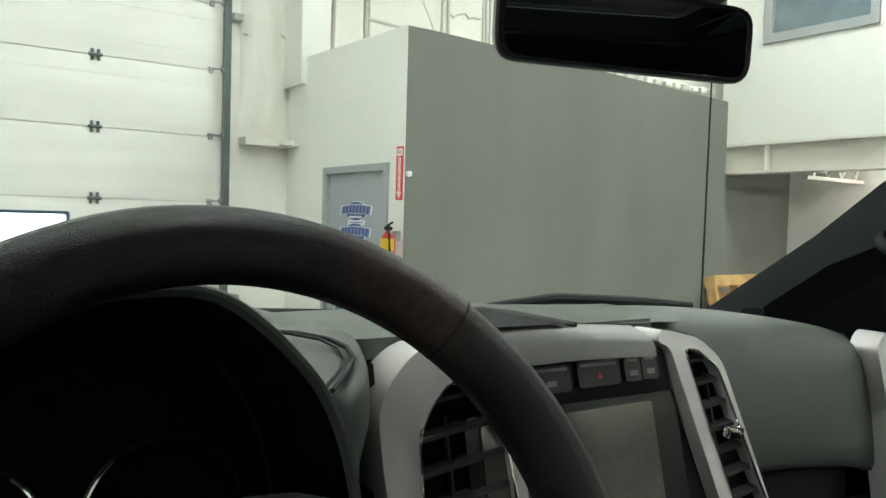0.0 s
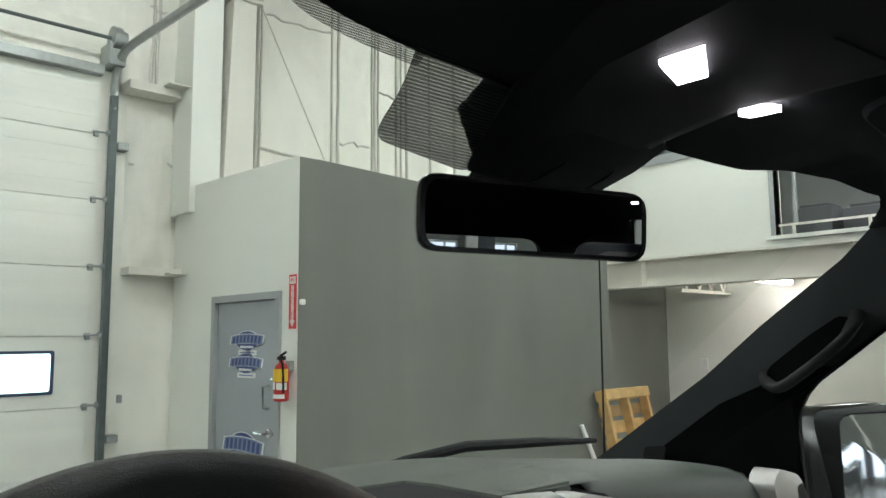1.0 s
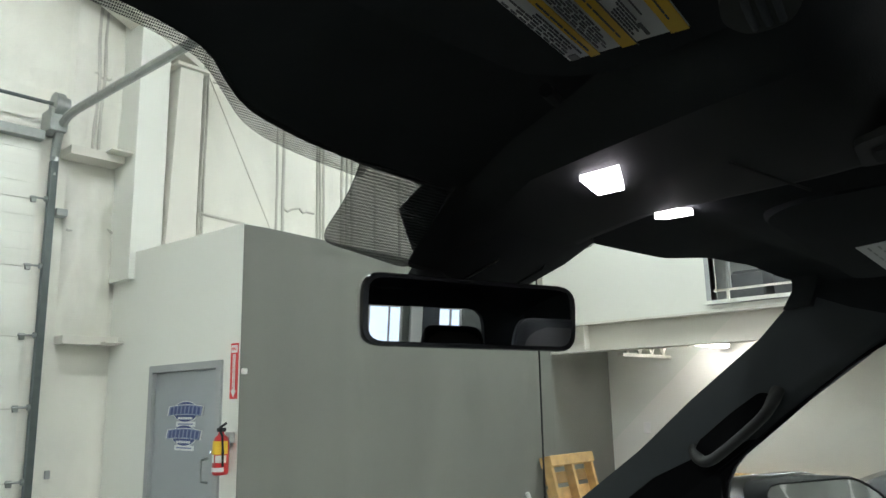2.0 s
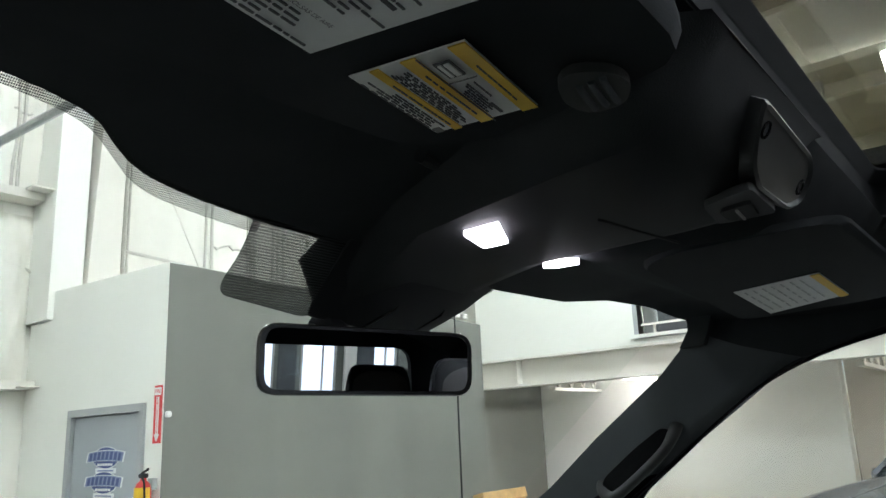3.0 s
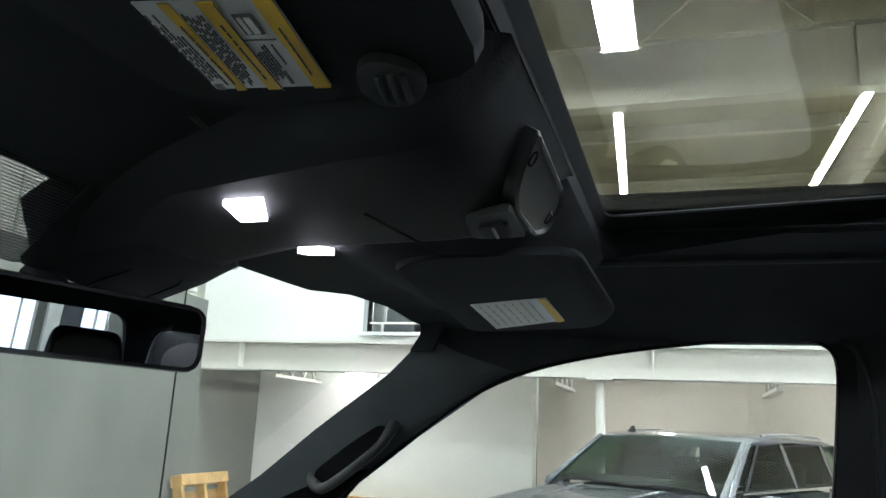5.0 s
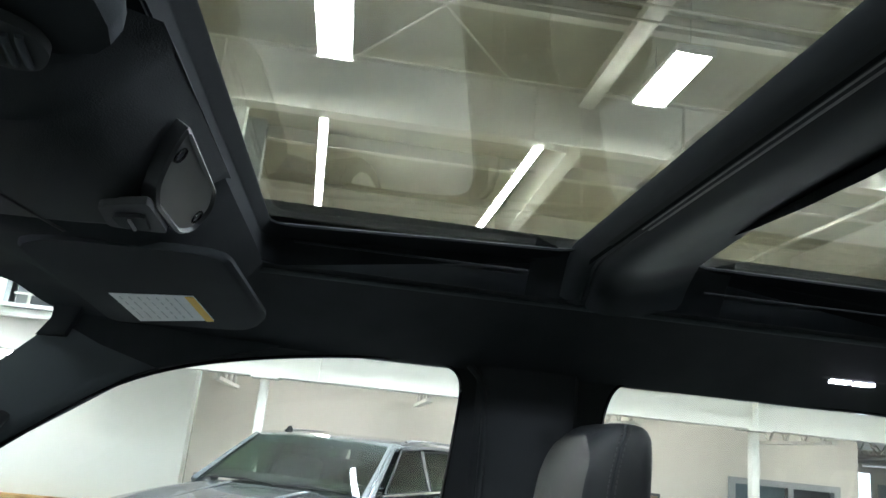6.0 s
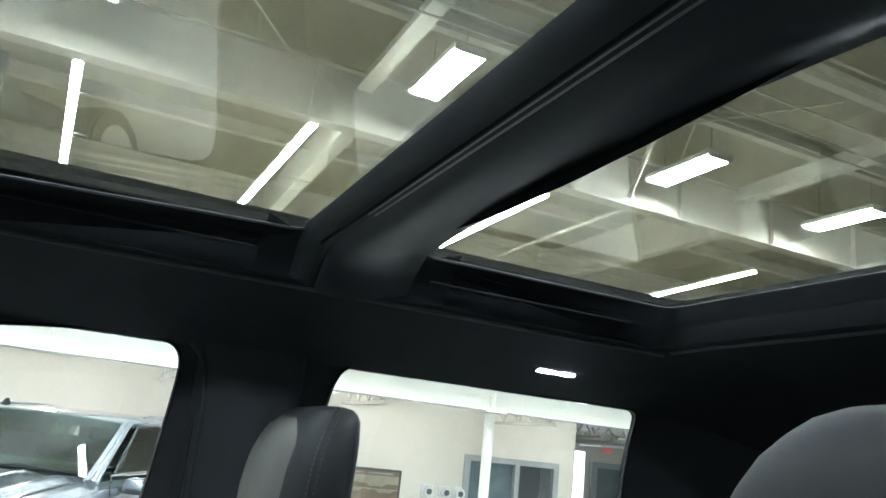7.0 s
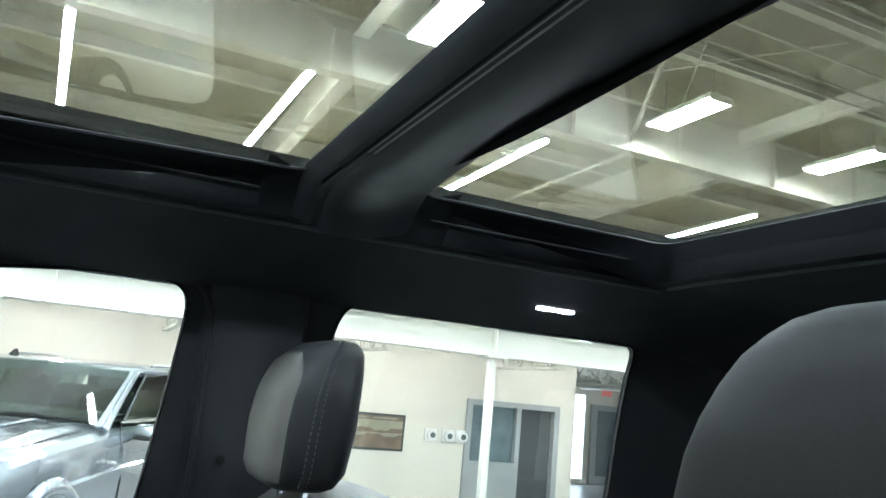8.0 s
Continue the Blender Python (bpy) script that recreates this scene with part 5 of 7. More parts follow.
# floor, firewall, back wall with rear window, outer skin
part("cab_floor", box((-0.8, -1.75, 0.45), (0.8, 1.1, 0.55)), M_BLACK, truck)
part("firewall", box((-0.8, 1.12, 0.45), (0.8, 1.16, 1.33)), M_BLACK, truck)
part("back_wall", holed(B(), [(-0.8, 0.55), (0.8, 0.55), (0.8, 1.6), (0.74, 1.93), (-0.74, 1.93), (-0.8, 1.6)], [rounded([(-0.62, 1.36), (0.62, 1.36), (0.58, 1.80), (-0.58, 1.80)], 0.06)], "y", -1.80, -1.745), M_BLACK, truck, "black rear cab wall with the back window")
b = B()
b.faces.new([b.verts.new((x, -1.775, z)) for x, z in ((-0.62, 1.36), (0.62, 1.36), (0.58, 1.80), (-0.58, 1.80))])
p = part("back_pane", b, M_DOORGLASS, truck)
p.visible_shadow = False
# roof skin with two openings
OPEN_F, OPEN_R = (-0.44, 0.44, -0.355, 0.07), (-0.44, 0.44, -1.0, -0.532)


def pane_z(y):
    """Height of the glass frame's edge: level at the back, falling to the front."""
    return 2.024 - 0.016 * min(1.0, max(0.0, (y + 0.355) / 0.425))


def bow(x):
    """How far the rear pane's front edge bows forward."""
    return 0.034 * max(0.0, 1 - (x / 0.45) ** 2)


def rect(o, r=0.032):
    loop = rounded([(o[0], o[2]), (o[1], o[2]), (o[1], o[3]), (o[0], o[3])], r, 5)
    loop += [(x, o[3]) for x in np.linspace(o[0], o[1], 11)[1:-1]]
    loop = loop[:15] + list(reversed(loop[20:])) + loop[15:20]
    return [(x, y + (bow(x) if -0.75 < y < -0.40 and y > o[2] + 0.2 else 0.0)) for x, y in loop]


part("roof_skin", holed(B(), rounded([(-0.72, -1.75), (0.72, -1.75), (0.72, 0.40), (0.5, 0.47), (-0.5, 0.47), (-0.72, 0.40)], 0.1), [rect((-0.545, 0.545, -1.12, 0.18))], "z", 2.05, 2.075), M_TRUCKPAINT, truck)
for s in (1, -1):
    b = B()
    prism(b, [(0.72 * s, 2.05), (0.72 * s, 2.073), (0.80 * s, 1.98), (0.815 * s, 1.88), (0.80 * s, 1.88), (0.78 * s, 1.95)], "y", -1.75, 0.40)
    part("roof_side", b, M_TRUCKPAINT, truck)
b = B()
prism(b, [(-1.75, 2.05), (-1.75, 2.075), (-1.84, 1.95), (-1.84, 1.9), (-1.80, 1.9)], "x", -0.76, 0.76)
part("roof_tail", b, M_TRUCKPAINT, truck)
b = B()
prism(b, [(0.40, 2.05), (0.44, 2.05), (0.475, 1.99), (0.45, 1.982), (0.40, 2.01)], "x", -0.74, 0.74)
part("roof_front", b, M_TRUCKPAINT, truck)
for o in (OPEN_F, OPEN_R):
    b = B()
    edge = rect((-0.53, 0.53, o[2] - 0.06, o[3] + 0.09) if o is OPEN_F else (-0.53, 0.53, o[2] - 0.09, o[3] + 0.06))
    loft(b, [[(x, y, pane_z(y) + 0.010) for x, y in edge], [(x, y, pane_z(y) + 0.016) for x, y in edge]])
    p = part("roof_glass", b, M_ROOFGLASS, truck, "dark tinted glass roof panel")
    p.visible_shadow = False
    # rubber frame and sloping well round the opening
    b = B()
    inner, outer = rect(o), rect((o[0] - 0.012, o[1] + 0.012, o[2] - 0.012, o[3] + 0.012))
    mid = rect((o[0] - 0.03, o[1] + 0.03, o[2] - 0.012, o[3] + 0.012))
    low = rect((o[0] - 0.055, o[1] + 0.055, o[2] - 0.02, o[3] + 0.012))
    inner_edge = o[2] if o is OPEN_F else o[3]

    edge_flat = 0.008 if o is OPEN_F else 0.03

    def drop(x, y, z):
        return 2.026 + (z - 2.026) * min(1.0, max(0.0, (abs(y - inner_edge) - edge_flat) / 0.04))
    loft(b, [[(x, y, pane_z(y) + 0.008) for x, y in outer], [(x, y, pane_z(y) + 0.003) for x, y in inner], [(x, y, pane_z(y)) for x, y in inner], [(x, y, drop(x, y, 1.999)) for x, y in mid], [(x, y, drop(x, y, 1.994)) for x, y in mid], [(x, y, drop(x, y, 1.966)) for x, y in low]], caps=False)
    part("roof_well", b, M_FRAME, truck, angle=60)
    b = B()
    track = [(o[1] + 0.030, y, 1.9965) for y in np.linspace(o[2] + 0.06, o[3] - 0.03, 6)]
    tube(b, track, 0.0018, 6)
    part("guide_rail", b, M_BLACK, truck)


# ---- headliner ----
HEAD_X = (-0.73, -0.66, -0.50, -0.376, -0.345, -0.326, -0.306, -0.28, -0.23, -0.174, 0.24, 0.415, 0.53, 0.62, 0.69, 0.73)
HEAD_Y = (0.34, 0.395, 0.423, 0.436, 0.440, 0.447, 0.464, 0.475, 0.482, 0.486, 0.503, 0.498, 0.483, 0.455, 0.42, 0.35)
HEAD_Z = (1.88, 1.93, 1.962, 1.955, 1.951, 1.946, 1.935, 1.928, 1.922, 1.918, 1.905, 1.908, 1.921, 1.916, 1.893, 1.875)


def header_y(x):
    """Where the headliner ends at the windshield."""
    return sum(float(np.interp(x + d, HEAD_X, HEAD_Y)) for d in (-0.018, -0.009, 0.0, 0.009, 0.018)) / 5


def liner_z(x, y):
    ax = abs(x)
    z = 1.968
    if ax > 0.48:
        z -= 0.094 * ((ax - 0.48) / 0.25) ** 1.5
    if y > 0.10:
        t = min(1.0, (y - 0.10) / (header_y(x) - 0.10))
        z += (float(np.interp(x, HEAD_X, HEAD_Z)) - z) * t
    if x > 0.05 and y > 0.085:
        u, v = min(1.0, (x - 0.05) / 0.12), min(1.0, (y - 0.085) / 0.05)
        w = min(1.0, max(0.0, (0.47 - y) / 0.15))
        z = min(z, 1.968 + (1.899 - 0.03 * max(0.0, x - 0.4) - 1.968) * u * u * (3 - 2 * u) * v * v * (3 - 2 * v) * w)
    if y < -1.15:
        z -= 0.10 * ((-1.15 - y) / 0.6) ** 1.6
    return z


b = B()
xs = sorted({round(v, 3) for v in list(np.linspace(-0.73, 0.73, 100)) + [-0.495, 0.495]})
ys = sorted({round(v, 3) for v in list(np.linspace(-1.75, 0.0, 50)) + [0.08, -0.375, -0.56, -1.02]} | {round(v, 3) for v in np.linspace(0.12, 0.5, 12)})
vs = {}
for x in xs:
    for y in ys:
        yy = min(y, header_y(x))
        vs[x, y] = b.verts.new((x, yy, liner_z(x, yy) + 0.0012 * noise.noise(Vector((x * 7, yy * 7, 0)))))
for x0, x1 in zip(xs, xs[1:]):
    for y0, y1 in zip(ys, ys[1:]):
        cx, cy = (x0 + x1) / 2, (y0 + y1) / 2
        if abs(cx) < 0.495 and -1.02 < cy < 0.08:
            continue
        if y0 >= max(header_y(x0), header_y(x1)):
            continue
        f = b.faces.new((vs[x0, y0], vs[x1, y0], vs[x1, y1], vs[x0, y1]))
bmesh.ops.delete(b, geom=[v for v in b.verts if not v.link_faces], context="VERTS")
bmesh.ops.dissolve_degenerate(b, edges=b.edges, dist=0.0005)
part("headliner", b, M_LINER, truck, "black cloth headliner round the glass roof", 60)
# rolled header lip at the windshield and cross beam between the panels
b = B()
lip = [(x, header_y(x), liner_z(x, header_y(x)) + 0.006) for x in np.linspace(-0.71, 0.71, 90)]
tube(b, lip, 0.005, 8, 0.9)
part("header_lip", b, M_LINER, truck)
b = B()
def beam_z(x):
    """How far the beam's ends come down to the headliner."""
    return 0.05 * max(0.0, (abs(x) - 0.43) / 0.07) ** 1.6


loft(b, [[(x, y + bow(x) * min(1.0, max(0.0, (-0.44 - y) / 0.08)), z - beam_z(x)) for y, z in ((-0.348, 2.032), (-0.352, 2.022), (-0.366, 2.014), (-0.379, 2.011), (-0.383, 2.014), (-0.387, 2.011), (-0.391, 2.013), (-0.396, 2.006), (-0.42, 2.001), (-0.45, 2.002), (-0.48, 2.008), (-0.505, 2.016), (-0.525, 2.021), (-0.537, 2.024), (-0.539, 2.034))] for x in np.linspace(-0.5, 0.5, 41)])
part("roof_cross_beam", b, M_BEAM, truck, angle=50)
b = B()
loft(b, [[(x, y, z - beam_z(x)) for y, z in ((-0.3665, 2.0128), (-0.3785, 2.0095))] for x in np.linspace(-0.40, 0.34, 24)], closed=False)
part("guide_strip", b, M_DASHD, truck, "satin black guide strip on the cross beam")
for y in (-0.3795, -0.3875):
    b = B()
    tube(b, [(x, y, 2.0095 - beam_z(x)) for x in np.linspace(-0.30, 0.25, 12)], 0.0011, 6)
    part("cross_beam_bead", b, M_SATIN, truck)
for q in (1, -1):
    b = B()
    rows = []
    for y in np.linspace(-0.60, -0.30, 16):
        fade = min(1.0, (y + 0.60) / 0.06, (-0.30 - y) / 0.05)
        rows.append([(q * x, y, 2.022 - 0.054 * t ** 1.3 + 0.02 * (1 - fade) * (1 - t)) for t, x in ((u, 0.446 + 0.058 * u) for u in np.linspace(0, 1, 7))])
    loft(b, rows, closed=False)
    part("beam_end", b, M_LINER, truck, angle=80)
for s in (1, -1):
    for y0, y1 in ((0.09, -1.055),):
        b = B()
        tube(b, [(s * 0.515, y, liner_z(0.515, y) - 0.003) for y in np.linspace(y0, y1, 26)], 0.004, 8)
        part("opening_bead", b, M_PILLAR, truck)
b = B()
tube(b, [(x, -1.06, liner_z(x, -1.06) - 0.002) for x in np.linspace(-0.5, 0.5, 12)], 0.0045, 6)
part("opening_bead", b, M_PILLAR, truck)


def glass_z(y):
    return 1.93 - 0.8 * (y - 0.47)


# windshield, printed dots, cowl, wipers
b = B()
gr = []
for k in range(7):
    y = 0.44 + (1.14 - 0.44) * k / 6
    hw = 0.72 + 0.10 * k / 6
    gr.append([(hw * u, y - 0.03 * u * u, glass_z(y) + 0.0) for u in np.linspace(-1, 1, 13)])
loft(b, gr, closed=False)
ws = part("windshield", b, M_WSHIELD, truck, "clear windshield glass", 80)
ws.visible_shadow = False


def on_glass(name, pts, m, lift=0.004):
    b = B()
    n = lift * Vector((0, 0.62, 0.78))
    b.faces.new([b.verts.new(Vector((x, y, glass_z(y))) - n) for x, y in pts])
    return part(name, b, m, truck)


on_glass("frit_patch", rounded([(-0.182, 0.46), (-0.171, 0.485), (-0.163, 0.512), (-0.163, 0.552), (-0.03, 0.566), (0.0, 0.50), (-0.05, 0.46)], 0.022, 6), M_FRIT)
b = B()
loft(b, [[Vector((x, header_y(x) + d, glass_z(header_y(x) + d) - 0.003)) for d in (-0.01, 0.0065)] for x in np.linspace(-0.66, -0.16, 60)], closed=False)
part("frit_edge", b, M_FRITFINE, truck)
on_glass("frit_side", rounded([(0.145, 0.575), (0.19, 0.525), (0.23, 0.50), (0.20, 0.47), (0.13, 0.52)], 0.006, 2), M_FRITFINE)
b = B()
loft(b, [[(x, 1.06, 1.40 - 0.05 * abs(x)), (x, 1.12, 1.435 - 0.06 * abs(x)), (x, 1.30, 1.43 - 0.08 * abs(x)), (x, 1.34, 1.38)] for x in np.linspace(-0.85, 0.85, 13)], closed=False)
part("cowl", b, M_DASH, truck, "grey plastic cowl at the windshield base", 60)
b = B()
loft(b, [[(x, 1.32, 1.42 - 0.10 * abs(x)), (x, 1.6, 1.41 - 0.10 * abs(x)), (x, 2.3, 1.33 - 0.12 * abs(x)), (x, 2.55, 1.15), (x, 2.6, 0.7)] for x in np.linspace(-0.92, 0.92, 11)], closed=False)
part("hood", b, M_TRUCKPAINT, truck, "dark hood", 60)
for name, pts in (("wiper", [(0.20, 1.10, 1.455), (0.30, 1.06, 1.482), (0.44, 1.05, 1.494), (0.66, 1.055, 1.480), (0.86, 1.07, 1.462)]), ("wiper", [(-0.55, 1.10, 1.455), (-0.42, 1.06, 1.485), (-0.22, 1.05, 1.497), (0.0, 1.055, 1.484), (0.16, 1.075, 1.46)])):
    b = B()
    tube(b, pts, [0.006, 0.009, 0.010, 0.0095, 0.006], 8)
    w = part(name, b, M_BLACK, truck, "black wiper blade")
    b = B()
    tube(b, [(pts[0][0] - 0.1, 1.12, 1.43), (pts[1][0] - 0.05, 1.085, 1.470), (pts[2][0], 1.06, 1.494)], [0.008, 0.007, 0.005], 8, 0.6)
    part("wiper_arm", b, M_BLACK, w)
b = B()
tube(b, [(0.877, 1.060, 1.10), (0.877, 1.057, 1.5), (0.874, 1.050, 2.25)], [0.004, 0.0023, 0.0014], 8)
part("whip_antenna", b, M_BLACK, truck, "thin black whip antenna on the fender")

# right and left door mirrors
for s in (1, -1):
    dm = thing("door_mirror", (s * 1.05, 0.62, 1.4), "black door mirror with a large square glass", "mirror", "door mirrors")
    b = B()
    prof = rounded([(0.945, 1.14), (1.26, 1.12), (1.285, 1.50), (1.20, 1.553), (0.955, 1.548)], 0.035, 4)
    c = Vector((1.10, 1.36))
    rows = []
    for y, k in ((0.585, 0.97), (0.592, 1.0), (0.64, 0.98), (0.68, 0.88), (0.705, 0.65)):
        rows.append([(s * (c.x + (px - c.x) * k), y - 0.42 * (px - 1.1) + 0.205 * (pz - 1.36), c.y + (pz - c.y) * k) for px, pz in prof])
    loft(b, rows)
    part("housing", b, M_GLOSS, dm, angle=60)
    inner = [(1.128 + (px - c.x) * 0.79, c.y + 0.004 + (pz - c.y) * 0.91) for px, pz in prof]

    def convex(px, pz):
        dx, dz = px - 1.07, pz - 1.46
        return Vector((s * px, 0.568 - 0.64 * dx + 0.135 * dz + (dx * dx + dz * dz) / 2.2, pz))
    pane = [convex(px, pz) for px, pz in inner]
    b = B()
    ic = sum(p[0] for p in inner) / len(inner), sum(p[1] for p in inner) / len(inner)
    loft(b, [[convex(ic[0] + (px - ic[0]) * k, ic[1] + (pz - ic[1]) * k) for px, pz in inner] for k in (1.0, 0.85, 0.7, 0.55, 0.4, 0.25, 0.1)])
    part("glass", b, M_DOORMIRROR, dm, "convex mirror glass", 80)
    b = B()
    mid = sum(pane, Vector()) / len(pane)
    loft(b, [[p + (p - mid) * 0.022 - Vector((0, 0.003, 0)) for p in pane], [p + (p - mid) * 0.04 + Vector((0, 0.004, 0)) for p in pane], [p + (p - mid) * 0.04 + Vector((0, 0.07, 0)) for p in pane]], caps=False)
    loft(b, [[p + (p - mid) * 0.022 - Vector((0, 0.003, 0)) for p in pane], [p - Vector((0, 0.0005, 0)) for p in pane]], caps=False)
    part("bezel", b, M_BLACK, dm, angle=60)
    b = B()
    ubox(b, (min(s * 0.80, s * 0.95), 0.60, 1.22), (max(s * 0.80, s * 0.95), 0.68, 1.30), 0.02)
    part("arm", b, M_GLOSS, dm)


# ---- sun visors with labels ----
def visor(s):
    v = thing("sun_visor", (s * 0.41, 0.2, 1.925), "black cloth sun visor folded up, with warning labels", "visor", "sun visors")
    b = B()
    prof = rounded([(s * 0.645, 0.10), (s * 0.645, 0.315), (s * 0.20, 0.285), (s * 0.165, 0.24), (s * 0.18, 0.075), (s * 0.52, 0.065)], 0.035, 4)

    def vz(x, y):
        if s > 0:
            return 1.887 - 0.03 * (x - 0.38) - 0.04 * (y - 0.14)
        return 1.922 - 0.02 * (y - 0.08)
    thick = 0.5 if s > 0 else 1.0
    loft(b, [[(x * 0.985, 0.19 + (y - 0.19) * 0.95, vz(x, y) + 0.004) for x, y in prof], [(x, y, vz(x, y) + 0.004 + 0.008 * thick) for x, y in prof], [(x, y, vz(x, y) + 0.004 + 0.018 * thick) for x, y in prof]])
    part("panel", b, M_LINER, v)
    b = B()
    tube(b, [(s * 0.175, 0.285, 1.922), (s * 0.14, 0.30, 1.929)], 0.005, 8)
    part("pivot_clip", b, M_BLACK, v)
    return v


def plate(name, quad, lift, m, parent, label="", zf=None):
    """A thin printed sheet with four corners on the visor's underside."""
    b = B()
    lo = [Vector(q) + Vector((0, 0, -lift)) for q in quad]
    loft(b, [[p for p in lo], [p + Vector((0, 0, 0.0008)) for p in lo]])
    return part(name, b, m, parent, label)


def quad_at(q, u0, u1, v0, v1):
    """A part of a quad: u along its first edge, v along its side edge."""
    q = [Vector(p) for p in q]

    def at(u, v):
        return q[0].lerp(q[1], u).lerp(q[3].lerp(q[2], u), v)
    return [at(u0, v0), at(u1, v0), at(u1, v1), at(u0, v1)]


vis_l = visor(-1)
ZL = 1.9215
QB = [(-0.303, 0.230, ZL), (-0.206, 0.245, ZL), (-0.196, 0.172, ZL), (-0.291, 0.158, ZL)]
lb = plate("warning_label", QB, 0.002, M_LABEL, vis_l, "white warning label with yellow bands")
for v0, v1 in ((0.86, 1.0), (0.46, 0.585), (0.19, 0.27)):
    plate("yellow_band", quad_at(QB, 0.0, 1.0, v0, v1), 0.0035, M_YELLOW, lb)
random.seed(4)
for v0, u0, u1 in [(0.04, 0.08, 0.86), (0.07, 0.2, 0.84), (0.10, 0.08, 0.8), (0.13, 0.3, 0.82), (0.16, 0.3, 0.9), (0.335, 0.1, 0.86), (0.385, 0.14, 0.9), (0.435, 0.1, 0.7), (0.645, 0.5, 0.8), (0.695, 0.44, 0.8), (0.31, 0.08, 0.9), (0.36, 0.12, 0.95), (0.41, 0.1, 0.8), (0.62, 0.52, 0.86), (0.67, 0.5, 0.84), (0.72, 0.42, 0.7), (0.78, 0.42, 0.66), (0.225, 0.2, 0.9), (0.52, 0.2, 0.85), (0.92, 0.25, 0.8)]:
    for k in range(8):
        a, c = u0 + (u1 - u0) * k / 8, u0 + (u1 - u0) * (k + random.uniform(0.6, 0.9)) / 8
        plate("print_bar", quad_at(QB, a, c, v0, v0 + 0.0105), 0.005, M_INK, lb)
plate("car_drawing", quad_at(QB, 0.10, 0.30, 0.66, 0.80), 0.005, M_INK, lb)
plate("car_drawing", quad_at(QB, 0.12, 0.28, 0.685, 0.715), 0.0058, M_LABEL, lb)
plate("car_drawing", quad_at(QB, 0.12, 0.28, 0.735, 0.78), 0.0058, M_LABEL, lb)
plate("rule", quad_at(QB, 0.36, 0.364, 0.60, 0.85), 0.005, M_BUTTONTOP, lb)
plate("rule", quad_at(QB, 0.0, 1.0, 0.594, 0.60), 0.005, M_INK, lb)
plate("code_square", quad_at(QB, 0.88, 0.95, 0.05, 0.12), 0.005, M_BUTTONTOP, lb)
plate("seat_drawing", quad_at(QB, 0.74, 0.9, 0.71, 0.735), 0.005, M_INK, lb)
QA = [(-0.515, 0.20, ZL), (-0.335, 0.226, ZL), (-0.314, 0.118, ZL), (-0.492, 0.09, ZL)]
la = plate("airbag_label", QA, 0.002, M_LABEL, vis_l, "large white printed label with a yellow edge")
plate("yellow_band", quad_at(QA, 0.0, 1.0, 0.93, 1.0), 0.0035, M_YELLOW, la)
for i in range(23):
    v0 = 0.035 + i * 0.039
    bold = i in (13, 19)
    end = random.uniform(0.72, 0.95)
    if i in (6, 7):
        end = 0.70
    a = 0.03
    while a < end and i not in (5, 12, 18):
        c = a + random.uniform(0.02, 0.06)
        plate("print_bar", quad_at(QA, a, c, v0, v0 + (0.021 if bold else 0.0115)), 0.0035, M_INK, la)
        a = c + 0.010
heading = bpy.data.curves.new("heading", "FONT")
heading.body, heading.size = "BOLSAS DE AIRE", 0.0042
text_ob = bpy.data.objects.new("heading", heading)
text_mesh = bpy.data.meshes.new_from_object(text_ob)
b = B()
b.from_mesh(text_mesh)
bpy.data.objects.remove(text_ob)
bpy.data.meshes.remove(text_mesh)
bpy.data.curves.remove(heading)
bmesh.ops.transform(b, matrix=pose(-0.3785, 0.1935, ZL - 0.0042, 180, 0, 7), verts=b.verts)
part("heading", b, M_INK, la, "printed heading")
vis_r = visor(1)
QP = [(0.408, 0.25, 1.8885), (0.60, 0.258, 1.881), (0.552, 0.143, 1.888), (0.382, 0.142, 1.893)]
lp = plate("airbag_label", QP, 0.004, M_LABEL, vis_r, "white printed label with a yellow edge")
plate("yellow_band", quad_at(QP, 0.0, 1.0, 0.9, 1.0), 0.0055, M_YELLOW, lp)
for i in range(7):
    for k in range(5):
        a = 0.06 + 0.17 * k
        plate("print_bar", quad_at(QP, a, a + random.uniform(0.08, 0.14), 0.1 + 0.11 * i, 0.115 + 0.11 * i), 0.0055, M_FAINT, lp)

# ---- overhead console, map lamps, microphone grille ----
con = thing("overhead_console", (0.0, 0.2, 1.93), "black overhead console with two lit map lamps", "console")
b = B()
rows = []
for y, hl, hr, z in ((0.072, 0.135, 0.115, 1.9632), (0.090, 0.145, 0.12, 1.935), (0.107, 0.152, 0.125, 1.911), (0.130, 0.152, 0.13, 1.898), (0.20, 0.14, 0.145, 1.897), (0.30, 0.105, 0.165, 1.900), (0.38, 0.085, 0.165, 1.898), (0.46, 0.045, 0.17, 1.885), (0.52, 0.036, 0.17, 1.868), (0.56, 0.03, 0.155, 1.852)):
    top = min(z + 0.06, 1.964) if y < 0.12 else z + 0.06
    lift = min(0.018, (top - z) * 0.5)
    rows.append([(-hl - 0.02, y, top), (-hl, y, z + lift), (-hl + 0.02, y, z + 0.003), (0.0, y, z), (hr - 0.05, y, z), (hr - 0.015, y, z + min(0.008, lift)), (hr, y, z + min(0.025, lift * 1.2)), (hr + 0.01, y, top)])
loft(b, rows)
part("shell", b, M_BLACK, con)


def lens(q, name="map_lamp_lens"):
    b = B()
    lo = [Vector(p) for p in q]
    loft(b, [[p - Vector((0, 0, 0.003)) for p in lo], [p + Vector((0, 0, 0.004)) for p in lo]])
    return part(name, b, M_LENS, con, "lit white lamp lens")


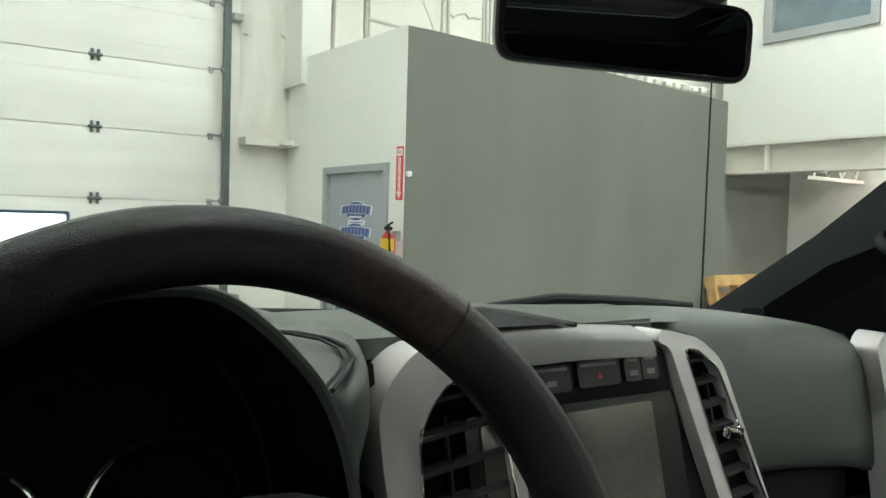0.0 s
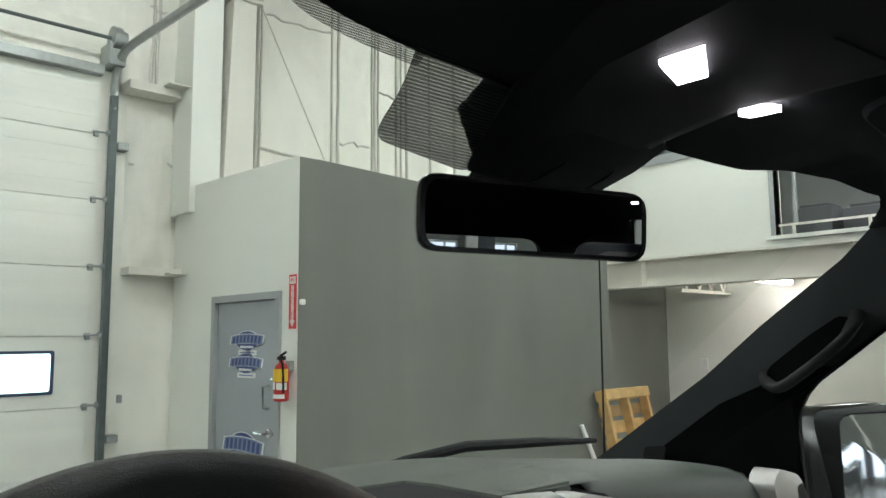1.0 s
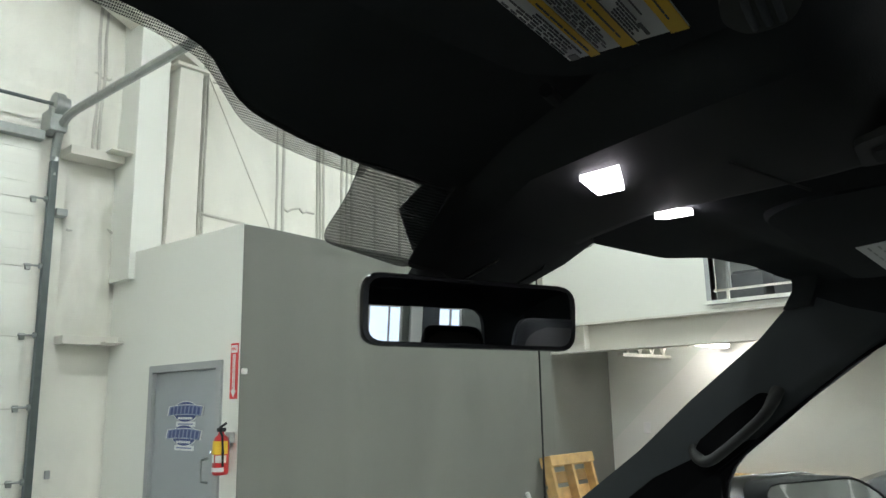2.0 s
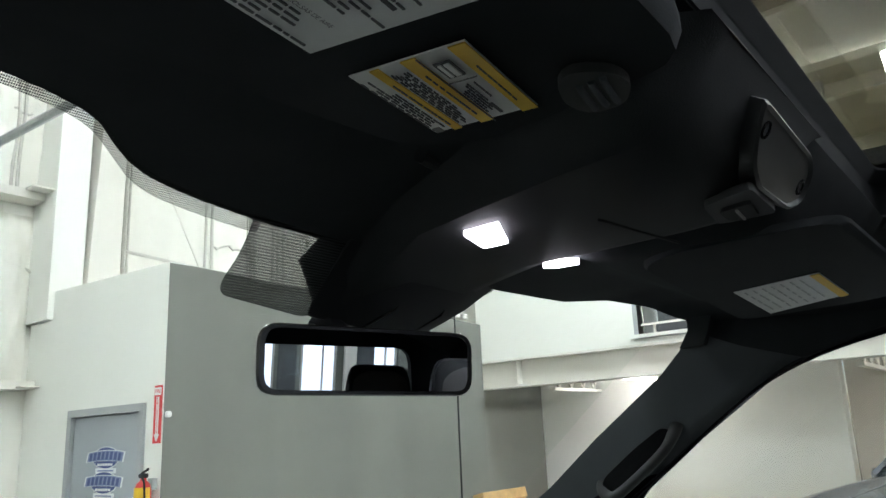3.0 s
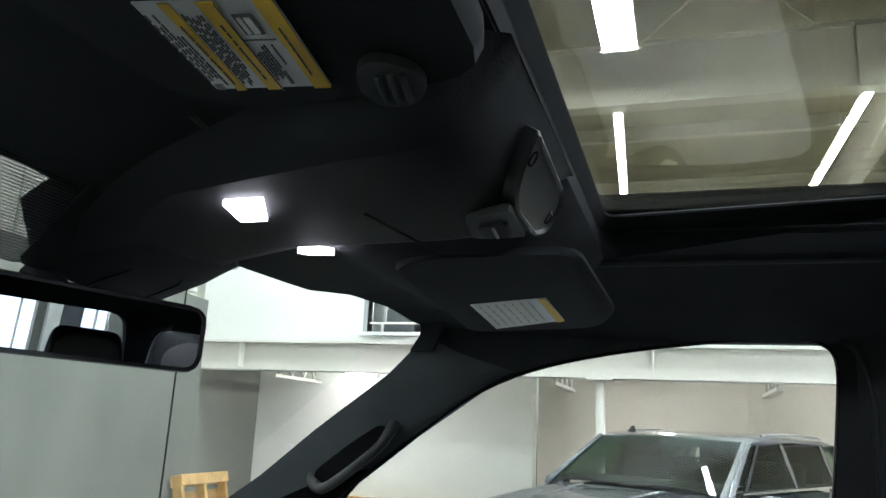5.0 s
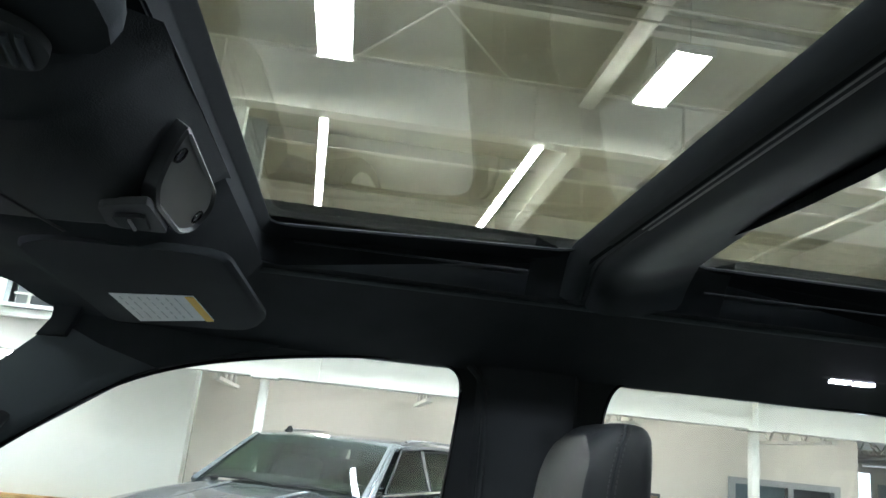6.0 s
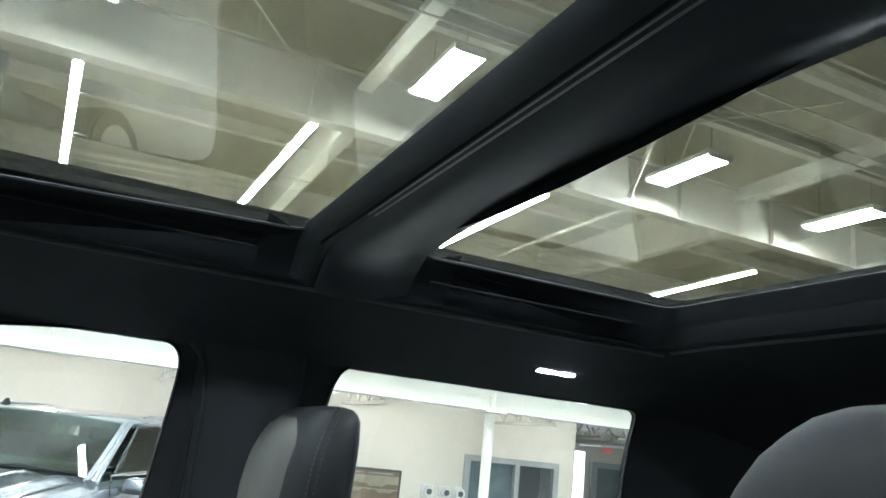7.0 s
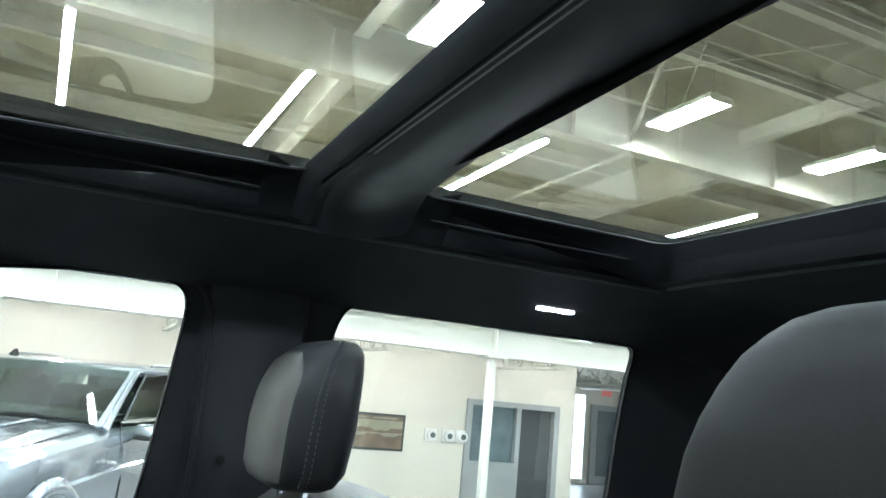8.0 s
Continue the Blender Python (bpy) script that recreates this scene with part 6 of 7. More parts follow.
lens([(-0.047, 0.342, 1.899), (0.006, 0.357, 1.899), (0.006, 0.330, 1.899), (-0.046, 0.305, 1.899)])
lens([(0.128, 0.364, 1.8985), (0.160, 0.367, 1.9035), (0.162, 0.338, 1.9035), (0.130, 0.340, 1.8985)])
# leaning end panel with a rolled rim and two recessed screw caps
LEAF = rounded([(-0.053, 1.944), (0.092, 1.940), (0.116, 1.930), (0.121, 1.908), (0.095, 1.898), (0.011, 1.898), (-0.018, 1.907), (-0.040, 1.925)], 0.008, 3)


def leaf(x, z, out=0.0):
    return Vector((x, 0.075 + 0.64 * (1.944 - z) - out * 0.84, z - out * 0.54))


b = B()
loft(b, [[leaf(x, z, -0.02) for x, z in LEAF], [leaf(x, z, 0.002) for x, z in LEAF], [leaf(0.035 + (x - 0.035) * 0.95, 1.921 + (z - 1.921) * 0.92, 0.004) for x, z in LEAF], [leaf(0.035 + (x - 0.035) * 0.90, 1.921 + (z - 1.921) * 0.85, 0.001) for x, z in LEAF]])
ep = part("end_panel", b, M_BUTTON, con, "charcoal end panel")
for x, z in ((-0.022, 1.930), (0.101, 1.917)):
    b = B()
    c = leaf(x, z, 0.0015)
    tube(b, [c + 0.006 * (math.cos(a) * Vector((1, 0, 0)) + math.sin(a) * Vector((0, -0.54, 0.84))) for a in np.linspace(0, math.tau, 17)], 0.0012, 6)
    part("screw_cap", b, M_GLOSS, ep)
SWP = [(-0.009, 0.103), (0.079, 0.107), (0.080, 0.157), (0.014, 0.147)]
b = B()
prism(b, rounded(SWP, 0.008, 3), "z", 1.8925, 1.899)
sp = part("switch_plate", b, M_DASHD, con)
b = B()
prism(b, rounded([(0.020, 0.112), (0.066, 0.118), (0.063, 0.142), (0.030, 0.140)], 0.004, 2), "z", 1.889, 1.8928)
part("switch", b, M_BLACK, sp)
b = B()
tube(b, [(0.030, 0.126, 1.888), (0.060, 0.129, 1.888)], 0.0016, 6)
part("switch_ridge", b, M_BUTTONTOP, sp)
for p0, p1 in (((0.0, 0.232), (0.14, 0.215)),):
    b = B()
    tube(b, [(p0[0], p0[1], 1.8968), (p1[0], p1[1], 1.8975)], 0.0014, 6)
    part("seam", b, M_BLACK, con)
mg = thing("microphone_grille", (-0.185, 0.14, 1.92), "small black oval grille with three slots on the visor", "grille")
b = B()
prism(b, rounded([(-0.217, 0.147), (-0.228, 0.133), (-0.213, 0.114), (-0.190, 0.112), (-0.166, 0.127), (-0.166, 0.150), (-0.190, 0.156)], 0.010, 4), "z", 1.916, 1.922)
part("cover", b, M_DASHD, mg)
for i in range(3):
    b = B()
    tube(b, [(-0.210, 0.136 - 0.0075 * i, 1.9155), (-0.205, 0.1375 - 0.0075 * i, 1.9145), (-0.180, 0.1425 - 0.0075 * i, 1.9145), (-0.175, 0.1435 - 0.0075 * i, 1.9155)], 0.0022, 8)
    part("slot", b, M_PILLAR, mg, angle=80)

# rear dome lamps over the rear doors
for s in (1, -1):
    rl = thing("dome_lamp", (s * 0.66, -0.89, 1.915), "small lit dome lamp above the rear door", "lamp", "dome lamps")
    b = B()
    ubox(b, (min(s * 0.635, s * 0.70), -0.98, 1.918), (max(s * 0.635, s * 0.70), -0.85, 1.936), 0.008)
    part("bezel", b, M_BLACK, rl)
    for y in (-0.958, -0.914):
        b = B()
        ubox(b, (min(s * 0.645, s * 0.685), y, 1.912), (max(s * 0.645, s * 0.685), y + 0.04, 1.92), 0.004)
        part("lens", b, M_LENS, rl)

# ---- rear-view mirror on its stem with the sensor cover ----
rv = thing("rear_view_mirror", (0.006, 0.51, 1.80), "black rear-view mirror on a windshield stem", "mirror")
nrm = Vector((-0.307, -0.949, -0.07)).normalized()
ax = Vector((0.949, -0.307, 0.0)).normalized()
upv = nrm.cross(ax).normalized() * -1
if upv.z < 0:
    upv = -upv
mc = Vector((0.0065, 0.5095, 1.8015))


def mring(hw, hh, off, r):
    prof = rounded([(-hw, -hh * 0.92), (hw, -hh), (hw, hh * 0.92), (-hw, hh)], r, 6)
    return [mc + ax * u + upv * v + nrm * off for u, v in prof]


b = B()
loft(b, [mring(0.09, 0.02, -0.035, 0.015), mring(0.120, 0.032, -0.022, 0.022), mring(0.127, 0.0362, -0.004, 0.022), mring(0.1275, 0.0367, 0.004, 0.022), mring(0.1255, 0.0352, 0.007, 0.02), mring(0.1205, 0.0318, 0.007, 0.017), mring(0.1195, 0.0308, 0.0055, 0.017)])
part("housing", b, M_GLOSS, rv)
b = B()
b.faces.new([b.verts.new(p) for p in mring(0.1198, 0.0312, 0.0064, 0.016)])
part("mirror_glass", b, M_MIRROR, rv, "mirror glass")
b = B()
tube(b, [tuple(mc - nrm * 0.03 + upv * 0.01), (0.0, 0.555, 1.835), (-0.005, 0.575, 1.85)], [0.014, 0.016, 0.022], 10)
part("stem", b, M_BLACK, rv)
b = B()
tube(b, [(0.045, 0.56, 1.855), (0.035, 0.55, 1.84), (0.03, 0.535, 1.826)], 0.0035, 6)
part("cable", b, M_BLACK, rv)
sc = thing("sensor_cover", (0.05, 0.53, 1.85), "black plastic sensor cover behind the mirror", "cover")
b = B()
loft(b, [[(-0.060, 0.47, 1.915), (0.02, 0.44, 1.90), (0.13, 0.45, 1.895), (0.205, 0.485, 1.90), (0.21, 0.49, 1.913), (-0.055, 0.48, 1.92)],
         [(-0.048, 0.52, 1.885), (0.03, 0.50, 1.862), (0.13, 0.505, 1.86), (0.185, 0.515, 1.875), (0.19, 0.52, 1.888), (-0.043, 0.53, 1.88)],
         [(-0.042, 0.556, 1.857), (0.04, 0.545, 1.842), (0.11, 0.548, 1.838), (0.155, 0.558, 1.848), (0.158, 0.563, 1.852), (-0.034, 0.562, 1.853)]])
part("shell", b, M_BLACK, sc)
for x0 in (0.035, 0.115):
    b = B()
    tube(b, [(x0, 0.47, 1.893), (x0 + 0.004, 0.503, 1.8605), (x0 - 0.01, 0.545, 1.8405)], 0.0016, 6)
    part("cover_seam", b, M_GLOSS, sc)

# ---- dashboard ----
db = thing("dashboard", (0, 0.7, 1.3), "grey and black vinyl dashboard with silver trim", "dashboard")


def dash_z(x, y):
    z = 1.532 - 0.19 * max(0.0, abs(x + 0.1) - 0.25) ** 1.8 - 0.10 * max(0, y - 0.68)
    return z


b = B()
rows = []
for y in (0.56, 0.60, 0.68, 0.80, 0.92, 1.02, 1.07):
    dip = -0.022 if y < 0.57 else (-0.004 if y < 0.61 else 0.0)
    rows.append([(x, max(y, 0.64 if -0.6 < x < -0.24 else 0.662 if x > 0.19 else 0.605 if x < -0.05 else 0.595) + (0.02 if abs(x) > 0.2 else 0.0) * (y < 0.65), dash_z(x, y) + (dip if x < 0.19 else 0) - (0.04 if y > 1.03 else 0)) for x in np.linspace(-0.72, 0.72, 37)])
loft(b, rows, closed=False)
part("top_pad", b, M_DASH, db, "grey grained dash top", 60)
# passenger side of the dash, rolling over from top to face
b = B()
rows = []
for x in np.linspace(0.19, 0.622, 24):
    top, tuck = dash_z(x, 0.66), 0.006 * max(0.0, (x - 0.585) / 0.037) ** 2
    rows.append([(x, y, top + dz - tuck) for y, dz in ((0.685, 0.0), (0.655, 0.0), (0.632, -0.002), (0.612, -0.008), (0.598, -0.018), (0.588, -0.034), (0.580, -0.060), (0.572, -0.11), (0.568, -0.155), (0.567, -0.180), (0.571, -0.191), (0.585, -0.196))])
loft(b, rows, closed=False)
part("passenger_face", b, M_DASH, db, "grey grained passenger dash face", 70)
b = B()
tube(b, [(x, y, dash_z(min(x, 0.6), 0.66) + dz) for x, y, dz in ((0.56, 0.648, -0.0015), (0.59, 0.632, -0.004), (0.607, 0.613, -0.010), (0.618, 0.592, -0.035), (0.624, 0.575, -0.10), (0.624, 0.566, -0.17))], 0.0022, 6)
part("stitched_crease", b, M_DASH, db, angle=80)
b = B()
loft(b, [[(x, y, z - 0.02 * max(0.0, x - 0.12)) for y, z in ((0.597, 1.5245), (0.612, 1.529), (0.64, 1.531), (0.72, 1.531))] for x in (0.06, 0.12, 0.16, 0.215)], closed=False)
part("top_bridge", b, M_DASH, db, angle=70)
part("face_gap", box((0.60, 0.60, 1.20), (0.70, 0.66, 1.455), 0.01), M_BLACK, db)
part("glove_shelf", box((0.15, 0.60, 1.10), (0.70, 0.68, 1.325)), M_BLACK, db)
part("glove_box", box((0.26, 0.575, 0.95), (0.68, 0.61, 1.24), 0.015), M_DASHD, db)
part("lower_dash", box((-0.72, 0.62, 0.80), (0.72, 1.1, 1.36), 0.02), M_BLACK, db)


def stack(u, z, out=0.0):
    """A place on the centre stack's face: u across, z up, out towards the seats."""
    return Vector((u, 0.56 + 0.25 * (z - 1.45) - out, z))


def sprism(pts, a, c, r=0.0):
    q = rounded(pts, r, 3) if r else pts
    b = B()
    loft(b, [[stack(u, z, a) for u, z in q], [stack(u, z, c) for u, z in q]])
    return b


part("stack_base", sprism([(-0.225, 1.05), (0.27, 1.05), (0.25, 1.47), (0.20, 1.515), (-0.17, 1.515), (-0.215, 1.47)], -0.08, -0.004, 0.02), M_BLACK, db)
# silver cap over the stack
b = B()
loft(b, [[(u, y, z + 0.003 * (1 - (u / 0.15) ** 2)) for y, z in ((0.560, 1.497 - 0.03 * max(0, u)), (0.562, 1.508 - 0.04 * max(0, u)), (0.568, 1.519 - 0.06 * max(0, u)), (0.580, 1.5255 - 0.07 * max(0, u)), (0.598, 1.5275 - 0.05 * max(0, u)))] for u in np.linspace(-0.12, 0.125, 12)], closed=False)
part("stack_cap", b, M_SATIN, db, "satin grey panel above the controls", 70)
b = B()
b.faces.new([b.verts.new(p) for p in ((-0.092, 0.586, 1.5335), (0.019, 0.582, 1.532), (-0.003, 0.689, 1.5355), (-0.06, 0.70, 1.5355))])
part("speaker_grille", b, M_BLACK, db, "black speaker grille")
b = B()
tube(b, [(-0.07, 0.71, 1.534), (0.0, 0.70, 1.534), (0.012, 0.66, 1.534), (0.03, 0.585, 1.530)], 0.003, 6)
part("cap_bead", b, M_DASH, db)
# control strip with buttons
cs = part("control_strip", sprism([(-0.115, 1.462), (0.146, 1.458), (0.146, 1.503), (-0.115, 1.507)], -0.003, 0.004, 0.006), M_BLACK, db)
for u0, u1, sym in ((-0.10, -0.06, 0), (-0.05, 0.0, 0), (0.01, 0.068, 1), (0.076, 0.100, 0), (0.102, 0.126, 0)):
    part("button", sprism([(u0, 1.473), (u1, 1.472), (u1, 1.496), (u0, 1.497)], 0.004, 0.009, 0.004), M_BUTTON, cs)
    part("button_mark", sprism([(u0 + 0.004, 1.4925), (u1 - 0.004, 1.4915), (u1 - 0.004, 1.494), (u0 + 0.004, 1.495)], 0.009, 0.0096), M_BUTTONTOP, cs)
    if sym:
        part("button_symbol", sprism([(0.036, 1.480), (0.042, 1.480), (0.039, 1.486)], 0.009, 0.0096), M_RED, cs)
    elif u0 > 0.07 or u0 < -0.04:
        part("button_symbol", sprism([((u0 + u1) / 2 - 0.006, 1.478), ((u0 + u1) / 2 + 0.006, 1.478), ((u0 + u1) / 2 + 0.006, 1.483), ((u0 + u1) / 2 - 0.006, 1.483)], 0.009, 0.0096), M_BUTTONTOP, cs)
# screen
part("screen_bezel", sprism([(-0.128, 1.285), (0.150, 1.283), (0.152, 1.457), (-0.126, 1.461)], -0.003, 0.003, 0.006), M_GLOSS, db)
part("screen", sprism([(-0.112, 1.30), (0.112, 1.298), (0.114, 1.450), (-0.110, 1.453)], 0.003, 0.0045, 0.004), M_SCREEN, db, "switched-off touch screen")


def span(poly, z):
    """Where a polygon's outline crosses a height."""
    xs = []
    for (u0, z0), (u1, z1) in zip(poly, poly[1:] + poly[:1]):
        if (z0 - z) * (z1 - z) < 0:
            xs.append(u0 + (u1 - u0) * (z - z0) / (z1 - z0))
    return min(xs), max(xs)


def vent(pts, trim, n, slant, slider):
    """An upright air vent: silver surround, black throat, slats and a thumb slider."""
    cu, z0, z1 = sum(p[0] for p in pts) / len(pts), min(p[1] for p in pts), max(p[1] for p in pts)
    v = thing("air_vent", stack(cu, z0), "black slatted air vent in a silver surround", "vent", "dash vents")
    big, small = rounded(trim, 0.014, 4), rounded(pts, 0.008, 4)
    b = B()
    loft(b, [[stack(u, z, -0.03) for u, z in big], [stack(u, z, 0.008) for u, z in big], [stack(u + (cu - u) * 0.04, z, 0.013) for u, z in big], [stack(u, z, 0.012) for u, z in small], [stack(u, z, -0.003) for u, z in small]], caps=False)
    part("surround", b, M_SILVER, v, angle=50)
    b = B()
    tube(b, [stack(u, z, 0.0125) for u, z in small + small[:2]], 0.0016, 6)
    part("chrome_line", b, M_CHROME, v)
    b = B()
    b.faces.new([b.verts.new(stack(u, z, -0.003)) for u, z in small])
    part("throat", b, M_WELL, v)
    b = B()
    loft(b, [[stack(cu - 0.002 + dx, z, o) for dx, o in ((-0.0012, -0.002), (0.0012, -0.002), (0.0012, 0.003), (-0.0012, 0.003))] for z in np.linspace(z0 + 0.02, z1 - 0.03, 6)])
    part("vane", b, M_BUTTON, v)
    for i in range(n):
        z = z0 + (z1 - z0) * (i + 0.5) / n
        lo, hi = span(pts, z)
        b = B()
        loft(b, [[stack(u, z + slant * (u - cu) + dz, o) for o, dz in ((-0.002, 0.004), (0.008, 0.0018), (0.008, -0.0018), (-0.002, 0.0))] for u in (lo + 0.002, hi - 0.002)])
        part("slat", b, M_DASHD, v)
    b = B()
    obox(b, Matrix.Translation(stack(*slider, 0.011)) @ pose(0, 0, 0, 0, 12, 0), (0.030, 0.012, 0.012), 0.003)
    for k in (-1, 1):
        obox(b, Matrix.Translation(stack(slider[0] + 0.011 * k, slider[1], 0.016)) @ pose(0, 0, 0, 0, 12, 0), (0.003, 0.006, 0.010), 0.001, 1)
    part("thumb_slider", b, M_CHROME, v)
    return v


vent([(-0.180, 1.275), (-0.080, 1.275), (-0.088, 1.44), (-0.125, 1.492), (-0.143, 1.494), (-0.164, 1.476), (-0.178, 1.455), (-0.181, 1.41)],
     [(-0.205, 1.25), (-0.066, 1.25), (-0.072, 1.46), (-0.120, 1.528), (-0.172, 1.524), (-0.200, 1.503), (-0.217, 1.480), (-0.218, 1.44)], 8, 0.10, (-0.115, 1.392))
vent([(0.232, 1.25), (0.288, 1.25), (0.268, 1.327), (0.222, 1.475), (0.196, 1.494), (0.188, 1.4965), (0.180, 1.498), (0.172, 1.498), (0.171, 1.490)],
     [(0.215, 1.235), (0.298, 1.235), (0.276, 1.327), (0.231, 1.484), (0.196, 1.509), (0.150, 1.519), (0.130, 1.521), (0.124, 1.509), (0.143, 1.503)], 10, 0.06, (0.228, 1.405))
# outboard passenger vent
ov = thing("air_vent", (0.71, 0.6, 1.4), "black slatted air vent in a silver surround", "vent", "dash vents")
b = B()
big = rounded([(0.622, 1.20), (0.728, 1.20), (0.722, 1.30), (0.711, 1.447), (0.696, 1.472), (0.632, 1.488), (0.604, 1.47), (0.611, 1.42), (0.621, 1.30)], 0.012, 3)
small = rounded([(0.676, 1.22), (0.714, 1.22), (0.708, 1.34), (0.700, 1.44), (0.690, 1.462), (0.668, 1.458), (0.664, 1.43), (0.667, 1.38), (0.672, 1.34)], 0.006, 3)


def outboard(x, z, out=0.0):
    return (x, 0.565 - 0.15 * (1.48 - z) - out, z)


loft(b, [[outboard(x, z, -0.04) for x, z in big], [outboard(x, z) for x, z in big], [outboard(x, z, 0.006) for x, z in small], [outboard(x, z, -0.012) for x, z in small]], caps=False)
part("surround", b, M_SILVER, ov, angle=50)
b = B()
b.faces.new([b.verts.new(outboard(x, z, -0.012)) for x, z in small])
part("throat", b, M_GLOSS, ov)
for i in range(8):
    z = 1.235 + 0.028 * i
    b = B()
    x0, x1 = 0.677 - 0.04 * (z - 1.22) , 0.711 - 0.04 * (z - 1.22)
    loft(b, [[outboard(x, z + dz, o) for o, dz in ((-0.011, 0.004), (0.002, 0.0018), (0.002, -0.0018), (-0.011, 0.0))] for x in (x0, x1)])
    part("slat", b, M_DASHD, ov)
b = B()
obox(b, Matrix.Translation(outboard(0.690, 1.375, 0.003)), (0.02, 0.008, 0.01), 0.003)
part("thumb_slider", b, M_CHROME, ov)

# ---- instrument cluster ----
ic = thing("instrument_cluster", (-0.41, 0.52, 1.45), "black instrument cluster under a curved hood", "instrument cluster")
arch = [(-0.580, 1.25), (-0.575, 1.36), (-0.565, 1.46), (-0.53, 1.54), (-0.47, 1.578), (-0.40, 1.588), (-0.36, 1.583), (-0.322, 1.553), (-0.283, 1.508), (-0.262, 1.437), (-0.255, 1.36), (-0.252, 1.25)]
for turn in range(3):
    arch = [arch[0]] + [q for p, r in zip(arch, arch[1:]) for q in ((p[0] * 0.75 + r[0] * 0.25, p[1] * 0.75 + r[1] * 0.25), (p[0] * 0.25 + r[0] * 0.75, p[1] * 0.25 + r[1] * 0.75))] + [arch[-1]]
b = B()
loft(b, [[(x, 0.74, z - 0.05) for x, z in arch], [(x, 0.62, z - 0.006) for x, z in arch], [(x, 0.50, z) for x, z in arch]], closed=False)
part("hood", b, M_DASH, ic, "grey grained hood", 50)
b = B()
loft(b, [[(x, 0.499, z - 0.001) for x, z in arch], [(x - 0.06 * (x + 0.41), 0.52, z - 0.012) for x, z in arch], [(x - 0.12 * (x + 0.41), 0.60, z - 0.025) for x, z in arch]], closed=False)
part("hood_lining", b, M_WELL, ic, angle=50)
b = B()
tube(b, [(x, 0.497, z) for x, z in arch], 0.0045, 8)
part("hood_edge", b, M_DASH, ic)
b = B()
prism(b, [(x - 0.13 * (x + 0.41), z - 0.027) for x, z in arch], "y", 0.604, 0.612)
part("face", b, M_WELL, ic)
for x in (-0.50, -0.366):
    # chrome only on two arcs, painting the glints of the dark ring
    for a0, a1 in ((2.25, 2.85), (0.1, 0.85)):
        b = B()
        tube(b, [(x + 0.055 * math.cos(a), 0.594, 1.415 + 0.055 * math.sin(a)) for a in np.linspace(a0, a1, 12)], 0.0016, 6)
        part("gauge_ring", b, M_CHROME, ic, "chrome arc painting the glint on the gauge ring")
    b = B()
    tube(b, [(x + 0.055 * math.cos(a), 0.598, 1.415 + 0.055 * math.sin(a)) for a in np.linspace(-0.6, 3.75, 40)], 0.003, 6)
    part("gauge_rim", b, M_GLOSS, ic)
# raised pad beside the cluster, with a bead round its corner
pad = rounded([(-0.30, 0.66), (-0.31, 0.84), (-0.222, 0.84), (-0.212, 0.66), (-0.211, 0.585), (-0.225, 0.546), (-0.256, 0.511), (-0.276, 0.504), (-0.284, 0.55)], 0.018, 5)


def pad_z(y):
    return 1.536 - 0.3 * max(0.0, 0.6 - y)


b = B()
loft(b, [[(max(x, -0.242), y + 0.02, 1.25) for x, y in pad], [(max(x - 0.004, -0.257), y + 0.006, pad_z(y) - 0.075) for x, y in pad], [(max(x, -0.268), y, pad_z(y) - 0.045) for x, y in pad], [(x, y, pad_z(y) - 0.024) for x, y in pad], [(-0.28 + (x + 0.28) * 0.985, 0.65 + (y - 0.65) * 0.985, pad_z(y) - 0.010) for x, y in pad], [(-0.28 + (x + 0.28) * 0.94, 0.65 + (y - 0.65) * 0.96, pad_z(y) - 0.002) for x, y in pad], [(-0.28 + (x + 0.28) * 0.86, 0.65 + (y - 0.65) * 0.92, pad_z(y)) for x, y in pad]])
part("side_pad", b, M_DASH, db, angle=60)
for k, rad in ((0.0, 0.0022), (0.007, 0.0014)):
    b = B()
    ring = [Vector(p) for p in ((-0.295, 0.64), (-0.28, 0.622), (-0.262, 0.606), (-0.242, 0.588), (-0.234, 0.572), (-0.238, 0.553), (-0.25, 0.537), (-0.270, 0.518), (-0.276, 0.512))]
    tube(b, [(p.x - k, p.y + 0.3 * k, pad_z(p.y) + 0.0012) for p in ring], rad, 6)
    part("side_bead", b, M_DASHD, db, angle=80)
# darker vinyl paints the shadow between the side pad and the vent
b = B()
loft(b, [[(-0.262, 0.56, z), (-0.245, 0.585, z), (-0.225, 0.585, z), (-0.205, 0.565 + 0.25 * (z - 1.45), z)] for z in (1.22, 1.35, 1.45, 1.512)], closed=False)
part("dash_valley", b, M_DASHD, db, angle=80)

# ---- steering wheel ----
sw = thing("steering_wheel", (-0.3905, 0.3375, 1.4547), "worn black leather steering wheel", "steering wheel")
tilt = 0.527
cu, cv = Vector((1, 0, 0)), Vector((0, math.sin(tilt), math.cos(tilt)))
wc = Vector((-0.3905, 0.3375, 1.4547))
wn_ = cu.cross(cv)
b = B()
R, NR = 0.186, 96
rings = []
for i in range(NR):
    a = math.tau * i / NR
    rad = cu * math.cos(a) + cv * math.sin(a)
    c0 = wc + R * rad
    rings.append([c0 + 0.0210 * math.cos(t) * rad + 0.0195 * math.sin(t) * wn_ for t in np.linspace(0, math.tau, 16, endpoint=False)])
loft(b, rings + [rings[0]], caps=False)
bmesh.ops.remove_doubles(b, verts=b.verts, dist=0.0001)
rim = part("rim", b, worn_highlight_leather(wc + (R + 0.021) * (cu * math.cos(0.95) + cv * math.sin(0.95)) + 0.006 * wn_), sw, "black leather rim, worn, with a brown highlight painted near the top", 80)
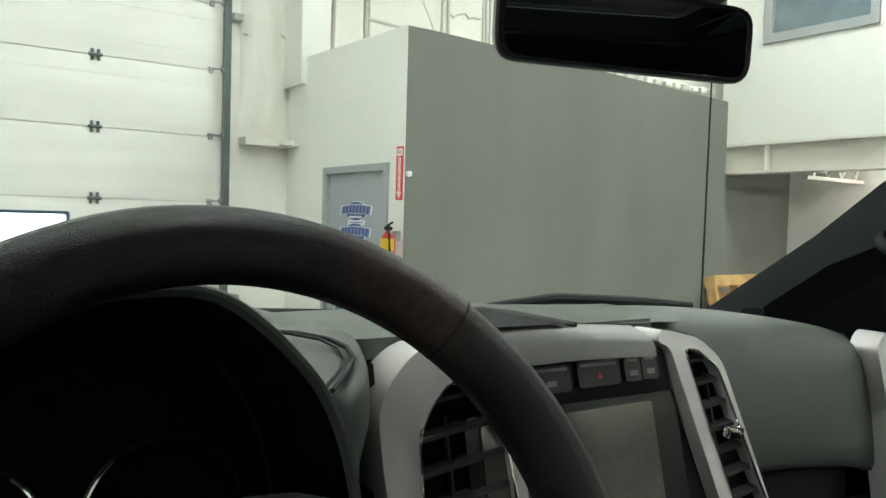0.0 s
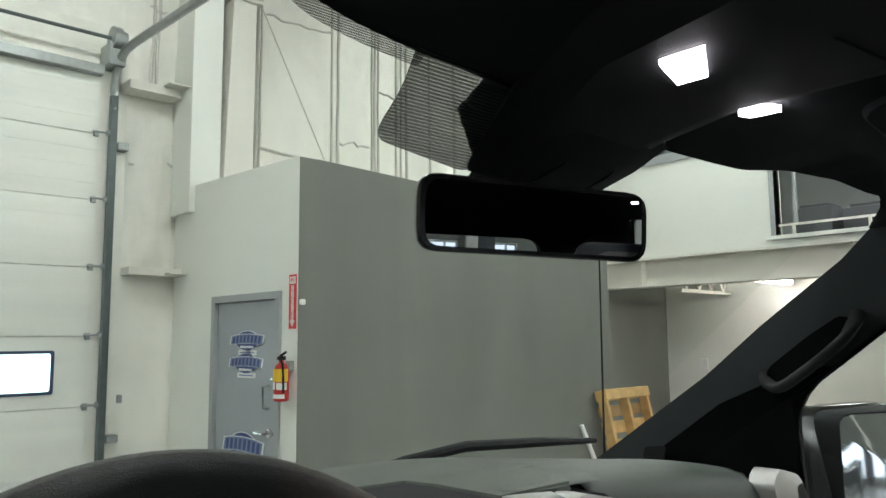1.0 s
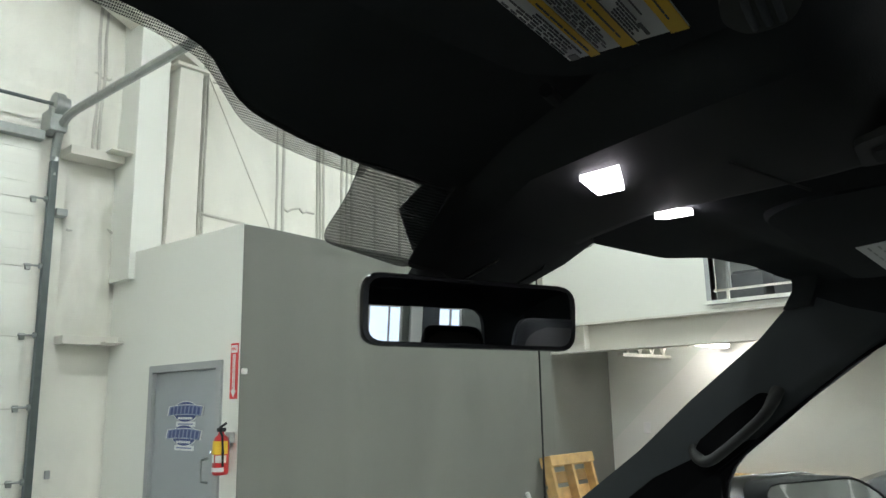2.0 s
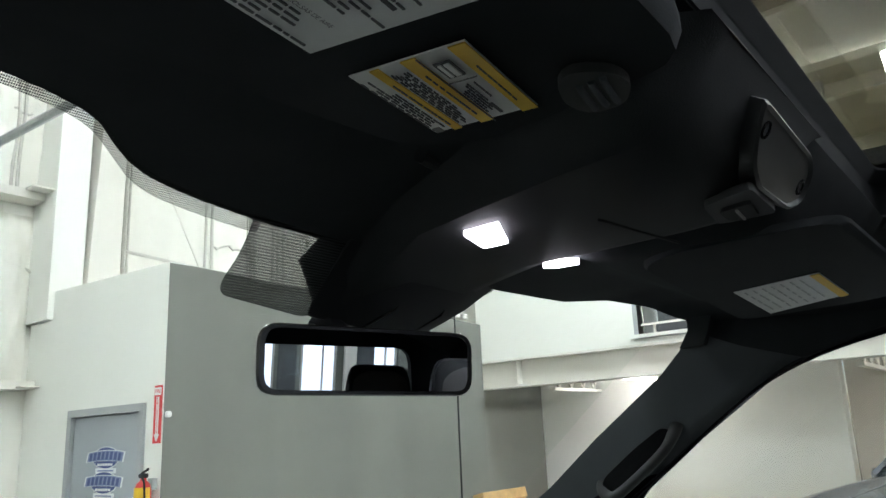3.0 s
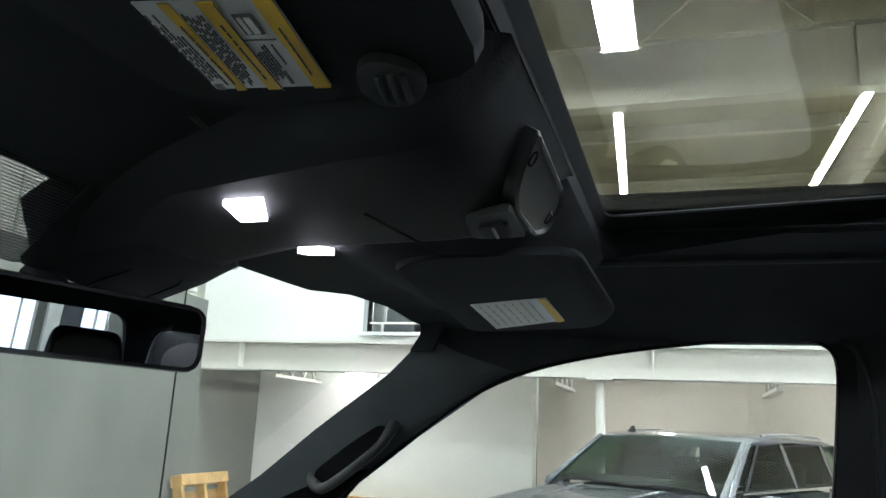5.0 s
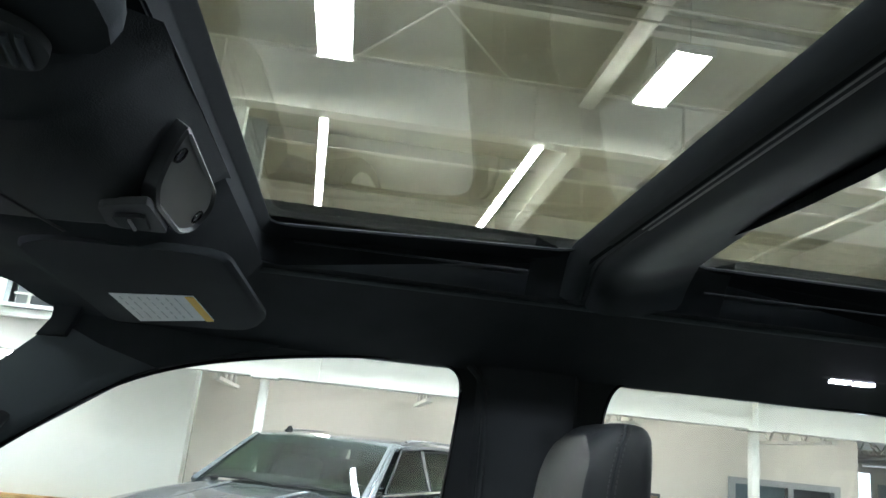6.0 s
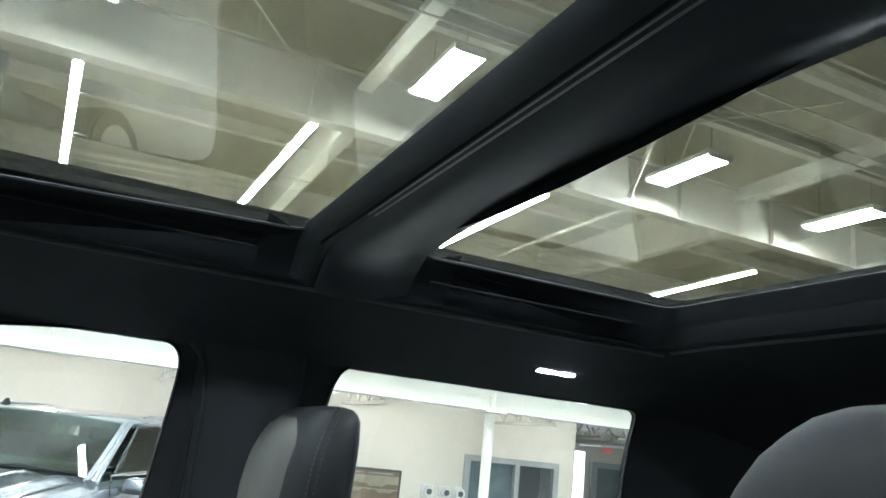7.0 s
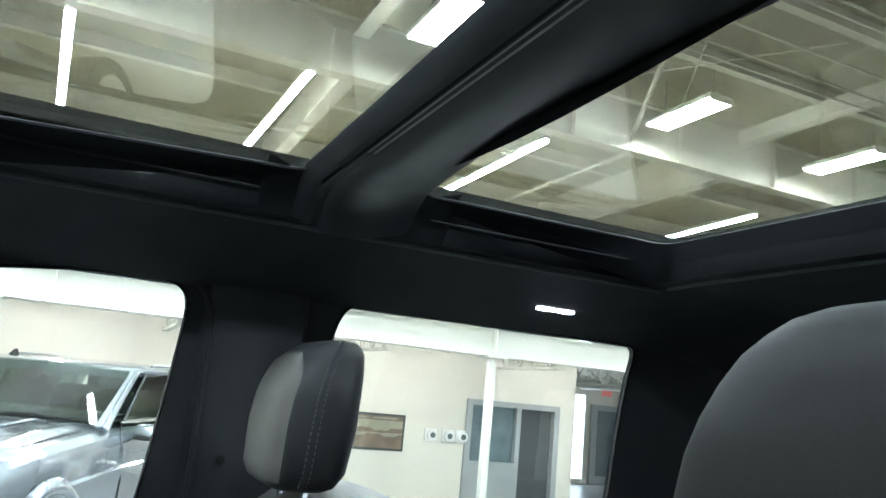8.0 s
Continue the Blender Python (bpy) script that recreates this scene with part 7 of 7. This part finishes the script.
for a in (0.775, 2.37, -0.9, 4.05):
    b = B()
    rad = cu * math.cos(a) + cv * math.sin(a)
    tan = -cu * math.sin(a) + cv * math.cos(a)
    c0 = wc + R * rad
    loft(b, [[c0 + tan * d + 0.0213 * math.cos(t) * rad + 0.0198 * math.sin(t) * wn_ for t in np.linspace(0, math.tau, 16, endpoint=False)] for d in (-0.0008, 0.0008)])
    part("seam_ring", b, M_DASHD, rim)
b = B()
loft(b, [[wc + wn_ * o + cu * (w * math.cos(t)) + cv * (w * 0.8 * math.sin(t) - 0.01) for t in np.linspace(0, math.tau, 24, endpoint=False)] for o, w in ((-0.06, 0.05), (-0.03, 0.075), (0.0, 0.085), (0.015, 0.075), (0.022, 0.05))])
part("hub", b, M_BLACK, sw)
for a in (0.0, math.pi, -math.pi / 2 - 0.35, -math.pi / 2 + 0.35):
    b = B()
    rad = cu * math.cos(a) + cv * math.sin(a)
    tan = -cu * math.sin(a) + cv * math.cos(a)
    loft(b, [[wc + rad * d + tan * (w * math.cos(t)) + wn_ * (0.008 * math.sin(t) - 0.01) for t in np.linspace(0, math.tau, 12, endpoint=False)] for d, w in ((0.06, 0.03), (0.12, 0.022), (0.176, 0.024))])
    part("spoke", b, M_BLACK, sw)
b = B()
tube(b, [wc - wn_ * 0.05, wc - wn_ * 0.30], 0.045, 14)
part("column_shroud", b, M_BLACK, sw)


# ---- seats ----
HEAD_ROWS = ((0.0, 0.80, 0.62, 0.01), (0.03, 0.9, 0.8, 0.008), (0.12, 0.97, 0.93, 0.004), (0.4, 1.0, 1.0, 0.0), (0.58, 0.985, 0.97, -0.003), (0.68, 0.965, 0.93, -0.006), (0.77, 0.94, 0.87, -0.010), (0.85, 0.905, 0.79, -0.014), (0.91, 0.86, 0.69, -0.019), (0.955, 0.80, 0.57, -0.022), (0.985, 0.71, 0.42, -0.025), (1.0, 0.54, 0.22, -0.027))


def headrest(parent, cx, yf, z0, z1, hw=0.118, depth=0.118, name="headrest", plain=False):
    """A padded headrest: black bolsters, grey front panel, stitched seams, two posts."""
    yc = yf - depth / 2
    b = B()
    h = z1 - z0
    rows = []
    for t, w, d, dy in HEAD_ROWS:
        if plain:
            w = w - 0.30 * max(0.0, t - 0.35) ** 1.5
        rows.append(head_ring(cx, yc + dy, z0 + h * t, hw * w, depth / 2 * d, 2.6 if plain else 3.2))
    loft(b, rows)
    if plain:
        hr = part(name, b, M_SEATSHADE, parent, "plain leather headrest, coloured dark for its shade", 80)
        for s in (1, -1):
            b = B()
            tube(b, [(cx + s * 0.06, yc, z0 + 0.02), (cx + s * 0.06, yc - 0.005, z0 - 0.10)], 0.007, 8)
            part("post", b, M_CHROME, hr)
        return hr
    hr = part(name, b, M_LEATHER, parent, "black leather headrest with grey front", 80)
    T, WW, DD, YY = zip(*HEAD_ROWS)

    def skin(t, u, lift):
        """A point of the padded front at height t and sideways share u."""
        w, d, dy = np.interp(t, T, WW), np.interp(t, T, DD), np.interp(t, T, YY)
        return (cx + hw * w * u, yc + dy + depth / 2 * d * (1 - abs(u) ** 3.2) ** (1 / 3.2) + lift, z0 + h * t)
    b = B()
    pan = []
    for t in np.linspace(0.05, 0.90, 18):
        half = 0.86 * (1 - max(0.0, (t - 0.66) / 0.27) ** 2.6) ** 0.5
        edge_t = min(1.0, (t - 0.04) / 0.05, (0.91 - t) / 0.05)
        pan.append([skin(t, half * u, 0.0025 * min(1.0, edge_t) * min(1.0, (1 - abs(u)) / 0.12) + 0.0004) for u in np.sin(np.linspace(-1, 1, 17) * math.pi / 2)])
    loft(b, pan, closed=False)
    part("front_panel", b, M_SEATGREY, hr, "grey leather front panel", 80)
    for s in (1, -1):
        seam = [Vector((cx + s * hw * w * 0.992, yc + dy + depth / 2 * d * 0.22, z0 + h * t)) for t, w, d, dy in HEAD_ROWS[1:-1]]
        b = B()
        tube(b, seam, 0.0018, 6)
        part("piping", b, M_BLACK, hr, angle=80)
        b = B()
        for side in (0.0045, -0.0045):
            for p, r in zip(seam, seam[1:]):
                n = max(1, round((r - p).length / 0.007))
                for c in range(n):
                    a, e = p.lerp(r, (c + 0.1) / n), p.lerp(r, (c + 0.7) / n)
                    tube(b, [a + Vector((s * 0.0008, side, 0)), e + Vector((s * 0.0008, side, 0))], 0.0011, 4)
        part("stitching", b, M_STITCHDARK, hr)
        b = B()
        tube(b, [(cx + s * 0.06, yc, z0 + 0.02), (cx + s * 0.06, yc - 0.005, z0 - 0.10)], 0.007, 8)
        part("post", b, M_CHROME, hr)
    return hr


def seat(cx, yf, z0, z1, label, depth, plain):
    st = thing("front_seat", (cx, yf - 0.1, 0.55), label, "seat", "front seats")
    headrest(st, cx, yf, z0, z1, 0.122 if plain else 0.115, depth, plain=plain)
    b = B()
    top = z0 - 0.012
    rows = []
    for z, w, y0, d in ((0.95, 0.25, 0.06, 0.12), (1.15, 0.27, 0.03, 0.12), (1.35, 0.27, -0.01, 0.11), (top - 0.10, 0.235, -0.04, 0.10), (top - 0.03, 0.20, -0.05, 0.085), (top, 0.16, -0.055, 0.05)):
        rows.append(head_ring(cx, yf - 0.06 + y0 - 0.02, z, w, d, 3.6))
    loft(b, rows)
    part("backrest", b, M_LEATHER, st, angle=80)
    b = B()
    loft(b, [[(cx + 0.15 * u, yf - 0.06 + y + 0.02 - 0.02 * abs(u) ** 2, z) for u in np.linspace(-1, 1, 9)] for z, y in ((0.98, 0.155), (1.2, 0.135), (1.38, 0.085), (top - 0.10, 0.048), (top - 0.035, 0.02), (top - 0.004, -0.02))], closed=False)
    part("back_insert", b, M_SEATGREY, st, angle=80)
    b = B()
    loft(b, [head_ring(cx, yf + 0.26, z, w, d, 4) for z, w, d in ((0.85, 0.24, 0.27), (0.90, 0.26, 0.29), (0.99, 0.26, 0.29), (1.02, 0.24, 0.27))])
    part("cushion", b, M_LEATHER, st, angle=80)
    b = B()
    ubox(b, (cx - 0.22, yf + 0.0, 0.551), (cx + 0.22, yf + 0.5, 0.86), 0.02)
    part("seat_base", b, M_BLACK, st)
    return st


seat(0.42, -0.328, 1.605, 1.790, "grey and black leather passenger seat, headrest raised", 0.112, False)
seat(-0.405, -0.346, 1.615, 1.789, "grey and black leather driver seat, headrest raised", 0.118, True)
rb = thing("rear_bench", (0, -1.4, 0.55), "black and grey leather rear bench seat", "bench seat")
for cx in (-0.42, 0.42):
    headrest(rb, cx, -1.50, 1.52, 1.735, 0.125, 0.12)
b = B()
loft(b, [head_ring(0, y, z, w, d, 8) for z, y, w, d in ((0.98, -1.42, 0.68, 0.10), (1.2, -1.47, 0.69, 0.10), (1.42, -1.53, 0.68, 0.09), (1.48, -1.55, 0.66, 0.06))])
part("backrest", b, M_LEATHER, rb, angle=80)
b = B()
loft(b, [head_ring(0, -1.15, z, w, 0.27, 8) for z, w in ((0.82, 0.66), (0.88, 0.69), (0.97, 0.69), (1.0, 0.66))])
part("cushion", b, M_LEATHER, rb, angle=80)
part("bench_base", box((-0.66, -1.4, 0.551), (0.66, -0.92, 0.82), 0.02), M_BLACK, rb)
# centre console between the seats
cc = thing("centre_console", (0, 0.1, 0.55), "black centre console box between the seats", "console")
part("bin", box((-0.15, -0.35, 0.551), (0.15, 0.50, 1.02), 0.03, 3), M_BLACK, cc)
part("lid", box((-0.145, -0.35, 1.021), (0.145, 0.08, 1.06), 0.015), M_DASHD, cc)

# ---- truck exterior: doors, fenders, bed, wheels ----
for s in (1, -1):
    b = B()
    loft(b, [[(s * 0.745, y, 1.30), (s * 0.93, y, 1.26), (s * 0.97, y, 1.05), (s * 0.96, y, 0.62), (s * 0.85, y, 0.48)] for y in (-1.75, -0.35, 1.1)], closed=False)
    part("door_skin", b, M_TRUCKPAINT, truck)
    b = B()
    loft(b, [[(s * 0.86, y, zt), (s * 0.955, y, zt - 0.10), (s * 0.98, y, zt - 0.3), (s * 0.96, y, 0.62)] for y, zt in ((1.1, 1.33), (1.6, 1.31), (2.2, 1.25), (2.55, 1.12))], closed=False)
    part("fender", b, M_TRUCKPAINT, truck)
    part("bed_side", box((min(s * 0.86, s * 0.97), -3.75, 0.62), (max(s * 0.86, s * 0.97), -1.86, 1.36), 0.03, 3), M_TRUCKPAINT, truck)
    for y in (1.75, -2.75):
        b = B()
        disc(b, pose(s * 0.86, y, 0.41, 0, 90), 0.41, 0.28, 36)
        w = part("tyre", b, M_TYRE, truck)
        b = B()
        disc(b, pose(s * 0.955, y, 0.41, 0, 90), 0.25, 0.1, 28)
        part("rim", b, M_ALLOY, w)
part("bed_floor", box((-0.86, -3.75, 0.7), (0.86, -1.86, 0.76)), M_BLACK, truck)
part("tailgate", box((-0.86, -3.80, 0.72), (0.86, -3.74, 1.36), 0.02), M_TRUCKPAINT, truck)
part("chassis", box((-0.45, -3.7, 0.4), (0.45, 2.4, 0.6), 0.03), M_BLACK, truck)
part("front_bumper", box((-0.92, 2.56, 0.45), (0.92, 2.68, 0.75), 0.04, 3), M_CHROME, truck)
